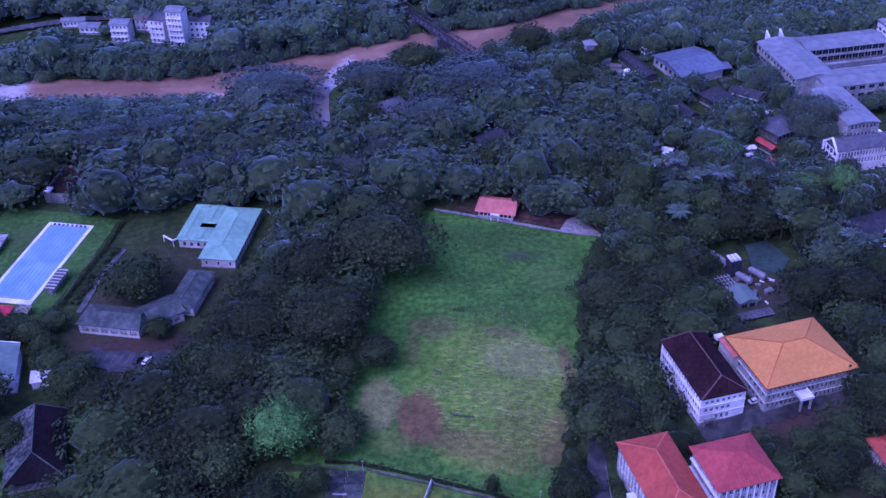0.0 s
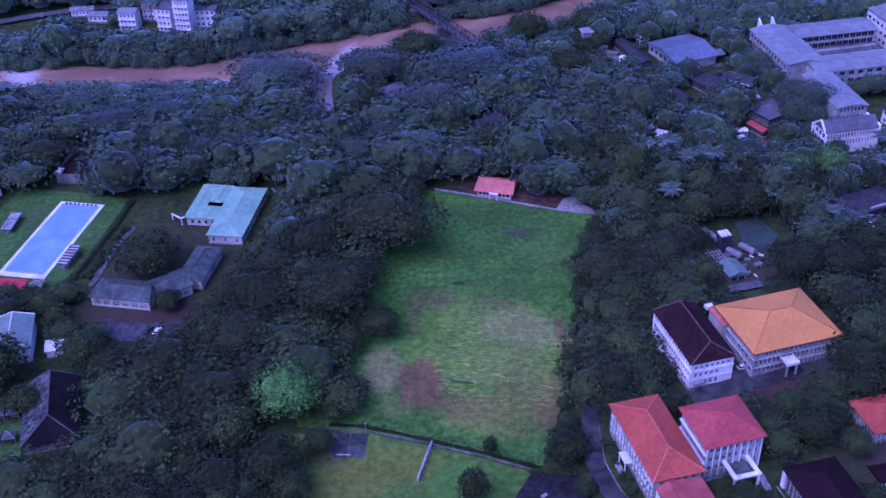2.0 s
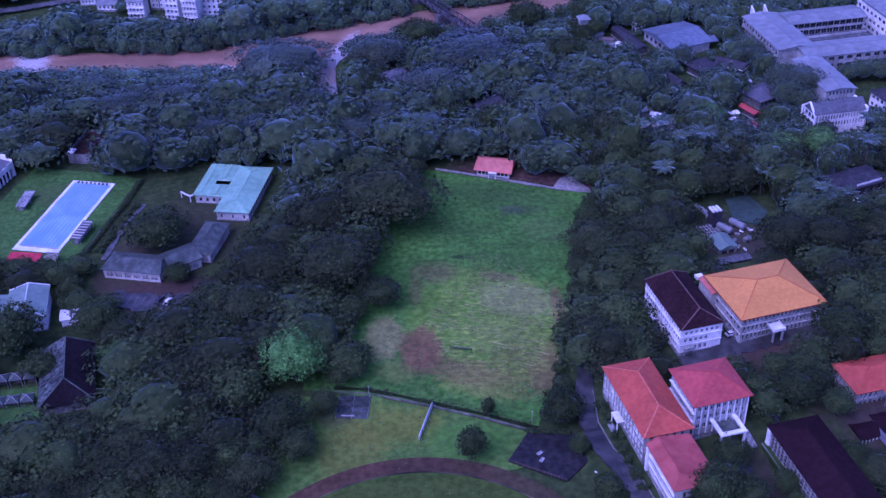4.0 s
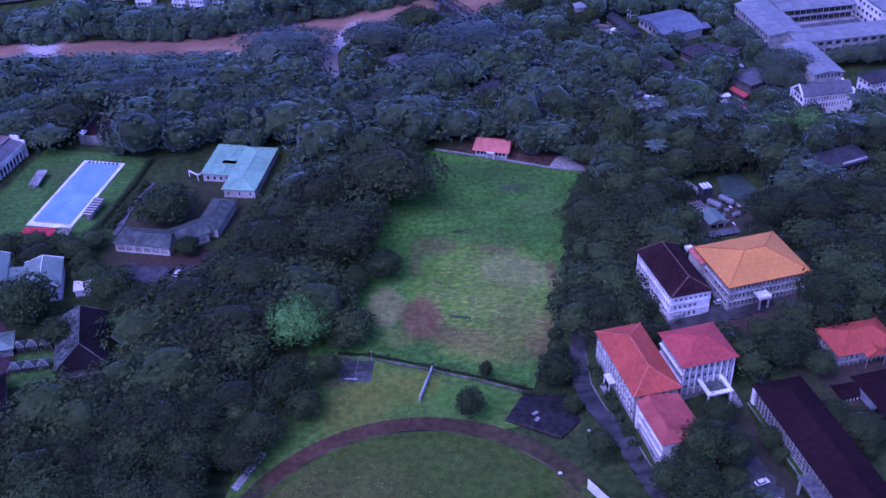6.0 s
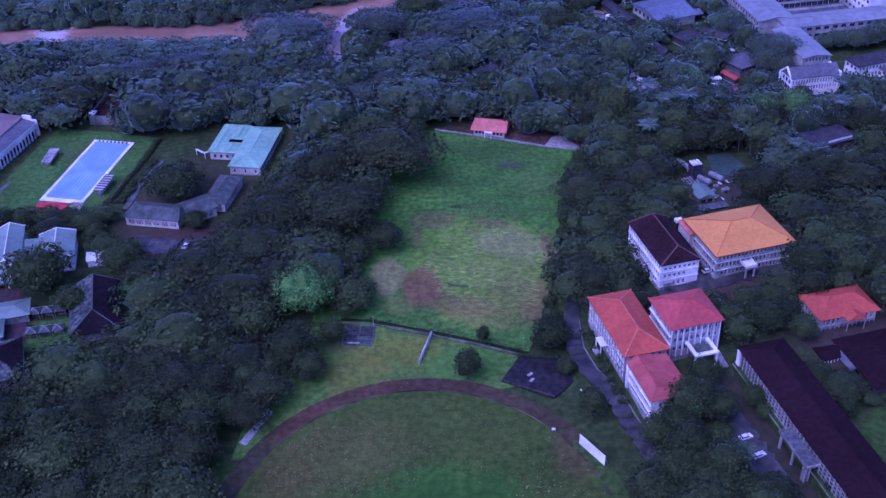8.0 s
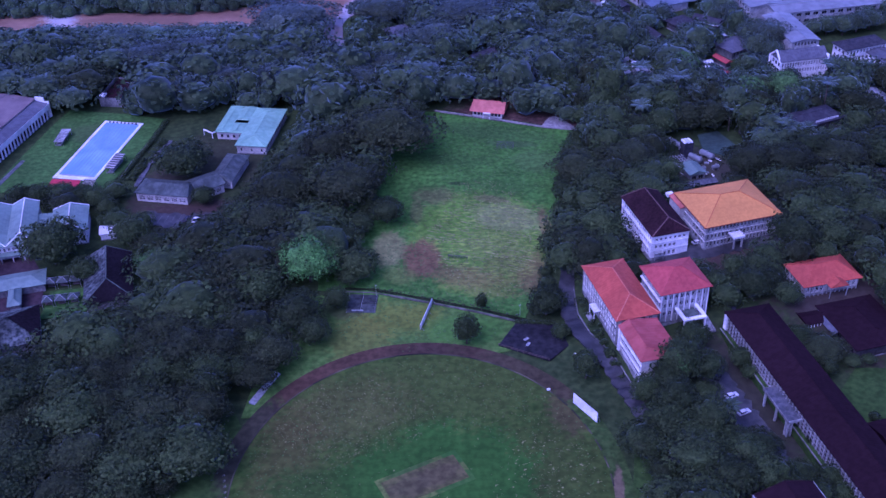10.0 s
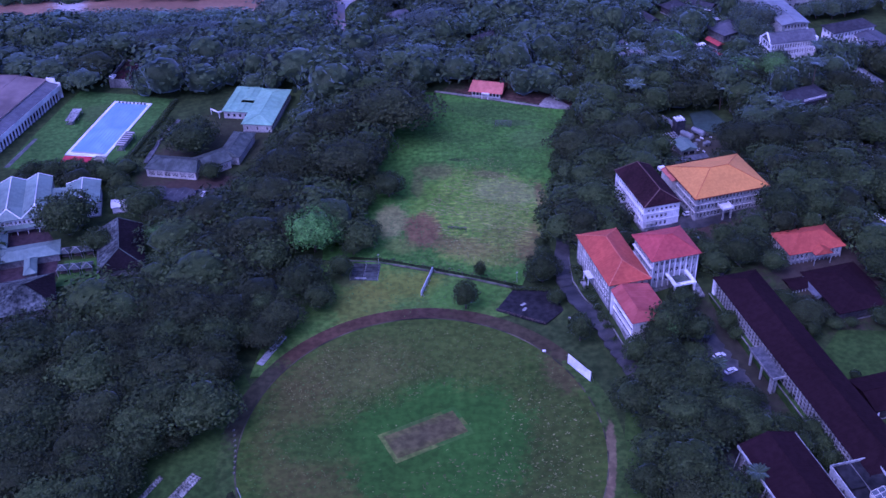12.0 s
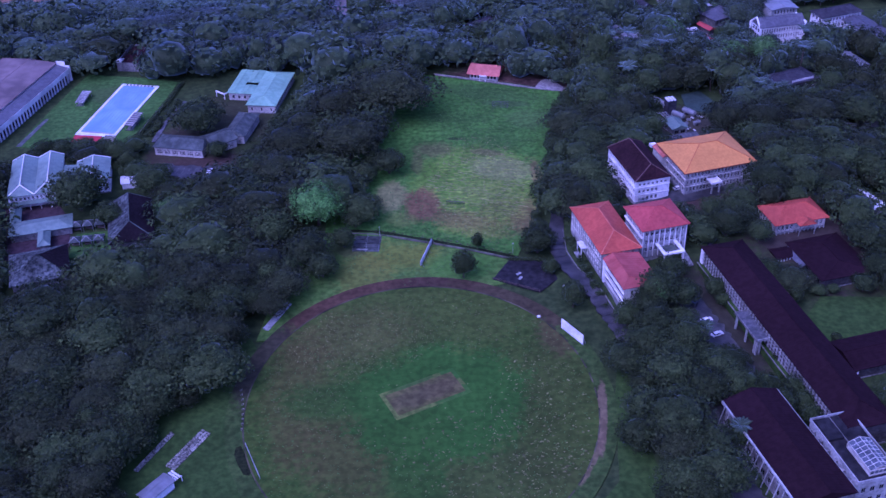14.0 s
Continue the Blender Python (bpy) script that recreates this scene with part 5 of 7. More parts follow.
# bent grey-roofed wing
b = thing("bent_wing", pose(-104, 306, 0, 0, 0, 0), "single-storey building in three bent wings with grey hip roofs", "building")
for dx, dy, ang, sx, sy, e0, e1, axis, wn_ in ((-10.6, -2.3, -12, 24.0, 12.2, 6, 1.5, "x", {"S": (6, [(0.8, 3.0)], 0.72, 0.5, ())}), (5.4, 0.9, 34, 13.0, 12.6, 0.5, 0.5, "x", {"S": (3, [(0.8, 3.0)], 0.6, 0.8, ())}),
                                     (14.2, 13.0, -12, 10.6, 22.5, 0.8, 5, "y", {"E": (7, [(0.8, 3.0)], 0.6, 0.5, ()), "S": (3, [(0.8, 3.0)], 0.5, 0.5, ())})):
    w = part("wing", bmesh.new(), SLATE, b, at=pose(dx, dy, 0, 0, 0, ang))
    for side, ((cx, cy), u) in SIDES.items():
        length = sx - 1.4 if u[0] else sy - 1.4
        cols, rws = [], []
        if side in wn_:
            nc, rws, share, margin, _ = wn_[side]
            bay = (length - 2 * margin) / nc
            cols = [(round(margin + bay * (i + 0.5 - share / 2), 3), round(margin + bay * (i + 0.5 + share / 2), 3)) for i in range(nc)]
        bm = bmesh.new()
        p0 = Vector((cx * (sx - 1.4) / 2, cy * (sy - 1.4) / 2, -0.2))
        facade(bm, p0, (*u, 0), length, 4.2, cols, rws, ())
        part("wall", bm, CREAM, w)
        if cols:
            n = Vector((u[1], -u[0], 0))
            for c0, c1 in cols:
                bm = bmesh.new()
                a_, b_ = p0 + Vector((*u, 0)) * c0 - n * 0.2, p0 + Vector((*u, 0)) * c1 - n * 0.2
                quad(bm, a_ + Vector((0, 0, 0.8)), b_ + Vector((0, 0, 0.8)), b_ + Vector((0, 0, 3.0)), a_ + Vector((0, 0, 3.0)))
                part("window_pane", bm, GLASS, w)
                bm = bmesh.new()
                for z in (0.85, 1.9, 2.5, 2.95):
                    bar(bm, a_ + n * 0.08 + Vector((0, 0, z)), b_ + n * 0.08 + Vector((0, 0, z)), 0.16)
                for k in range(0, 5):
                    q = a_ + (b_ - a_) * k / 4 + n * 0.08
                    bar(bm, q + Vector((0, 0, 0.8)), q + Vector((0, 0, 3.0)), 0.16)
                part("window_grille", bm, CREAM, w)
    bm, lines = roof_mesh(sx, sy, 4.1, 2.3, axis, e0, e1)
    part("roof", bm, MOSS, w)
    cap = bmesh.new()
    for a_, c_ in lines:
        bar(cap, a_, c_, 0.35, 0.2)
    part("ridge_cap", cap, MOSS, w)

# teal-roofed hall with parallel ridges, and courts
b = thing("dining_hall", pose(-171.6, 274.6, 0, 0, 0, 12), "white hall with parallel pale teal gable roofs", "building")
plinth(b, 22, 29)
walls(b, 21.4, 29.0, 6.0, WHITE, {"S": (12, [(3.4, 5.0)], 0.55, 0.6, ())}, None, 0.05)
for dx in (-5.5, 5.5):
    roof(b, 11.0, 31.5, 6.3, 2.6, TEALGREY, "y", 5.0, 0.2, dx, 0.4, caps=WHITE)
    bm = bmesh.new()
    box(bm, dx - 1.4, dx + 1.4, -11.0, -9.6, 8.0, 8.5)
    part("gablet_vent", bm, STEEL, b)
for i in range(6):
    bm = bmesh.new()
    box(bm, -10.8 + i * 4.2, -10.5 + i * 4.2, -17.4, -17.1, 0, 3.2)
    part("verandah_post", bm, WHITE, b)
bm = bmesh.new()
box(bm, -11, 11, -18.0, -14.5, 3.2, 3.45)
part("verandah_roof", bm, TEALGREY, b)
b = building("dining_wing", "white wing with a pale teal gable roof", -148.0, 277.5, 11, 13.0, 18.0, 6.0, WHITE, TEALGREY, 2.4, 0.7, "y", 3.5, 0.2, {"S": (5, [(1.0, 2.6), (3.8, 5.2)], 0.5, 0.6, ()), "E": (6, [(1.0, 2.6), (3.8, 5.2)], 0.4, 0.6, ())}, 0, caps=WHITE)
bm = bmesh.new()
quad(bm, (-14.6, -4, 5.9), (-7.2, -4, 5.2), (-7.2, 9, 5.2), (-14.6, 9, 5.9))
quad(bm, (-14.6, -4, 5.7), (-14.6, 9, 5.7), (-7.2, 9, 5.0), (-7.2, -4, 5.0))
quad(bm, (-14.6, -4, 5.7), (-7.2, -4, 5.0), (-7.2, -4, 5.2), (-14.6, -4, 5.9))
part("link_roof", bm, TEALGREY, b, "low sloping roof between the wings")
bm = bmesh.new()
box(bm, -14.2, -7.3, -3.4, 8.4, -0.4, 4.95)
part("link_wall", bm, WHITE, b)
b = building("kiosk", "small white box kiosk with an open side", -133.0, 274.8, 12, 5.6, 6.0, 2.6, WHITE, WHITE, 0.5, 0.3, "x", 0, 0, {"E": (1, [(0.9, 2.1)], 0.6, 0.6, ())}, 0, category="kiosk")
b = building("dark_hip_house", "long house with a mossy grey and dark hip roof", -124.8, 240.8, 13, 16.4, 28.6, 3.3, DULLGREY, SHADETILE, 4.7, 0.8, "y", 8, 0.3, {}, 0, caps=MOSS)
# paler west slope, its lit side put into the colour
bm = bmesh.new()
quad(bm, (-9.0, -15.0, 3.64), (-0.05, -7.1, 8.33), (-0.05, 14.8, 8.33), (-9.0, 15.0, 3.64))
part("weathered_slope", bm, LICHEN, b, "lichen-grey weathered roof slope, painted paler as the lit side")
b = thing("court_cloister", pose(-160.8, 240.0, 0, 0, 0, 14), "cloister of low teal roofs round dark courts", "building")
for dx, dy, sx, sy, ax in ((0, 0, 25, 10.5, "x"), (-10.1, 10.2, 4.6, 11, "y"), (1.5, -10.4, 5.0, 11, "y")):
    roof(b, sx, sy, 3.7, 1.6, TEALGREY, ax, None, None, dx, dy)
    walls(b, sx - 1.6, sy - 1.6, 3.4, DULLGREY, {}, None, 0, dx, dy)
for k in range(6):
    row, col = divmod(k, 3)
    x, y = (-147.0 + col * 4.6 + row * 2.2, 241.3 + col * 0.6 - row * 11.3)
    s = thing("tent_pergola", pose(x, y, 0, 0, 0, 6), "small grey pyramid shelter on white posts", "shelter", "courtyard shelters")
    bm, lines = roof_mesh(4.2, 4.2, 2.7, 1.3, "x", None, None)
    part("canopy", bm, MOSS, s)
    bm = bmesh.new()
    for a_, c_ in lines[1:]:
        bar(bm, a_, c_, 0.16)
    part("rib", bm, GALV, s)
    for px, py in ((-1.9, -1.9), (1.9, -1.9), (1.9, 1.9), (-1.9, 1.9)):
        bm = bmesh.new()
        rod(bm, (px, py, -0.3), (px, py, 2.7), 0.08, n=8)
        part("post", bm, GALV, s)
    bm = bmesh.new()
    box(bm, -1.2, 1.2, -0.5, 0.5, 0, 0.75)
    part("table", bm, RUST, s)
sheet("court_paving", [(-182, 262), (-160, 261), (-151, 247), (-147.5, 229), (-158, 219), (-182, 222)], COURT, "dark reddish paved courtyard between low roofs", 0.16, 0.3, "pavement")
sheet("court_lawn", [(-146, 221), (-146.5, 238), (-131, 240), (-130, 224)], LAWN, "small lawn between the courtyard shelters", 0.1, 0.3, "lawn")
b = building("chapel", "house with a steep pyramid roof of mossy grey sheets", -152.8, 210.0, 17, 20, 20, 4.8, DULLGREY, LICHEN, 4.8, 1.0, "x", 10.5, 10.5, {}, 0)
# dark overlay that paints shade on the east slope
bm = bmesh.new()
quad(bm, (11.0, -10.9, 5.14), (11.0, 10.9, 5.14), (0.6, 0, 9.94))
part("dark_slope", bm, SHADETILE, b, "east roof slope painted dark as the shaded side")

# terraces, steps and hut by the oval
for x, y, ang, w, l, nm, lab in ((-59.8, 179.6, 64.8, 16.5, 2.2, "spectator_terrace", "weathered white concrete spectator terrace"), (-91.5, 114.0, 62, 18, 1.4, "concrete_seating", "pale concrete seating strip in the grass"), (-81.0, 114.4, 60, 17.5, 3.4, "concrete_seating", "stained broad concrete seating strip in the grass")):
    s = thing(nm, pose(x, y, 0.1, 0, 0, ang), lab, "terrace", "concrete terraces")
    for k in range(3):
        bm = bmesh.new()
        box(bm, -w / 2, w / 2, -l / 2 + k * l / 3, -l / 2 + (k + 1) * l / 3, -0.3, 0.2 + 0.22 * k)
        bmesh.ops.bevel(bm, geom=bm.edges[:], offset=0.04, segments=1, affect="EDGES")
        part("step", bm, GREYWALL if nm == "spectator_terrace" else STAINED, s)
b = building("groundsman_hut", "small hut with a pale metal roof at the oval", -87.3, 96.4, 52, 9.5, 4.6, 2.8, WHITE, PALE, 0.7, 0.4, "x", 0, 0, {}, 0, category="hut")
for k in range(3):
    bm = bmesh.new()
    box(bm, 5.4 + k * 0.9, 5.9 + k * 0.9, -2.2, 1.8, 2.4, 2.7)
    part("pergola_beam", bm, WHITE, b)
bm = bmesh.new()
for q in ((8.0, -2.0), (8.0, 1.6)):
    bar(bm, (*q, 0), (*q, 2.5), 0.18)
part("pergola_post", bm, WHITE, b)


# ---- loose things on the fields ----
def goal(x, y, ang, name="football_goal"):
    g = thing(name, pose(x, y, 0.1, 0, 0, ang), "dull grey steel football goal with a dark net", "goal", "football goals")
    for a in (-3.66, 3.66):
        bm = bmesh.new()
        rod(bm, (a, 0, 0), (a, 0, 2.44), 0.06, n=8)
        part("post", bm, DULLPIPE, g)
        bm = bmesh.new()
        rod(bm, (a, 0, 2.44), (a, 2.0, 0.05), 0.05, n=6)
        part("back_stay", bm, DULLPIPE, g)
    bm = bmesh.new()
    rod(bm, (-3.7, 0, 2.44), (3.7, 0, 2.44), 0.08, n=8)
    part("crossbar", bm, DULLPIPE, g)
    bm = bmesh.new()
    for i in range(25):
        a = -3.6 + 0.3 * i
        bar(bm, (a, 0.05, 2.4), (a, 1.95, 0.08), 0.03)
    for i in range(8):
        k = i / 7
        bar(bm, (-3.6, 0.05 + 1.9 * k, 2.4 - 2.32 * k), (3.6, 0.05 + 1.9 * k, 2.4 - 2.32 * k), 0.03)
    part("net", bm, STEEL, g)
    return g


goal(6.6, 248.6, -12)
goal(31.0, 335.4, 170)


def board_screen(name, a, b, h, label, mat, n=8, lift=0.4):
    """A standing screen of boards between two points of the ground."""
    a, b = Vector(a), Vector(b)
    d = b - a
    s = thing(name, pose(a.x, a.y, 0.15, 0, 0, math.degrees(math.atan2(d.y, d.x))), label, "screen")
    w = d.length / n
    for i in range(n):
        bm = bmesh.new()
        box(bm, w * i + 0.02, w * (i + 1) - 0.02, -0.08, 0.08, lift, h)
        part("board", bm, mat, s)
    for i in range(0, n + 1, 2):
        bm = bmesh.new()
        bar(bm, (w * i, 0.14, 0), (w * i, 0.14, h), 0.12)
        bar(bm, (w * i, 0.14, h * 0.8), (w * i, 1.3, 0), 0.1)
        part("prop", bm, GALV, s)
    return s


board_screen("sight_screen", (40.9, 167.2), (47.2, 157.6), 4.4, "white boarded sight screen beside the oval", WHITE)
board_screen("practice_screen", (-3.7, 222.4), (-8.1, 207.3), 2.2, "long white board screen across the practice strip", WHITE, 10, 0.1)

# practice nets
s = thing("practice_nets", pose(-29.0, 223.6, 0.05, 0, 0, -5), "blue-grey concrete practice lanes with net posts", "sports nets")
for i in range(4):
    bm = bmesh.new()
    box(bm, -5.2, 5.2, -5.2 + 2.7 * i, -2.75 + 2.7 * i, -0.1, 0.2)
    part("lane", bm, material("lane_mat", (0.030, 0.038, 0.034), (0.085, 0.098, 0.09), 0.85, 0.5, dark=0.45) if i == 0 else bpy.data.materials["lane_mat"], s)
    for x in (-5.2, 0, 5.2):
        bm = bmesh.new()
        rod(bm, (x, -5.3 + 2.7 * i, 0), (x, -5.3 + 2.7 * i, 3.0), 0.045, n=6)
        part("post", bm, GALV, s)
    bm = bmesh.new()
    bar(bm, (-5.2, -5.3 + 2.7 * i, 3.0), (5.2, -5.3 + 2.7 * i, 3.0), 0.04)
    part("top_rail", bm, STEEL, s)
bm = bmesh.new()
box(bm, -3.6, 0.6, -4.4, -4.0, 0.2, 0.45)
part("bench", bm, GREYWALL, s)

# retaining edge between field and strip
bm = bmesh.new()
pts = [(-36, 231.2), (-26, 230.0), (-15, 226.6), (-3.5, 222.4), (13, 216.2), (29, 209.2)]
for (x0, y0), (x1, y1) in zip(pts, pts[1:]):
    bar(bm, (x0, y0, 0.15), (x1, y1, 0.15), 0.4, 0.7)
tagged(new("retaining_kerb", mesh_of("retaining_kerb", bm, WORN)), "pale retaining kerb along the foot of the field", "kerb", kind="structure")


# fence and litter of the dark plot
s = thing("plot_fence", pose(27.1, 192.7, 0.25, 0, 0, -28.2), "low rusty fence along a dark paved plot", "fence")
for z in (0.5, 1.0):
    bm = bmesh.new()
    bar(bm, (-9.4, 0, z), (9.4, 0, z), 0.09)
    part("rail", bm, BARK, s)
for i in range(9):
    bm = bmesh.new()
    bar(bm, (-9.4 + 2.35 * i, 0, -0.1), (-9.4 + 2.35 * i, 0, 1.15), 0.14)
    part("post", bm, BARK, s)
for x, y, a in ((28.6, 200.0, 40), (29.0, 197.2, 60)):
    bm = bmesh.new()
    for i in range(4):
        box(bm, -1.0, 1.0, -0.5 + 0.26 * i, -0.28 + 0.26 * i, 0.12, 0.18)
    box(bm, -0.9, -0.75, -0.5, 0.5, 0, 0.12)
    box(bm, 0.75, 0.9, -0.5, 0.5, 0, 0.12)
    me = mesh_of("pallet", bm, GREYWALL)
    tagged(new("pallet", me), "pale weathered pallet lying on the dark plot", "pallet", "pallets").matrix_basis = pose(x, y, 0.30, 0, 0, a)


def pole(x, y, h, label="thin pale lamp pole at the field's edge"):
    p = thing("lamp_pole", pose(x, y, ground_z(x, y) - 0.1, 0, 0, 20), label, "lamp pole", "lamp poles")
    bm = bmesh.new()
    rod(bm, (0, 0, 0), (0, 0, h), 0.09, 0.05, 8)
    part("mast", bm, GALV, p)
    bm = bmesh.new()
    box(bm, -0.3, 0.3, -0.15, 0.15, h - 0.1, h + 0.1)
    part("lamp_head", bm, GREYWALL, p)


for x, y, h in ((-24.1, 228.0, 5), (27.5, 213.5, 5), (66, 347, 5), (143, 322, 9), (176, 352, 9), (206, 371, 9)):
    pole(x, y, h)

# boundary box and rope stakes
bm = bmesh.new()
box(bm, 33.1, 34.2, 173.5, 174.1, 0.1, 0.8)
bmesh.ops.bevel(bm, geom=bm.edges[:], offset=0.06, segments=1, affect="EDGES")
tagged(new("roller_box", mesh_of("roller_box", bm, WHITE)), "small white equipment box on the cinder track", "box")
s = thing("boundary_fence", pose(-60.5, 108.4, 0.1, 0, 0, -67), "low steel rail beside the oval", "fence")
bm = bmesh.new()
rod(bm, (-8, 0, 0.9), (8, 0, 0.9), 0.12, n=6)
part("rail", bm, GALV, s)
for i in range(5):
    bm = bmesh.new()
    rod(bm, (-8 + 4 * i, 0, 0), (-8 + 4 * i, 0, 0.9), 0.07, n=6)
    part("post", bm, GALV, s)
s = thing("roadside_rail", pose(46.5, 189.5, 0.2, 0, 0, -40), "pale kerb rail near the lane", "rail")
bm = bmesh.new()
box(bm, -3, 3, -0.2, 0.2, 0, 0.5)
part("beam", bm, WHITE, s)


# ---- vehicles ----
def vehicle(x, y, ang, paint, label, l=4.3, w=1.75, h=1.45, name="car"):
    c = thing(name, pose(x, y, ground_z(x, y) + 0.16, 0, 0, ang), label, "car", "parked cars")
    bm = bmesh.new()
    prof = ((-l / 2, 0.35), (-l / 2, 0.85), (-l / 2 + 0.3, 0.98), (l / 2 - 1.2, 0.95), (l / 2 - 0.1, 0.78), (l / 2, 0.6), (l / 2, 0.35))
    rings = [[bm.verts.new((px, s_ * w / 2, pz)) for px, pz in prof] for s_ in (-1, 1)]
    n = len(prof)
    for i in range(n):
        bm.faces.new((rings[0][i], rings[0][(i + 1) % n], rings[1][(i + 1) % n], rings[1][i]))
    bm.faces.new(rings[0])
    bm.faces.new(rings[1][::-1])
    bmesh.ops.recalc_face_normals(bm, faces=bm.faces[:])
    part("body", bm, paint, c)
    for nm, mat, k, z0, z1 in (("cabin_glass", GLASS, 0.0, 0.95, h - 0.1), ("cabin_roof", paint, 0.12, h - 0.1, h)):
        bm = bmesh.new()
        lo = [(-l / 2 + 0.35 + k * 3, -w / 2 + 0.08 + k), (l / 2 - 1.25 - k * 4, -w / 2 + 0.08 + k), (l / 2 - 1.25 - k * 4, w / 2 - 0.08 - k), (-l / 2 + 0.35 + k * 3, w / 2 - 0.08 - k)]
        q = 0.35 if nm == "cabin_glass" else 0.05
        hi = [(lo[0][0] + q, lo[0][1] + 0.1), (lo[1][0] - q * 1.3, lo[1][1] + 0.1), (lo[2][0] - q * 1.3, lo[2][1] - 0.1), (lo[3][0] + q, lo[3][1] - 0.1)]
        v = [bm.verts.new((*p_, z0)) for p_ in lo] + [bm.verts.new((*p_, z1)) for p_ in hi]
        for f in ((3, 2, 1, 0), (4, 5, 6, 7), (0, 1, 5, 4), (1, 2, 6, 5), (2, 3, 7, 6), (3, 0, 4, 7)):
            bm.faces.new([v[i] for i in f])
        part(nm, bm, mat, c)
    for a in (-l / 2 + 0.8, l / 2 - 0.85):
        for s_ in (-1, 1):
            bm = bmesh.new()
            rod(bm, (a, s_ * (w / 2 - 0.2), 0.32), (a, s_ * (w / 2 + 0.02), 0.32), 0.32, n=12)
            wh = part("wheel", bm, RUBBER, c)
            bm = bmesh.new()
            rod(bm, (a, s_ * (w / 2 + 0.02), 0.32), (a, s_ * (w / 2 + 0.04), 0.32), 0.18, n=8)
            part("rim", bm, GALV, wh)


for x, y, a, paint, label in ((90.6, 163.3, 20, CARWHITE, "white car parked beside the long hall"), (92.6, 155.6, 25, CARWHITE, "white car with dark windows parked by the hall"),
                              (88.6, 172.6, 60, CARDARK, "dark car parked among trees"), (45.2, 204.6, -62, CARDARK, "dark car on the lane"), (97.0, 244.6, 20, CARWHITE, "white van beside the orange-roofed block"),
                              (-103, 284, 70, CARDARK, "dark car in the college car park"), (-99.5, 283, 70, CARWHITE, "pale car in the college car park"), (176, 372, 15, CARWHITE, "white car on the northern road"),
                              (179, 371, 25, CARWHITE, "white car on the northern road"), (100.5, 203.5, 75, CARDARK, "dark car beside the white porch"), (171, 232, 40, CARWHITE, "white car near the shelters")):
    vehicle(x, y, a, paint, label)
for k in range(6):
    bm = bmesh.new()
    bar(bm, (-115 + k * 2.7, 282.5, 0.16), (-114 + k * 2.7, 287.5, 0.16), 0.16, 0.02)
    tagged(new("bay_line", mesh_of("bay_line", bm, DULLGREY)), "faded painted parking bay line on asphalt", "road marking", "bay lines", "structure")

# ---- boiler yard ----
t = thing("boiler_tower", pose(107.6, 315.8, E4, 0, 0, 15), "square grey boiler tower with white roof vents", "tower")
bm = bmesh.new()
box(bm, -2.1, 2.1, -2.1, 2.1, -0.5, 6.5)
part("shaft", bm, DARKSLATE, t)
bm = bmesh.new()
box(bm, -2.35, 2.35, -2.35, 2.35, 6.5, 6.8)
part("cornice", bm, DARKSLATE, t)
for k in range(3):
    bm = bmesh.new()
    box(bm, -2.1 + 1.45 * k, -1.2 + 1.45 * k, -2.0, 1.8, 6.8, 7.4)
    part("vent", bm, WHITE, t)


def tank(x, y, z, ang, l, r, label, mat=PALE, group="yard tanks"):
    s = thing("steel_tank", pose(x, y, z, 0, 0, ang), label, "tank", group)
    bm = bmesh.new()
    rod(bm, (-l / 2, 0, r + 0.5), (l / 2, 0, r + 0.5), r, n=20)
    for a, k in ((-l / 2, -1), (l / 2, 1)):
        rod(bm, (a, 0, r + 0.5), (a + k * r * 0.35, 0, r + 0.5), r * 0.95, r * 0.5, 20)
    part("shell", bm, mat, s)
    for a in (-l / 3, l / 3):
        bm = bmesh.new()
        box(bm, a - 0.2, a + 0.2, -r * 0.8, r * 0.8, -0.2, r * 0.6 + 0.2)
        part("saddle", bm, CONCRETE, s)
    bm = bmesh.new()
    rod(bm, (0, 0, 2 * r + 0.4), (0, 0, 2 * r + 1.0), 0.3, n=10)
    part("manhole", bm, mat, s)


tank(104.0, 320.5, E4 + 2, -60, 9, 1.0, "long pale steel tank beside the tower")
tank(110.5, 310.5, E4, -50, 6.0, 1.25, "pale cylindrical steel tank in the yard")
tank(116.0, 313.0, E4, -50, 6.4, 1.25, "pale cylindrical steel tank in the yard")
tank(117.5, 303.0, E4, 20, 3, 0.9, "short pale steel tank in the yard")
tank(112.0, 301.5, E4, 60, 2.4, 0.9, "small pale steel drum in the yard")
s = thing("pipe_rack", pose(103.0, 305.5, E4, 0, 0, 15), "open steel pipe rack with pale pipes", "pipe rack")
for k in range(5):
    bm = bmesh.new()
    for a in (-3, 3):
        bar(bm, (a, -4 + 2 * k, 0), (a, -4 + 2 * k, 3.2), 0.16)
    bar(bm, (-3.4, -4 + 2 * k, 3.2), (3.4, -4 + 2 * k, 3.2), 0.16)
    part("rack_frame", bm, GALV, s)
for k in range(5):
    bm = bmesh.new()
    rod(bm, (-2.6 + 1.3 * k, -4.6, 3.4), (-2.6 + 1.3 * k, 4.8, 3.4), 0.14, n=8)
    part("pipe", bm, GALV, s)
b = building("yard_shed", "open shed with a blue-grey gable roof in the boiler yard", 106.8, 298.2, 15, 7.0, 8.4, 3.4, DULLGREY, TEALGREY, 1.5, 0.5, "y", 0, 0, {"S": (2, [(0.5, 2.6)], 0.7, 0.5, ())}, E4, category="shed")
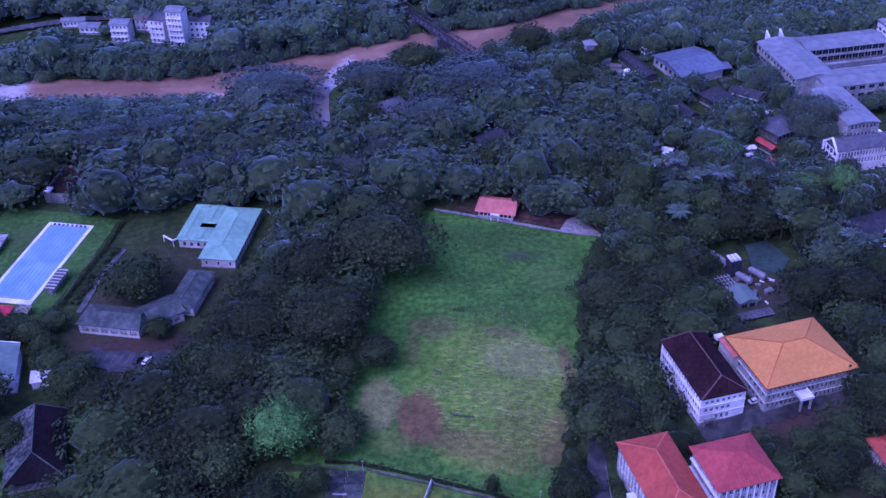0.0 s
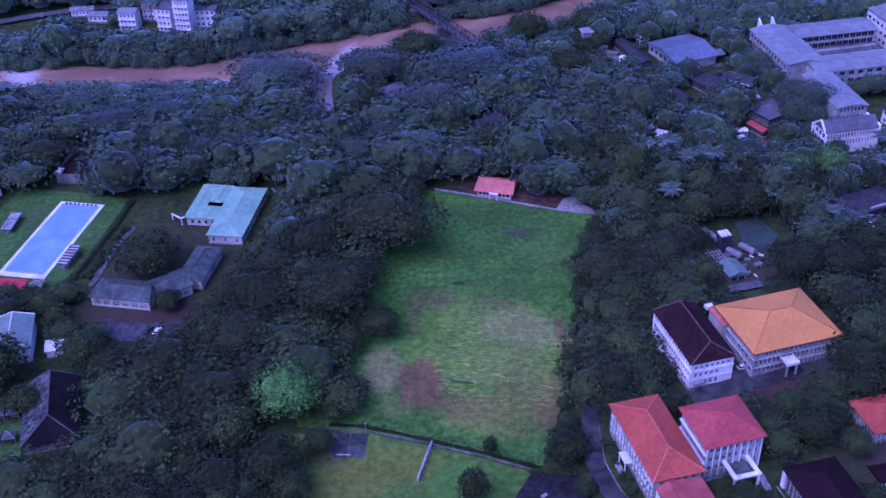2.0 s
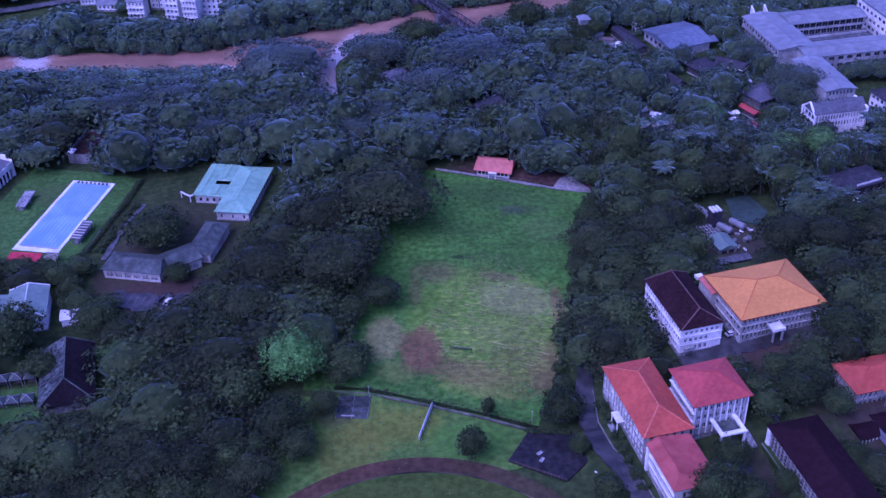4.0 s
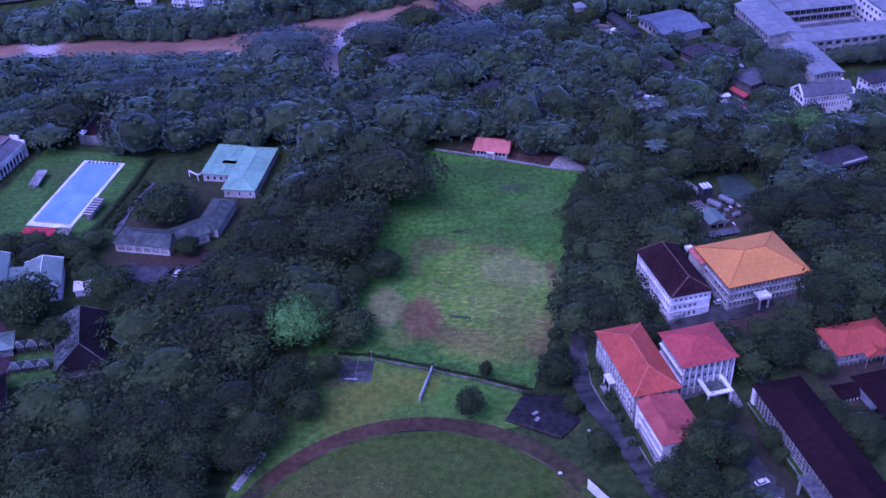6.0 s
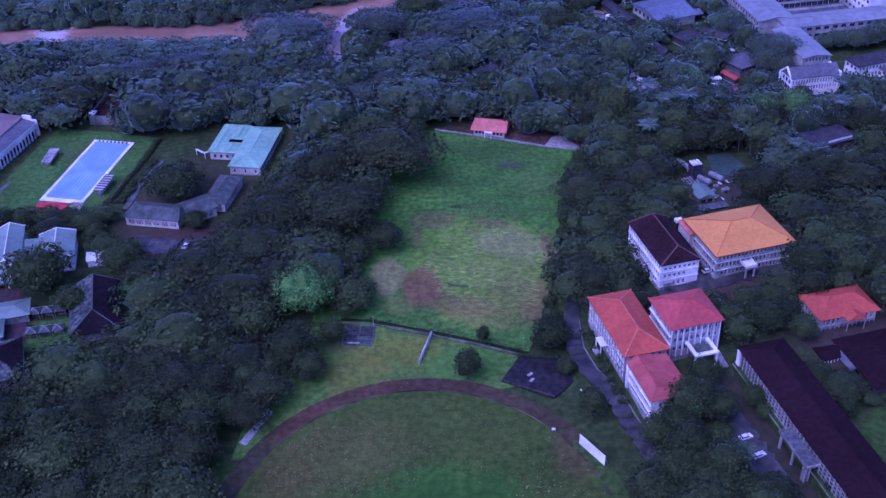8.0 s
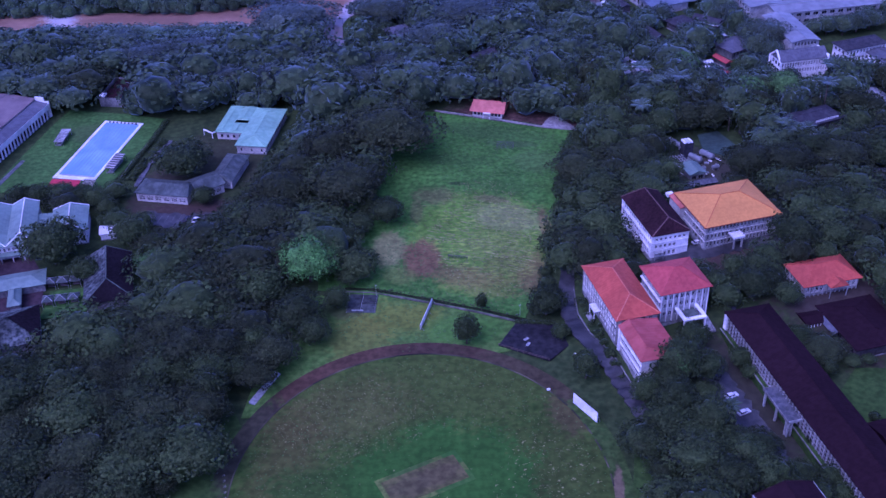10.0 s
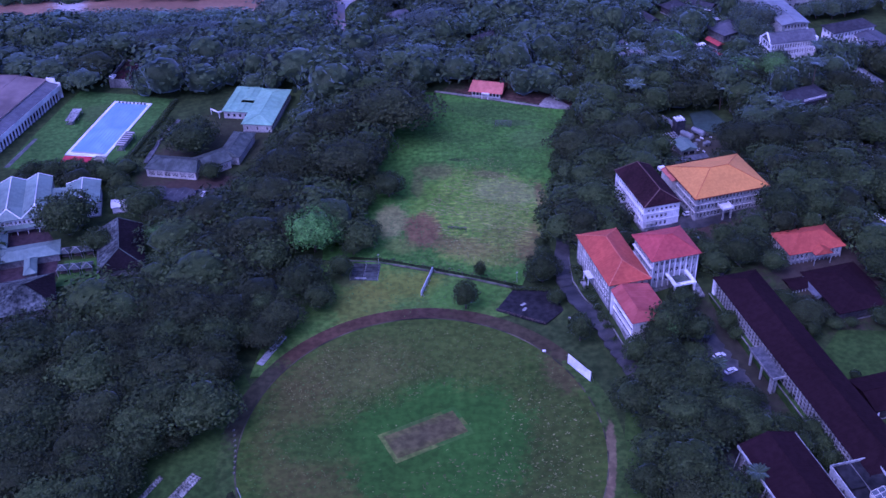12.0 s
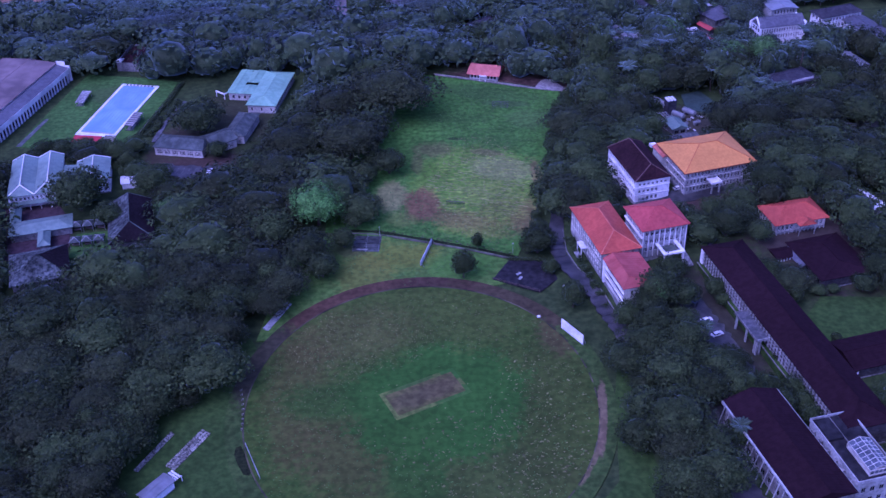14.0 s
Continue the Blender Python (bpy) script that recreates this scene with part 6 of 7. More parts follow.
b = building("yard_office", "low flat dark office in the boiler yard", 108, 286.5, 15, 11, 3, 2.4, DARKWALL, DARKCON, 0.3, 0.5, "x", 0, 0, {"S": (4, [(0.9, 2.2)], 0.5, 0.5, ())}, 5.6, category="shed")
random.seed(5)
for k in range(16):
    x, y = 112 + random.uniform(-7, 9), 303 + random.uniform(-9, 10)
    bm = bmesh.new()
    w, l, h = random.uniform(0.4, 0.9), random.uniform(0.6, 2.0), random.uniform(0.4, 1.0)
    box(bm, -w / 2, w / 2, -l / 2, l / 2, 0, h)
    bmesh.ops.bevel(bm, geom=bm.edges[:], offset=0.08, segments=1, affect="EDGES")
    ob = new("crate", mesh_of("crate", bm, WHITE if k % 3 else GALV))
    ob.matrix_basis = pose(x, y, ground_z(x, y) - 0.2, 0, 0, random.uniform(0, 90))
    tagged(ob, "pale metal equipment crate in the yard", "crate", "yard crates")

# white tanks and a water-tower hut near the river
for k, (x, y) in enumerate(((95.0, 473.3), (98.2, 470.6))):
    s = thing("water_tank", pose(x, y, E4, 0, 0, -10), "upright white water tank on a low frame", "tank", "river tanks")
    bm = bmesh.new()
    rod(bm, (0, 0, 0.8), (0, 0, 6.4), 1.7, n=20)
    rod(bm, (0, 0, 6.4), (0, 0, 6.9), 1.7, 0.6, 20)
    part("shell", bm, WHITE, s)
    bm = bmesh.new()
    box(bm, -1.8, 1.8, -1.8, 1.8, -0.5, 0.8)
    part("base", bm, CONCRETE, s)
s = thing("water_tower", pose(80.2, 497.5, E4 - 1, 0, 0, 10), "slender water tower with a white hipped cap", "tower")
for px, py in ((-2, -2), (2, -2), (2, 2), (-2, 2)):
    bm = bmesh.new()
    box(bm, px - 0.25, px + 0.25, py - 0.25, py + 0.25, -1, 11)
    part("leg", bm, CONCRETE, s)
bm = bmesh.new()
box(bm, -2.3, 2.3, -2.3, 2.3, 8.2, 11.2)
part("tank_room", bm, GREYWALL, s)
bm, _ = roof_mesh(6.4, 6.4, 11.2, 2.0, "x", 3.2, 3.2)
part("cap", bm, PALE, s)
s = thing("gantry", pose(109, 499, E4, 0, 0, 21), "white steel gantry frame beside the hall", "frame")
bm = bmesh.new()
for px in (-2, 2):
    for py in (-1.5, 1.5):
        bar(bm, (px, py, -0.5), (px, py, 6), 0.18)
for z in (3.4, 6):
    for py in (-1.5, 1.5):
        bar(bm, (-2, py, z), (2, py, z), 0.18)
    for px in (-2, 2):
        bar(bm, (px, -1.5, z), (px, 1.5, z), 0.18)
part("frame", bm, WHITE, s)

# ---- bridge ----
BA, BB = Vector((-15, 578, 3)), Vector((38.5, 482, 3))
d = BB - BA
s = thing("railway_bridge", pose(BA.x, BA.y, 3, 0, 0, math.degrees(math.atan2(d.y, d.x))), "dark steel lattice railway bridge on stone piers", "bridge")
L = d.length
bm = bmesh.new()
box(bm, 0, L, -1.9, 1.9, -0.5, 0)
part("deck", bm, STEEL, s)
n = 26
for side in (-1.8, 1.8):
    bm = bmesh.new()
    bar(bm, (0, side, 0), (L, side, 0), 0.5)
    bar(bm, (0, side, 4.4), (L, side, 4.4), 0.45)
    for i in range(n):
        x0, x1 = L * i / n, L * (i + 1) / n
        bar(bm, (x0, side, 0), (x0, side, 4.4), 0.3)
        bar(bm, (x0, side, 0 if i % 2 else 4.4), (x1, side, 4.4 if i % 2 else 0), 0.28)
    part("truss", bm, STEEL, s)
for i in range(0, n + 1, 2):
    bm = bmesh.new()
    bar(bm, (L * i / n, -1.8, 4.4), (L * i / n, 1.8, 4.4), 0.3)
    part("cross_beam", bm, STEEL, s)
for k in (-0.75, 0.75):
    bm = bmesh.new()
    box(bm, 0, L, k - 0.1, k + 0.1, 0, 0.2)
    part("rail", bm, GALV, s)
for q in (0.16, 0.42, 0.72):
    bm = bmesh.new()
    box(bm, L * q - 2.2, L * q + 2.2, -4.2, 4.2, -11, -0.5)
    bmesh.ops.bevel(bm, geom=bm.edges[:], offset=0.5, segments=2, affect="EDGES")
    part("pier", bm, DARKCON, s)


# small sheds and tin sheets glimpsed between the trees
for x, y, a, sx, sy, mat in ((96.5, 408, 20, 5, 3.5, PALE), (101, 403, -30, 4, 3, WHITE), (94, 393, 40, 4, 2.5, PALE), (136, 402, 10, 4, 3, WHITE), (87, 493, 30, 6, 3, PALE), (92, 487, -20, 5, 3, RUST),
                             (167, 325, 25, 4, 3, WHITE), (182, 294, -10, 7, 3, PALE), (193, 297, 15, 8, 3, PALE), (93, 480, 40, 3, 2, PALE), (106, 459, -35, 4, 2, GALV), (134, 396, 20, 2.4, 1.6, WHITE), (130, 387, -20, 2.6, 1.6, WHITE), (151.5, 433, 10, 3.4, 2, WHITE), (100, 400.5, 60, 3, 2, WHITE), (91, 389, 30, 3, 1.6, WHITE), (-30, 452, 20, 4, 3, PALE), (60, 462, 0, 4, 3, WHITE)):
    building("tin_shed", "small tin-roofed shed among the trees", x, y, a, sx, sy, 2.4, DULLGREY, mat, 0.5, 0.3, "x", 0, 0, {}, category="shed", group="tin sheds")


# ---- houses on the far bank ----
def flats(x, y, ang, sx, sy, n, label, cols, roof_mat=PALE, bal=True):
    z = ground_z(x, y)
    f = thing("apartment_house", pose(x, y, z, 0, 0, ang), label, "house", "river bank houses")
    h = 3.2 * n
    plinth(f, sx, sy, 6)
    walls(f, sx, sy, h, WHITE, {"S": (cols, rows3(0.9, 1.6, 3.2, n), 0.5, 0.5, ()), "W": (2, rows3(0.9, 1.4, 3.2, n), 0.4, 0.8, ())}, None, 0.05)
    roof(f, sx + 1.0, sy + 1.0, h + 0.3, 1.2, roof_mat, "x", 0, 0)
    if bal:
        for k in range(1, n):
            bm = bmesh.new()
            box(bm, -sx / 2, sx / 2, -sy / 2 - 1.4, -sy / 2 - 0.02, 3.2 * k - 0.1, 3.2 * k + 0.1)
            bl = part("balcony", bm, WHITE, f)
            bm = bmesh.new()
            bar(bm, (-sx / 2, -sy / 2 - 1.35, 3.2 * k + 1.0), (sx / 2, -sy / 2 - 1.35, 3.2 * k + 1.0), 0.12)
            for i in range(9):
                a = -sx / 2 + 0.1 + (sx - 0.2) * i / 8
                bar(bm, (a, -sy / 2 - 1.35, 3.2 * k), (a, -sy / 2 - 1.35, 3.2 * k + 1.0), 0.1)
            part("railing", bm, GALV, bl)
    return f


flats(-163, 547, -8, 9.5, 8, 3, "white balconied house on the river bank", 4)
flats(-131.5, 541, -14, 8.5, 8, 6, "tall narrow white house with balconies", 4)
flats(-141.5, 545, -14, 8, 11, 4, "white house with a dark roof beside the tall one", 3, SLATE)
flats(-121, 548, -6, 12, 8, 3, "low white house behind the tall one", 4, SLATE, False)
flats(-182, 556, -8, 11, 7, 1, "low roadside shop with a pale roof", 4, PALE, False)
flats(-152, 556, -8, 10, 7, 2, "two-storey house behind the others", 4, RUST, False)
flats(-193, 563, 6, 12, 5, 1, "long low roadside shop with a pale roof", 6, PALE, False)


# ---- trees ----
def ico(sub=1):
    bm = bmesh.new()
    bmesh.ops.create_icosphere(bm, subdivisions=sub, radius=1.0)
    v = np.array([p.co[:] for p in bm.verts])
    f = np.array([[q.index for q in p.verts] for p in bm.faces])
    bm.free()
    return v, f


ICO = ico(3)
ICO_LOW = ico(2)
ICO_TINY = ico(1)


def billow(d, seed, lump):
    """Rounded lumps with narrow creases on the unit sphere, at two scales."""
    o = Vector((seed * 3.7, seed * 1.3, seed * 2.1))
    p = Vector(d)
    return 0.70 + lump * math.sqrt(abs(noise.noise(p * 2.1 + o))) + 0.55 * lump * math.sqrt(abs(noise.noise(p * 5.0 - o))) + 0.25 * lump * abs(noise.noise(p * 12 + o)) + 0.34 * noise.noise(p * 1.2 - o)


def crown_arrays(kind, seed, coarse=0):
    """Crown of unit radius: a lumpy closed core under a loose shell of leaf tufts. Triangles."""
    rng = np.random.default_rng(seed)
    top, low, lump, count, leaf = {"rain": (0.58, 0.16, 0.30, 2900, 0.030), "round": (0.84, 0.74, 0.37, 1900, 0.043),
                                   "bright": (0.74, 0.45, 0.50, 2400, 0.034), "light": (0.84, 0.52, 0.42, 2200, 0.040), "grey": (0.78, 0.5, 0.46, 2400, 0.036)}[kind.replace("wet_", "")]
    iv, jf = (ICO_TINY if coarse > 11 else ICO_LOW) if coarse else ICO
    count = count // coarse if coarse else count

    def shell(d):
        k = np.array([billow(q, seed, lump) for q in d])[:, None]
        return d * k * np.where(d[:, 2:] > 0, (1, 1, top), (1, 1, low))
    core = shell(iv) * (0.74 if coarse else 0.76)
    d = rng.normal(0, 1, (count, 3))
    d[:, 2] = np.abs(d[:, 2]) - 0.35 * rng.uniform(0, 1, count)
    d /= np.linalg.norm(d, axis=1)[:, None]
    q = shell(d) * (1 + (0.26 if coarse else 0.20) * rng.beta(1.1, 2.6, (count, 1)) - (0.12 if coarse else 0.20) * rng.beta(1.0, 1.6, (count, 1)))
    nr = d * (1, 1, 1 / top) + rng.normal(0, 0.5 if coarse else 0.60, (count, 3))
    nr /= np.linalg.norm(nr, axis=1)[:, None]
    t = np.cross(nr, rng.normal(0, 1, (count, 3)))
    t /= np.linalg.norm(t, axis=1)[:, None]
    b_ = np.cross(nr, t)
    s = leaf * rng.uniform(0.55, 1.35, (count, 1)) * (0.75 * math.sqrt(coarse) if coarse else 1.0)
    lw = np.stack((q - t * s - b_ * s * 0.5, q + t * s - b_ * s * 0.6, q + t * s * 0.3 + b_ * s + nr * s * 0.5, q - t * s * 0.8 + b_ * s * 0.5 + nr * s * 0.3), 1).reshape(-1, 3)
    k = np.arange(count)[:, None] * 4 + len(core)
    return np.concatenate((core, lw)), np.concatenate((jf, k + [[0, 1, 2]], k + [[0, 2, 3]]))


def trunk_bmesh(seed, rain):
    """Tapered trunk with limbs, for a crown of unit radius whose centre lies at height 1 (rain trees 0.8)."""
    r = random.Random(seed)
    bm = bmesh.new()
    top = 0.45
    rod(bm, (0, 0, -0.12), (0.02, 0.01, top), 0.075, 0.045, 10)
    for i in range(6):
        a = i * 1.05 + r.uniform(-0.3, 0.3)
        k = Vector((0.34 * math.cos(a), 0.34 * math.sin(a), 0.72 + r.uniform(-0.05, 0.05)))
        rod(bm, (0.02, 0.01, top - 0.05), k, 0.036, 0.02, 7)
        e = Vector((0.62 * math.cos(a + 0.25), 0.62 * math.sin(a + 0.25), 0.86 if rain else 0.95))
        rod(bm, k, e, 0.02, 0.008, 6)
    return bm


# the northern kinds carry painted distance haze in their leaf sheen
KIND = {"rain": (LEAF, 6, "broad dark rain tree with a flat spreading crown"), "wet_rain": (LEAF_HAZE, 4, "broad rain tree with a wet grey-green crown"), "wet_round": (LEAF_HAZE_MID, 4, "rounded tree with wet grey-green leaves"), "round": (LEAF_MID, 7, "dense dark green tree with a rounded crown"),
        "bright": (LEAF_BRIGHT, 2, "bright green tree with a light airy crown"), "light": (LEAF_LIGHT, 2, "light green tree with a rounded leafy crown"), "grey": (LEAF_GREY, 2, "grey-green tree with a feathery crown")}
PROTO = {}


def tree(kind, x, y, r, h, label=""):
    """One tree: crown radius r, total height h."""
    mat, count, text = KIND[kind]
    variant = random.randrange(count)
    m = pose(x, y, ground_z(x, y) - 0.2, 0, 0, random.uniform(0, 360))
    if (kind, variant) in PROTO:
        t = copy_thing(PROTO[kind, variant], m)
    else:
        t = thing("tree", m, text, "tree", "trees")
        v, f = crown_arrays(kind, 11 + variant * 7 + len(kind))
        v = v + (0, 0, 0.86 if "rain" in kind else 1.0)
        part("crown", mesh_np("crown", v, f, mat, True), None, t)
        part("trunk", trunk_bmesh(variant, "rain" in kind), BARK, t)
        PROTO[kind, variant] = t
    t.scale = (r, r * random.uniform(0.9, 1.1), h / (1.45 if "rain" in kind else 1.85))
    if label:
        t["label"] = label
    return t


def palm_bmesh(seed):
    r = random.Random(seed)
    bm = bmesh.new()
    for i in range(18):
        a, droop = i * 2.4, r.uniform(0.3, 1.5)
        d = Vector((math.cos(a), math.sin(a), 0))
        s = Vector((-d.y, d.x, 0))
        last = None
        for k in range(7):
            q = k / 6
            c = d * (3.4 * q) + Vector((0, 0, 9 + 1.3 * q * (1.2 - droop * q)))
            w = 0.65 * math.sin(math.pi * (0.12 + 0.85 * q))
            row = [bm.verts.new(c - s * w + Vector((0, 0, -0.35 * w))), bm.verts.new(c), bm.verts.new(c + s * w + Vector((0, 0, -0.35 * w)))]
            if last:
                bm.faces.new((last[0], last[1], row[1], row[0]))
                bm.faces.new((last[1], last[2], row[2], row[1]))
            last = row
    return bm


PALM = {}


def palm(x, y, s):
    m = pose(x, y, ground_z(x, y) - 0.2, 0, 0, random.uniform(0, 360))
    if PALM:
        t = copy_thing(PALM["a"], m)
    else:
        t = thing("palm_tree", m, "coconut palm with drooping fronds", "palm", "palms")
        part("crown", palm_bmesh(3), LEAF_HAZE_MID, t)
        bm = bmesh.new()
        rod(bm, (0, 0, -0.2), (0.25, 0.1, 4.8), 0.24, 0.18, 8)
        rod(bm, (0.25, 0.1, 4.8), (0, 0, 9.1), 0.18, 0.13, 8)
        part("trunk", bm, BARK, t)
        PALM["a"] = t
    t.scale = (s, s, s)


random.seed(21)
RAIN = [(-21, 333, 22.2, 21), (-44, 322, 15.5, 18), (-38, 291, 17.5, 18), (-63, 294, 13.9, 14), (-67, 270, 13.3, 14), (-84, 233, 12.5, 13), (60, 303, 13.5, 13), (80, 306, 13.6, 13),
        (167, 297, 14.0, 15), (142, 288, 11.0, 15), (128, 292, 11.6, 15), (-94, 202, 10.8, 12), (-114, 208, 11.1, 11), (-138, 150, 12.2, 12), (-129, 120, 11.4, 12), (-112, 145, 11.8, 12)]
RAIN_NORTH = [(-77, 481, 26.0, 17), (-29, 478, 16.0, 16), (17, 470, 25.3, 17), (0, 439, 18.2, 15), (-21, 409, 12.3, 14), (-37, 396, 13.3, 13), (-123, 434, 15.9, 14), (-147, 428, 15.9, 14),
              (-81, 400, 13.5, 13), (-100, 401, 12.4, 13), (-123, 393, 13.6, 13), (170, 419, 11.0, 16)]
ROUND_WEST = [(-78, 254, 13.0, 13), (-21, 277, 6.7, 11), (-68, 229, 11.3, 12), (-31, 240, 8.2, 12), (-51, 212, 9.2, 12), (-76, 211, 6.6, 11), (-110, 321, 12.6, 14), (-98, 297, 5.0, 7),
              (-149.0, 256.5, 12.0, 18), (-122, 269, 8.1, 11), (-144, 183, 11.9, 12), (-97, 173, 9.8, 12),
              (-176, 301, 5.5, 8), (-168, 302, 6, 8), (-159, 303.5, 6, 7.5), (-150, 300, 6, 8), (-142, 296, 6, 9), (-136, 290, 5, 8), (-106, 110, 8.7, 12), (-94, 130, 7.0, 11), (-116, 99, 9.0, 12)]
ROUND_EAST = [(43.5, 249, 6.2, 10), (62, 254, 9.6, 13), (67, 283, 10.6, 12), (37, 214, 6.5, 11), (8, 199, 4.3, 12), (14, 217, 2.3, 8), (40.5, 200, 3.2, 6), (46.6, 179.5, 4.6, 10), (74, 172, 8.0, 14),
              (83, 189, 5.2, 9), (80, 147, 7.6, 13), (60, 143, 7.4, 11), (69, 110, 11.4, 14), (131, 238, 9.6, 13), (105, 222, 4.6, 9), (108, 210, 7.7, 11)]
ROUND_FAR = [(145, 237, 7.1, 12), (149, 258, 9.2, 14), (164, 256, 10.5, 15), (176, 250, 9.2, 15), (189, 299, 12.8, 15), (157, 304, 11.3, 15), (77, 99, 7.0, 12),
             (123.5, 172, 3.0, 6), (-7, 500, 11.5, 15), (-32, 443, 10.5, 14), (8, 408, 9.2, 13), (29, 400, 11.5, 14), (70, 473, 10.4, 14), (52, 520, 11.0, 14), (87, 515, 12.0, 13)]
ROUND_NORTH = [(-167, 448, 15.3, 14), (-56, 426, 10.5, 14), (159, 464, 7, 11), (134, 428, 8.3, 12), (124, 458, 6, 10), (76, 346, 8.8, 12), (72, 369, 8.1, 12), (133, 378, 8.0, 11),
               (97, 372, 9.0, 12), (108, 371, 8.2, 12), (127, 366, 8.2, 12)]
ROUND_SOUTH_WING = [(198, 434, 5, 9), (206, 436, 6, 10), (214, 434, 6, 11), (222, 437, 7, 11), (230, 440, 7, 12), (163, 411, 8, 13), (163, 425, 8, 14), (169, 406, 6, 11), (152, 457, 5, 8), (156, 483, 5, 9), (155.5, 474, 5, 9), (159, 455, 6, 10), (161, 446, 5.5, 10), (176, 398.5, 4.5, 9), (166, 395, 5, 9), (171, 381, 5, 8), (192, 379, 5, 8)]
HALL_ROW = [(109.5, 124, 4, 8), (111, 118, 4, 7), (111, 112, 3.5, 7), (108.9, 140.5, 2.4, 5), (77, 176, 6.5, 14), (71, 166.5, 6, 11), (63.5, 164, 5, 10), (156, 201, 8, 10), (158, 186, 7, 9), (150, 178, 4.5, 6), (133, 176.5, 3, 4), (139, 177, 2.5, 3.5), (131.4, 150.4, 2, 3), (98, 172, 2.6, 5), (80, 491, 6, 11), (86, 497, 6, 10), (74, 495, 6, 11), (77, 503, 6, 10)]
ROUND_COURT = [(84, 172, 6, 11), (72, 157, 7, 12), (84, 138, 6, 9), (72, 132, 9, 13), (82, 124, 8, 12), (62, 120, 8, 11), (58, 108, 7, 11), (88, 104, 5, 9), (78, 88, 9, 12), (97, 178, 4, 7), (98, 122, 4, 8), (104, 118, 5, 8),
               (97, 214, 5, 9), (113, 223, 5, 8), (119, 205, 5, 8), (115, 214, 5, 8)]
EDGE = [(63, 334, 5, 8), (60, 322, 6, 9), (56, 312, 4, 7), (53, 299, 4, 7), (51.5, 290, 5, 8), (49, 278, 3.5, 6), (48, 268, 4, 7), (44, 256, 4, 8), (38.5, 237, 2.5, 4), (38.8, 227, 3.4, 7), (38.6, 219, 3.6, 8), (33, 214, 3, 5), (-34, 236, 5, 8), (-33, 247, 5, 8),
        (-35, 260, 6, 10), (-31, 270, 5, 9), (-28, 284, 5, 9), (-13, 355, 7, 11), (-10, 366, 6, 9), (-38, 222, 4.5, 8), (-45, 203, 6, 10)]
PLACED = []
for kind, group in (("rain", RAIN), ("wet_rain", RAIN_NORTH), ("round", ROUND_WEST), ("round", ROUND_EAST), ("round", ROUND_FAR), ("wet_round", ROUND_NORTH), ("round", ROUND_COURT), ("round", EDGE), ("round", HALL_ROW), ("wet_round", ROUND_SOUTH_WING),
                    ("bright", [(-49, 239, 9.8, 18)]), ("light", [(-111, 252, 5.5, 6), (81.4, 150, 3.2, 8), (63, 145, 3.4, 8), (75, 171, 4.0, 13)]), ("round", [(-78, 144, 12.0, 15), (-121.4, 174, 9.5, 14), (-76, 172, 6.8, 14), (-69, 182, 4.6, 11), (-64, 197, 5.0, 12), (-57, 201, 4.5, 10), (-128, 152, 6.5, 11), (-104.5, 105, 8.5, 12), (-134, 244, 6, 10)]), ("light", [(163, 365, 7.5, 13), (145, 359, 8.0, 14), (123, 392, 6.1, 12)]), ("grey", [(-81, 462, 10.3, 14), (51, 403, 11.6, 15), (-64, 414, 8.8, 12)])):
    for x, y, r, h in group:
        tree(kind, x, y, r, h)
        PLACED.append((x, y, r))
for x, y, s in ((85.7, 371, 1.35), (97, 374, 1.3), (111.3, 359, 1.45), (91, 337, 1.2), (104, 366, 1.0), (131, 336, 1.0), (127, 340, 0.9), (135, 333, 0.9), (139, 330, 0.85), (118, 352, 1.1), (160, 319, 0.9), (156, 322, 0.8), (186, 372, 1.2), (164, 314, 0.85), (-150, 545, 1.3), (-122, 549, 1.2), (178, 351, 1.3), (150, 322, 1.0), (154, 318, 0.9), (86.5, 103, 0.8), (86, 150, 0.8), (72, 141, 0.55), (76, 146, 0.5), (76.4, 132, 0.6), (78.5, 126, 0.55), (75.7, 137, 0.5), (80, 121, 0.55)):
    palm(x, y, 1.3 * s)

# keep-outs: x, y, half sizes, turn, height
KEEP = [(ob.matrix_basis.translation.x, ob.matrix_basis.translation.y, ob) for ob in scene.objects if ob.type == "EMPTY" and ob.get("category") in ("building", "house", "pool", "shelter", "tower", "kiosk", "hut", "shed", "porch", "bridge")]
BOXES = []
bpy.context.view_layer.update()
for _, _, ob in KEEP:
    inv = ob.matrix_basis.inverted()
    pts = [inv @ (c.matrix_world @ Vector(q)) for c in ob.children_recursive if c.type == "MESH" for q in c.bound_box]
    lo = [min(p_[i] for p_ in pts) for i in range(3)]
    hi = [max(p_[i] for p_ in pts) for i in range(3)]
    BOXES.append((inv, lo, hi))
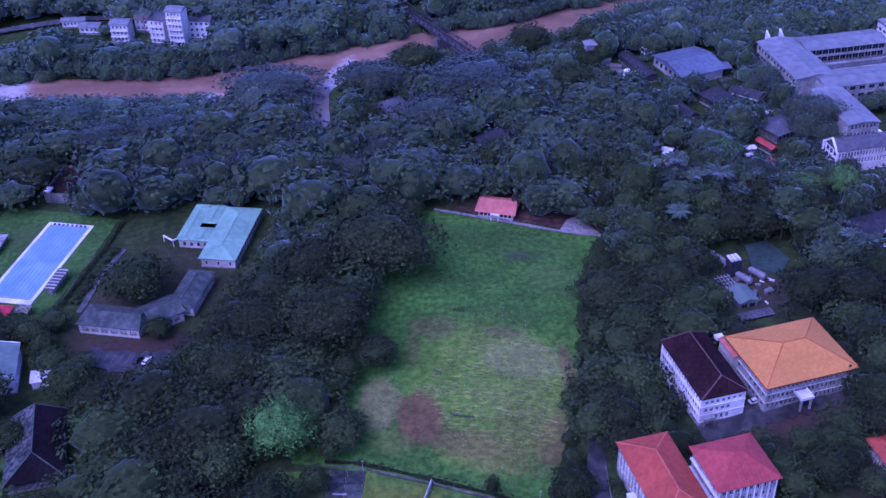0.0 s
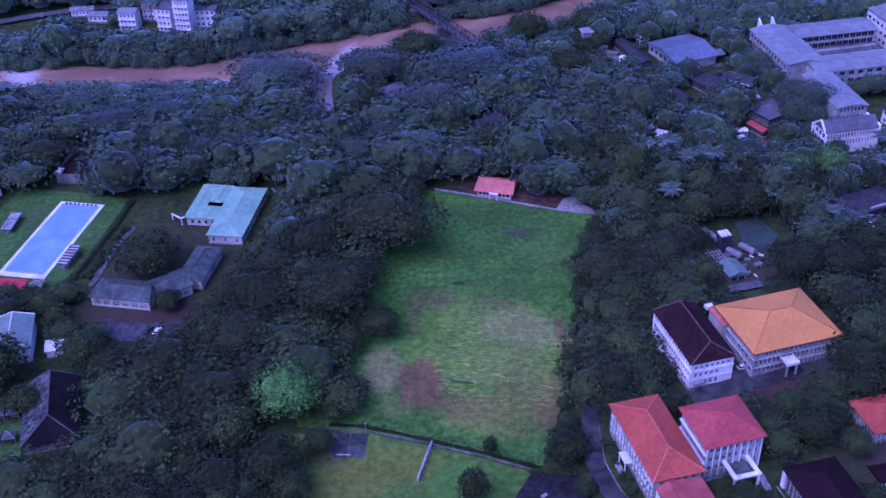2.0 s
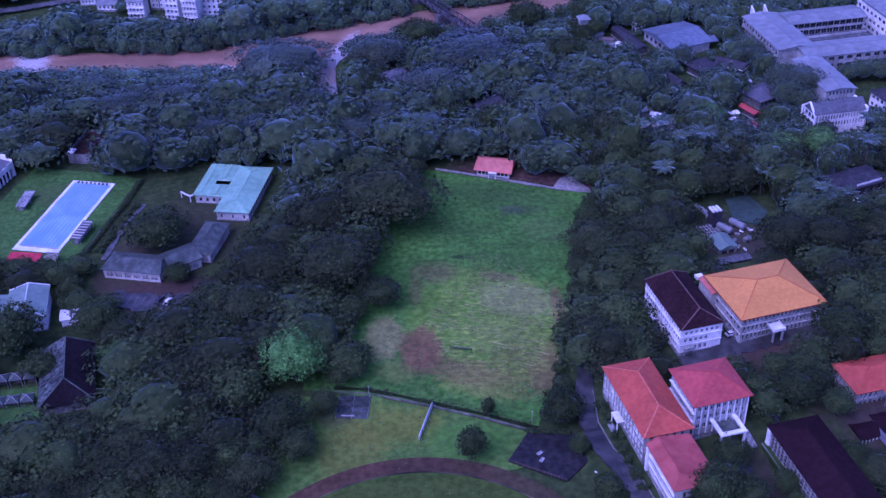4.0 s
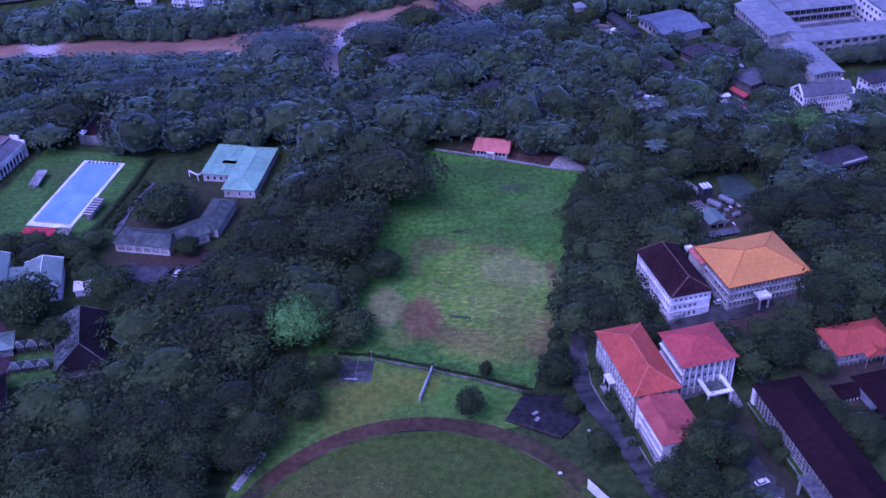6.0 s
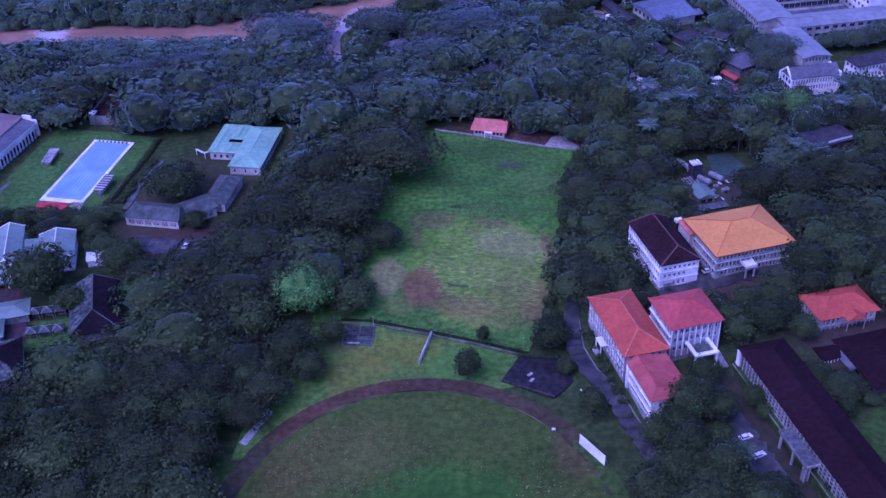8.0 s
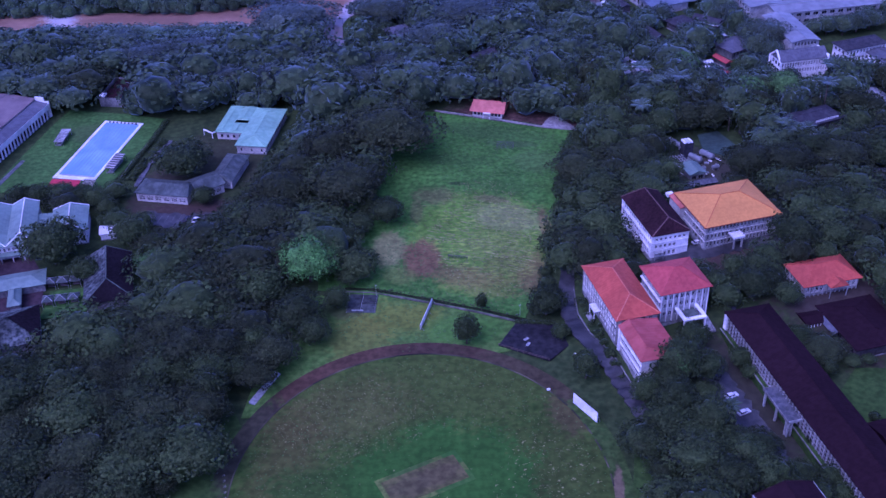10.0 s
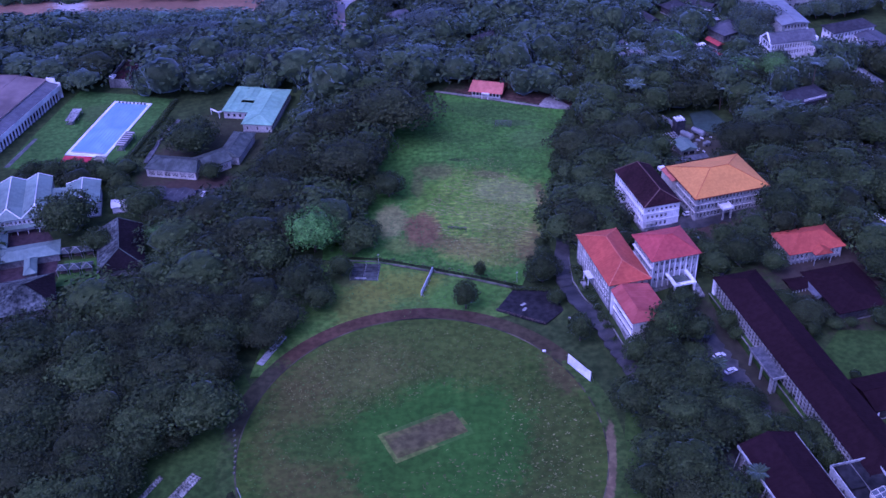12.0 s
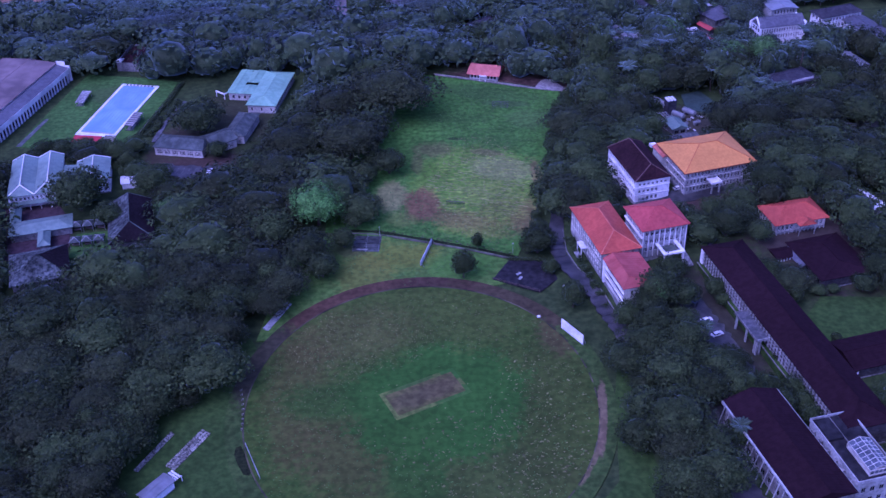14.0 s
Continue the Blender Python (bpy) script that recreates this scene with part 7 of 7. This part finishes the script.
OPEN = [[(-34, 231), (-33, 262), (-24, 300), (-10, 372), (0, 380), (64, 356), (66, 346), (57, 318), (49, 286), (45, 266), (39, 234), (44, 180), (58, 160), (62, 100), (50, 60), (-70, 60), (-86, 128), (-66, 172), (-46, 200), (-42, 229)],
        [(-180, 318), (-167.5, 386), (-124, 374), (-131, 348), (-142, 304)], [(128, 150), (125, 178), (152, 186), (165, 150)], [(-112, 278), (-112, 291), (-92, 290), (-92, 279)],
        [(-206, 296), (-184, 386), (-168, 382), (-182, 300)], [(-66, 168), (-54, 190), (-50, 188), (-60, 166)], [(-57, 221), (-41, 221), (-41, 234), (-57, 234)], [(-75, 334), (-69, 374), (-62, 372), (-66, 334)], [(-91, 298), (-80, 328), (-75, 328), (-82, 300)], [(-168, 384), (-150, 376), (-148, 388), (-165, 398)], [(136, 386), (138, 408), (150, 402), (150, 384)], [(201.5, 367.5), (209.5, 366), (211, 348.5), (204.5, 350)], [(97, 132), (97, 150), (107, 150), (109, 134)],
        [(-300, 528), (-233, 540), (-199, 551), (-178, 556), (-178, 574), (-199, 575), (-233, 564), (-300, 552)], [(-133, 348), (-125, 376), (-110, 376), (-118, 344)], [(98, 286), (100, 322), (115, 334), (127, 338), (133, 322), (133, 306), (126, 290)], [(-86, 85), (-102, 106), (-88, 126), (-72, 126), (-70, 90)], [(78, 228), (78, 242), (100, 246), (130, 250), (130, 243), (102, 233)],
        [(88, 150), (84, 180), (92, 184), (101, 152)], [(-54, 430), (-44, 430), (-43, 500), (-66, 500)], [(44, 234), (43, 205), (49, 185), (56, 168), (60, 160), (63, 162), (58, 174), (53, 190), (49, 208), (50, 234)]]


def in_poly(x, y, poly):
    odd = False
    for (x0, y0), (x1, y1) in zip(poly, poly[1:] + poly[:1]):
        if (y0 > y) != (y1 > y) and x < x0 + (y - y0) * (x1 - x0) / (y1 - y0):
            odd = not odd
    return odd


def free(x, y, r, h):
    """Whether a tree may stand here: clear of open ground, water, roads and of the camera's view of buildings."""
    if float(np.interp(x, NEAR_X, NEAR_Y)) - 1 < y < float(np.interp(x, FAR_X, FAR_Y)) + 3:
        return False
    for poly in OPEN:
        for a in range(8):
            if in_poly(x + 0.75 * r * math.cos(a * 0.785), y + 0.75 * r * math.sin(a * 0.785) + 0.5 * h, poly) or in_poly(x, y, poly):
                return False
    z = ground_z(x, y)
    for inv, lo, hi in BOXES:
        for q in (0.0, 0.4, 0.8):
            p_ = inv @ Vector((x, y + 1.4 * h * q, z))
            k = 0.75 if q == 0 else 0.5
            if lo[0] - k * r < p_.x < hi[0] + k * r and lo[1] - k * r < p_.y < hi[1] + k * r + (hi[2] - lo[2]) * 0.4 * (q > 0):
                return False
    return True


random.seed(77)
FILL = []
tries = 0
while tries < 26000:
    tries += 1
    x, y = random.uniform(-270, 280), random.uniform(80, 645)
    if abs(x) > 140 + 0.25 * y and y < 520:
        continue
    # the large crowns first, the smaller ones in the gaps they leave
    early = tries < 9000
    r = random.uniform(7.0 if early else 4.2, 10.5) if x > 60 or y < 200 else random.uniform(10.0 if early else 5.5, 15.0 if early else 11.0)
    h = random.uniform(8, 13) * (0.75 + r / 30)
    if y > 300:
        h *= random.uniform(1.05, 1.5)
    if any((x - a) ** 2 + (y - b_) ** 2 < ((0.51 if y < 515 else 0.44) * (r + c)) ** 2 for a, b_, c in PLACED):
        continue
    bank = float(np.interp(x, NEAR_X, NEAR_Y)) - y
    if 0 < bank < 34:
        h = min(h, 4.0 + 0.22 * bank)
        r = min(r, 8.0)
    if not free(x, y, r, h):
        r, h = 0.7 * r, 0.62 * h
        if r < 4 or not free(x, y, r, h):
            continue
    PLACED.append((x, y, r))
    FILL.append((x, y, (1.16 if y < 300 else 1.08) * r, h))
for i in range(110):
    x = -275 + 5 * i + random.uniform(-1.5, 1.5)
    for y, keep in ((float(np.interp(x, FAR_X, FAR_Y)) + random.uniform(-6.5, -3), True), (float(np.interp(x, NEAR_X, NEAR_Y)) - random.uniform(3, 6), not -62 < x < -44)):
        r = random.uniform(4.0, 6.5)
        if keep and not any((inv @ Vector((x, y, 0))).x < hi[0] + 3 and (inv @ Vector((x, y, 0))).x > lo[0] - 3 and lo[1] - 3 < (inv @ Vector((x, y, 0))).y < hi[1] + 3 for inv, lo, hi in BOXES):
            FILL.append((x, y, r, random.uniform(8, 11) if y > 505 else random.uniform(3, 4.5)))
for i in range(150):
    # low growth that closes the far bank behind its first row
    x = -285 + 3.8 * i + random.uniform(-1.5, 1.5)
    y, r = float(np.interp(x, FAR_X, FAR_Y)) + random.uniform(1, 15), random.uniform(4.0, 6.5)
    spots = [(inv @ Vector((x, y, 0)), lo, hi) for inv, lo, hi in BOXES]
    if not any(lo[0] - 4 < p_.x < hi[0] + 4 and lo[1] - 7 < p_.y < hi[1] + 4 for p_, lo, hi in spots) and not any(in_poly(x, y, poly) for poly in OPEN):
        FILL.append((x, y, r, random.uniform(6, 8.5)))
FILL.sort(key=lambda q: q[1])
near_fill = [q for q in FILL if q[1] < 340][:138]
far_fill = [q for q in FILL if q not in near_fill]
for x, y, r, h in near_fill:
    k = random.random()
    # dim south-west corner imitated by choosing more dark-leaved trees
    tree("rain" if k < (0.65 if x < -40 and y < 260 else 0.3) and r > 6 else "round", x, y, r, h)

# the further woods and the low growth under the trees
MIXED = (("rain", 1), ("round", 2), ("round", 3), ("round", 4), ("round", 5), ("grey", 6))
VAR = [crown_arrays(k, s, 8) for k, s in MIXED]


def woods(name, items, mat, label, hang=0.62):
    V, F, off = [], [], 0
    for x, y, r, h in items:
        v, f = VAR[random.randrange(len(VAR))]
        a = random.uniform(0, 6.28)
        c, s = math.cos(a), math.sin(a)
        w = np.stack(((v[:, 0] * c - v[:, 1] * s) * r, (v[:, 0] * s + v[:, 1] * c) * r, v[:, 2] * h * np.where(v[:, 2] > 0, 0.62, hang)), 1) + (x, y, ground_z(x, y) + h * 0.52)
        V.append(w)
        F.append(f + off)
        off += len(w)
    return tagged(new(name, mesh_np(name, np.concatenate(V), np.concatenate(F), mat, True)), label, "woodland", kind="stuff")


random.shuffle(far_fill)
border = {q: q[1] + random.uniform(-55, 55) for q in far_fill}
mid_fill = [q for q in far_fill if border[q] < 350]
far_fill = sorted((q for q in far_fill if border[q] >= 350), key=lambda q: q[1] + random.uniform(-70, 70))
third = len(far_fill) // 3
FAR_VAR = VAR
VAR = [crown_arrays(k, s + 20, 3) for k, s in MIXED[:5]]
woods("woodland", mid_fill[::2], LEAF_MID, "dense green trees between the college buildings", 0.9)
woods("woodland", mid_fill[1::2], LEAF, "dark mature trees between the college buildings", 0.9)
VAR = FAR_VAR
# woods turn paler northwards: haze put into the leaf colours
woods("woodland", far_fill[2 * third:], LEAF_FAR, "dense woodland along the river, strongest painted haze", 0.9)
woods("woodland", far_fill[third:2 * third], LEAF_FAR2, "green mixed woodland along the river, painted haze", 0.9)
woods("woodland", far_fill[:third], LEAF_FAR3, "dark mature woodland between the houses, lighter painted haze", 0.9)
shrubs = []
tries = 0
while tries < 6000 and len(shrubs) < 320:
    tries += 1
    x, y = random.uniform(-250, 250), random.uniform(82, 520)
    r = random.uniform(1.2, 3.0)
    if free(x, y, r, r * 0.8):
        shrubs.append((x, y, r, r * 0.75))
VAR = [crown_arrays("round", 41 + k, 13) for k in range(3)]
thicket = []
for x0, x1, y0, y1, count in ((80, 172, 378, 505, 330), (-78, -18, 425, 500, 120), (60, 100, 344, 378, 40), (150, 200, 330, 400, 70)):
    for i in range(count):
        x, y, r = random.uniform(x0, x1), random.uniform(y0, y1), random.uniform(1.6, 3.6)
        spots = [(inv @ Vector((x, y, 0)), lo, hi) for inv, lo, hi in BOXES]
        bank = float(np.interp(x, NEAR_X, NEAR_Y)) - y
        brook = abs(x - float(np.interp(y, (420, 490), (-47.5, -56))))
        if bank > 4 and brook > 6 + r and not any(lo[0] - 0.8 * r < p_.x < hi[0] + 0.8 * r and lo[1] - 0.8 * r < p_.y < hi[1] + 0.8 * r for p_, lo, hi in spots) and not in_poly(x, y, OPEN[0]):
            thicket.append((x, y, r, random.uniform(1.6, 3.2)))
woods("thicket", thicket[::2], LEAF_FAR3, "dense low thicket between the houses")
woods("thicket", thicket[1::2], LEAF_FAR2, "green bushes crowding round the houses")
VAR = [crown_arrays("round", 31 + k, 14) for k in range(2)]
woods("undergrowth_shrubs", shrubs, LEAF_MID, "low dark shrubs under the trees")
# clipped hedges
hedge = []
for (x0, y0), (x1, y1) in (((-127, 371), (-131, 348)), ((-131, 348), (-141, 306)), ((-141, 306), (-150, 303)), ((26, 209.5), (40, 208)), ((44, 262), (40, 240))):
    n = int(math.hypot(x1 - x0, y1 - y0) / 1.3)
    hedge += [(x0 + (x1 - x0) * i / n + random.uniform(-0.3, 0.3), y0 + (y1 - y0) * i / n, random.uniform(1.0, 1.7), 1.3) for i in range(n)]
for (x0, y0), (x1, y1) in (((-27, 232), (-15, 228.6)), ((-15, 228.6), (-3, 224.4)), ((-3, 224.4), (13, 218.4)), ((13, 218.4), (29, 211.4))):
    n = int(math.hypot(x1 - x0, y1 - y0) / 1.5)
    hedge += [(x0 + (x1 - x0) * i / n + random.uniform(-0.6, 0.6), y0 + (y1 - y0) * i / n + random.uniform(0.6, 1.8), random.uniform(0.3, 0.8), random.uniform(0.15, 0.4)) for i in range(n)]
for i in range(34):
    q = random.random()
    hedge.append((-136.5 + 8 * q + random.uniform(1.2, 4.5), 316 + 36 * q, random.uniform(0.8, 2.0), random.uniform(0.7, 1.8)))
# bushes between the lane and the red-roofed block
for i in range(60):
    q = random.random()
    hedge.append((49.2 + 8.4 * q + random.uniform(-1.2, 1.6), 219 - 47 * q + random.uniform(-2, 2), random.uniform(0.5, 1.5), random.uniform(0.5, 1.4)))
woods("hedge", hedge, LEAF_MID, "rough hedge along lawns and the pool")

# tufts and weeds on the oval and the field
rng = np.random.default_rng(4)


def tufts(name, xs, ys, size, mat, label, z=0.18):
    m = len(xs)
    c = np.stack((xs, ys, np.full(m, z)), 1)
    V, F = [], []
    for k in range(3):
        a = rng.uniform(0, 6.28, m)
        d = np.stack((np.cos(a), np.sin(a), np.zeros(m)), 1) * (size * rng.uniform(0.5, 1.0, m))[:, None]
        up = np.stack((rng.normal(0, 0.6, m) * size, rng.normal(0, 0.6, m) * size, size * rng.uniform(0.12, 0.3, m)), 1)
        V.append(np.stack((c - d, c + d, c + d * 0.7 + up, c - d * 0.7 + up), 1).reshape(-1, 3))
        F.append(np.arange(m)[:, None] * 4 + [[0, 1, 2, 3]] + k * m * 4)
    return tagged(new(name, mesh_np(name, np.concatenate(V), np.concatenate(F), mat)), label, "grass", kind="stuff")


def scatter(n, cx, cy, rx, ry):
    a, q = rng.uniform(0, 6.28, n), np.sqrt(rng.uniform(0, 1, n))
    return cx + rx * q * np.cos(a), cy + ry * q * np.sin(a)


STRAW = material("straw_tuft", (0.14, 0.15, 0.055), (0.23, 0.23, 0.095), 0.9, 1.0, 0.1, bump=0, per_island=0.3)
WEED = material("pale_weed", (0.075, 0.085, 0.026), (0.125, 0.130, 0.046), 0.9, 1.0, 0.1, bump=0, per_island=0.4)
GREENT = material("grass_tuft", (0.04, 0.105, 0.02), (0.075, 0.155, 0.036), 0.9, 1.0, 0.1, bump=0, per_island=0.4)
xs, ys = scatter(300, 14, 108, 32, 20)
tufts("pale_weeds", xs, ys, rng.uniform(0.22, 0.6, 300), WEED, "pale flowering weeds scattered on the oval")
xs, ys = scatter(900, -30, 164, 26, 18)
ok = ((xs + 8.6) / 55) ** 2 + ((ys - 131) / 61) ** 2 < 1
xs, ys = xs[ok], ys[ok]
tufts("pale_weeds", xs, ys, rng.uniform(0.08, 0.22, len(xs)), STRAW, "dry pale grass stalks on the oval")
xs, ys = scatter(330, 30, 116, 19, 40)
ok = ((xs + 8.6) / 54) ** 2 + ((ys - 131) / 60) ** 2 < 1
xs, ys = xs[ok], ys[ok]
tufts("pale_weeds", xs, ys, rng.uniform(0.16, 0.40, len(xs)), STRAW, "pale flowering weeds dotted over the oval")
xs, ys = scatter(2200, -8.6, 150, 54, 42)
ok = (((xs + 8.6) / 54) ** 2 + ((ys - 131) / 60) ** 2 < 1) & (((xs + 5) / 27) ** 2 + ((ys - 135) / 24) ** 2 > 1)
xs, ys = xs[ok], ys[ok]
tufts("pale_weeds", xs, ys, rng.uniform(0.08, 0.30, len(xs)), WEED, "thin dull weeds over the uncut rim of the oval")
xs, ys = scatter(260, -8, 132, 55, 60)
tufts("pale_weeds", xs, ys, rng.uniform(0.1, 0.26, 260), STRAW, "pale weeds scattered on the oval")
xs, ys = scatter(2600, -8.6, 131, 56, 62)
far = (xs + 3) ** 2 / 30 ** 2 + (ys - 131) ** 2 / 27 ** 2 > 1
xs, ys = xs[far], ys[far]
tufts("oval_grass", xs, ys, rng.uniform(0.10, 0.3, len(xs)), GREENT, "uneven grass tufts on the oval")
xs, ys = scatter(1800, 18, 266, 20, 42)
tufts("field_straw", xs, ys, rng.uniform(0.12, 0.34, 1800), STRAW, "dry straw tufts on the football field", 0.1)
xs, ys = scatter(3000, 28, 328, 32, 34)
ok = np.array([in_poly(a, b_, OPEN[0][:12]) for a, b_ in zip(xs, ys)])
tufts("field_grass", xs[ok], ys[ok], rng.uniform(0.15, 0.42, int(ok.sum())), GREENT, "long rough grass at the head of the field", 0.1)
xs, ys = scatter(1500, 6, 244, 36, 26)
ok = np.array([in_poly(a, b_, OPEN[0][:12]) for a, b_ in zip(xs, ys)])
tufts("field_grass", xs[ok], ys[ok], rng.uniform(0.12, 0.36, int(ok.sum())), GREENT, "short dark grass tufts at the foot of the field", 0.1)
xs, ys = scatter(1500, 14, 262, 34, 46)
ok = np.array([in_poly(a, b_, OPEN[0][:12]) for a, b_ in zip(xs, ys)])
tufts("field_weeds", xs[ok], ys[ok], rng.uniform(0.10, 0.42, int(ok.sum())), WEED, "dull weeds scattered over the football field", 0.1)
xs, ys = scatter(700, -8, 210, 30, 14)
tufts("strip_grass", xs, ys, rng.uniform(0.15, 0.4, 700), GREENT, "rough tufts on the practice strip", 0.08)

# windrows of cut grass on the mown half of the field
V, F = [], []
way, side = Vector((math.cos(radians(-24)), math.sin(radians(-24)), 0)), Vector((math.sin(radians(24)), math.cos(radians(24)), 0))
row_rng = random.Random(12)
for i in range(-15, 19):
    along = -34.0
    while along < 34:
        long = row_rng.uniform(0.8, 4.5)
        bend = 0.0035 * along * along
        c = Vector((21, 266, 0)) + way * along + side * (1.55 * i - bend + row_rng.uniform(-0.14, 0.14))
        edge = ((c.x - 19) / 25) ** 2 + ((c.y - 265) / 27) ** 2
        if edge < 1 and row_rng.random() < 0.72 - 0.35 * edge and noise.noise((c.x * 0.07, c.y * 0.07, 3)) > -0.18:
            w, h, n = row_rng.uniform(0.10, 0.24), row_rng.uniform(0.05, 0.12), len(V)
            for q in (0.0, 0.5, 1.0):
                m = c + way * long * q + side * row_rng.uniform(-0.12, 0.12)
                V += [(*(m - side * w)[:2], 0.1), (*m[:2], 0.1 + h), (*(m + side * w)[:2], 0.1)]
            F += [(n + a, n + a + 3, n + a + 4, n + a + 1) for a in (0, 1, 3, 4)]
        along += long + row_rng.uniform(0.2, 1.6)
tagged(new("windrow", mesh_np("windrow", np.array(V), np.array(F), STRAW)), "pale rows of cut dry grass on the mown field", "grass", kind="stuff")

# pale marker blocks and a dark ground patch beside the oval
for i in range(9):
    bm = bmesh.new()
    box(bm, -0.45, 0.45, -0.32, 0.32, -0.15, 0.22)
    bmesh.ops.bevel(bm, geom=bm.edges[:], offset=0.06, segments=1, affect="EDGES")
    ob = new("marker_block", mesh_of("marker_block", bm, STAINED))
    ob.matrix_basis = pose(-67.6 + 0.31 * i - 0.03 * (i - 4) ** 2, 141.0 - 2.3 * i, 0.13, 0, 0, 80 + 3 * i)
    tagged(ob, "small stained concrete block beside the oval", "block", "marker blocks")
sheet("mud_hollow", [(-66.4, 114.6), (-64.9, 115.4), (-62.6, 110.2), (-60.2, 104.6), (-60.8, 102.6), (-62.6, 103.0), (-65.0, 107.4), (-66.6, 111.6)], DITCH, "flat dark ground patch beside the rail", 0.145, 0.2, "ground")
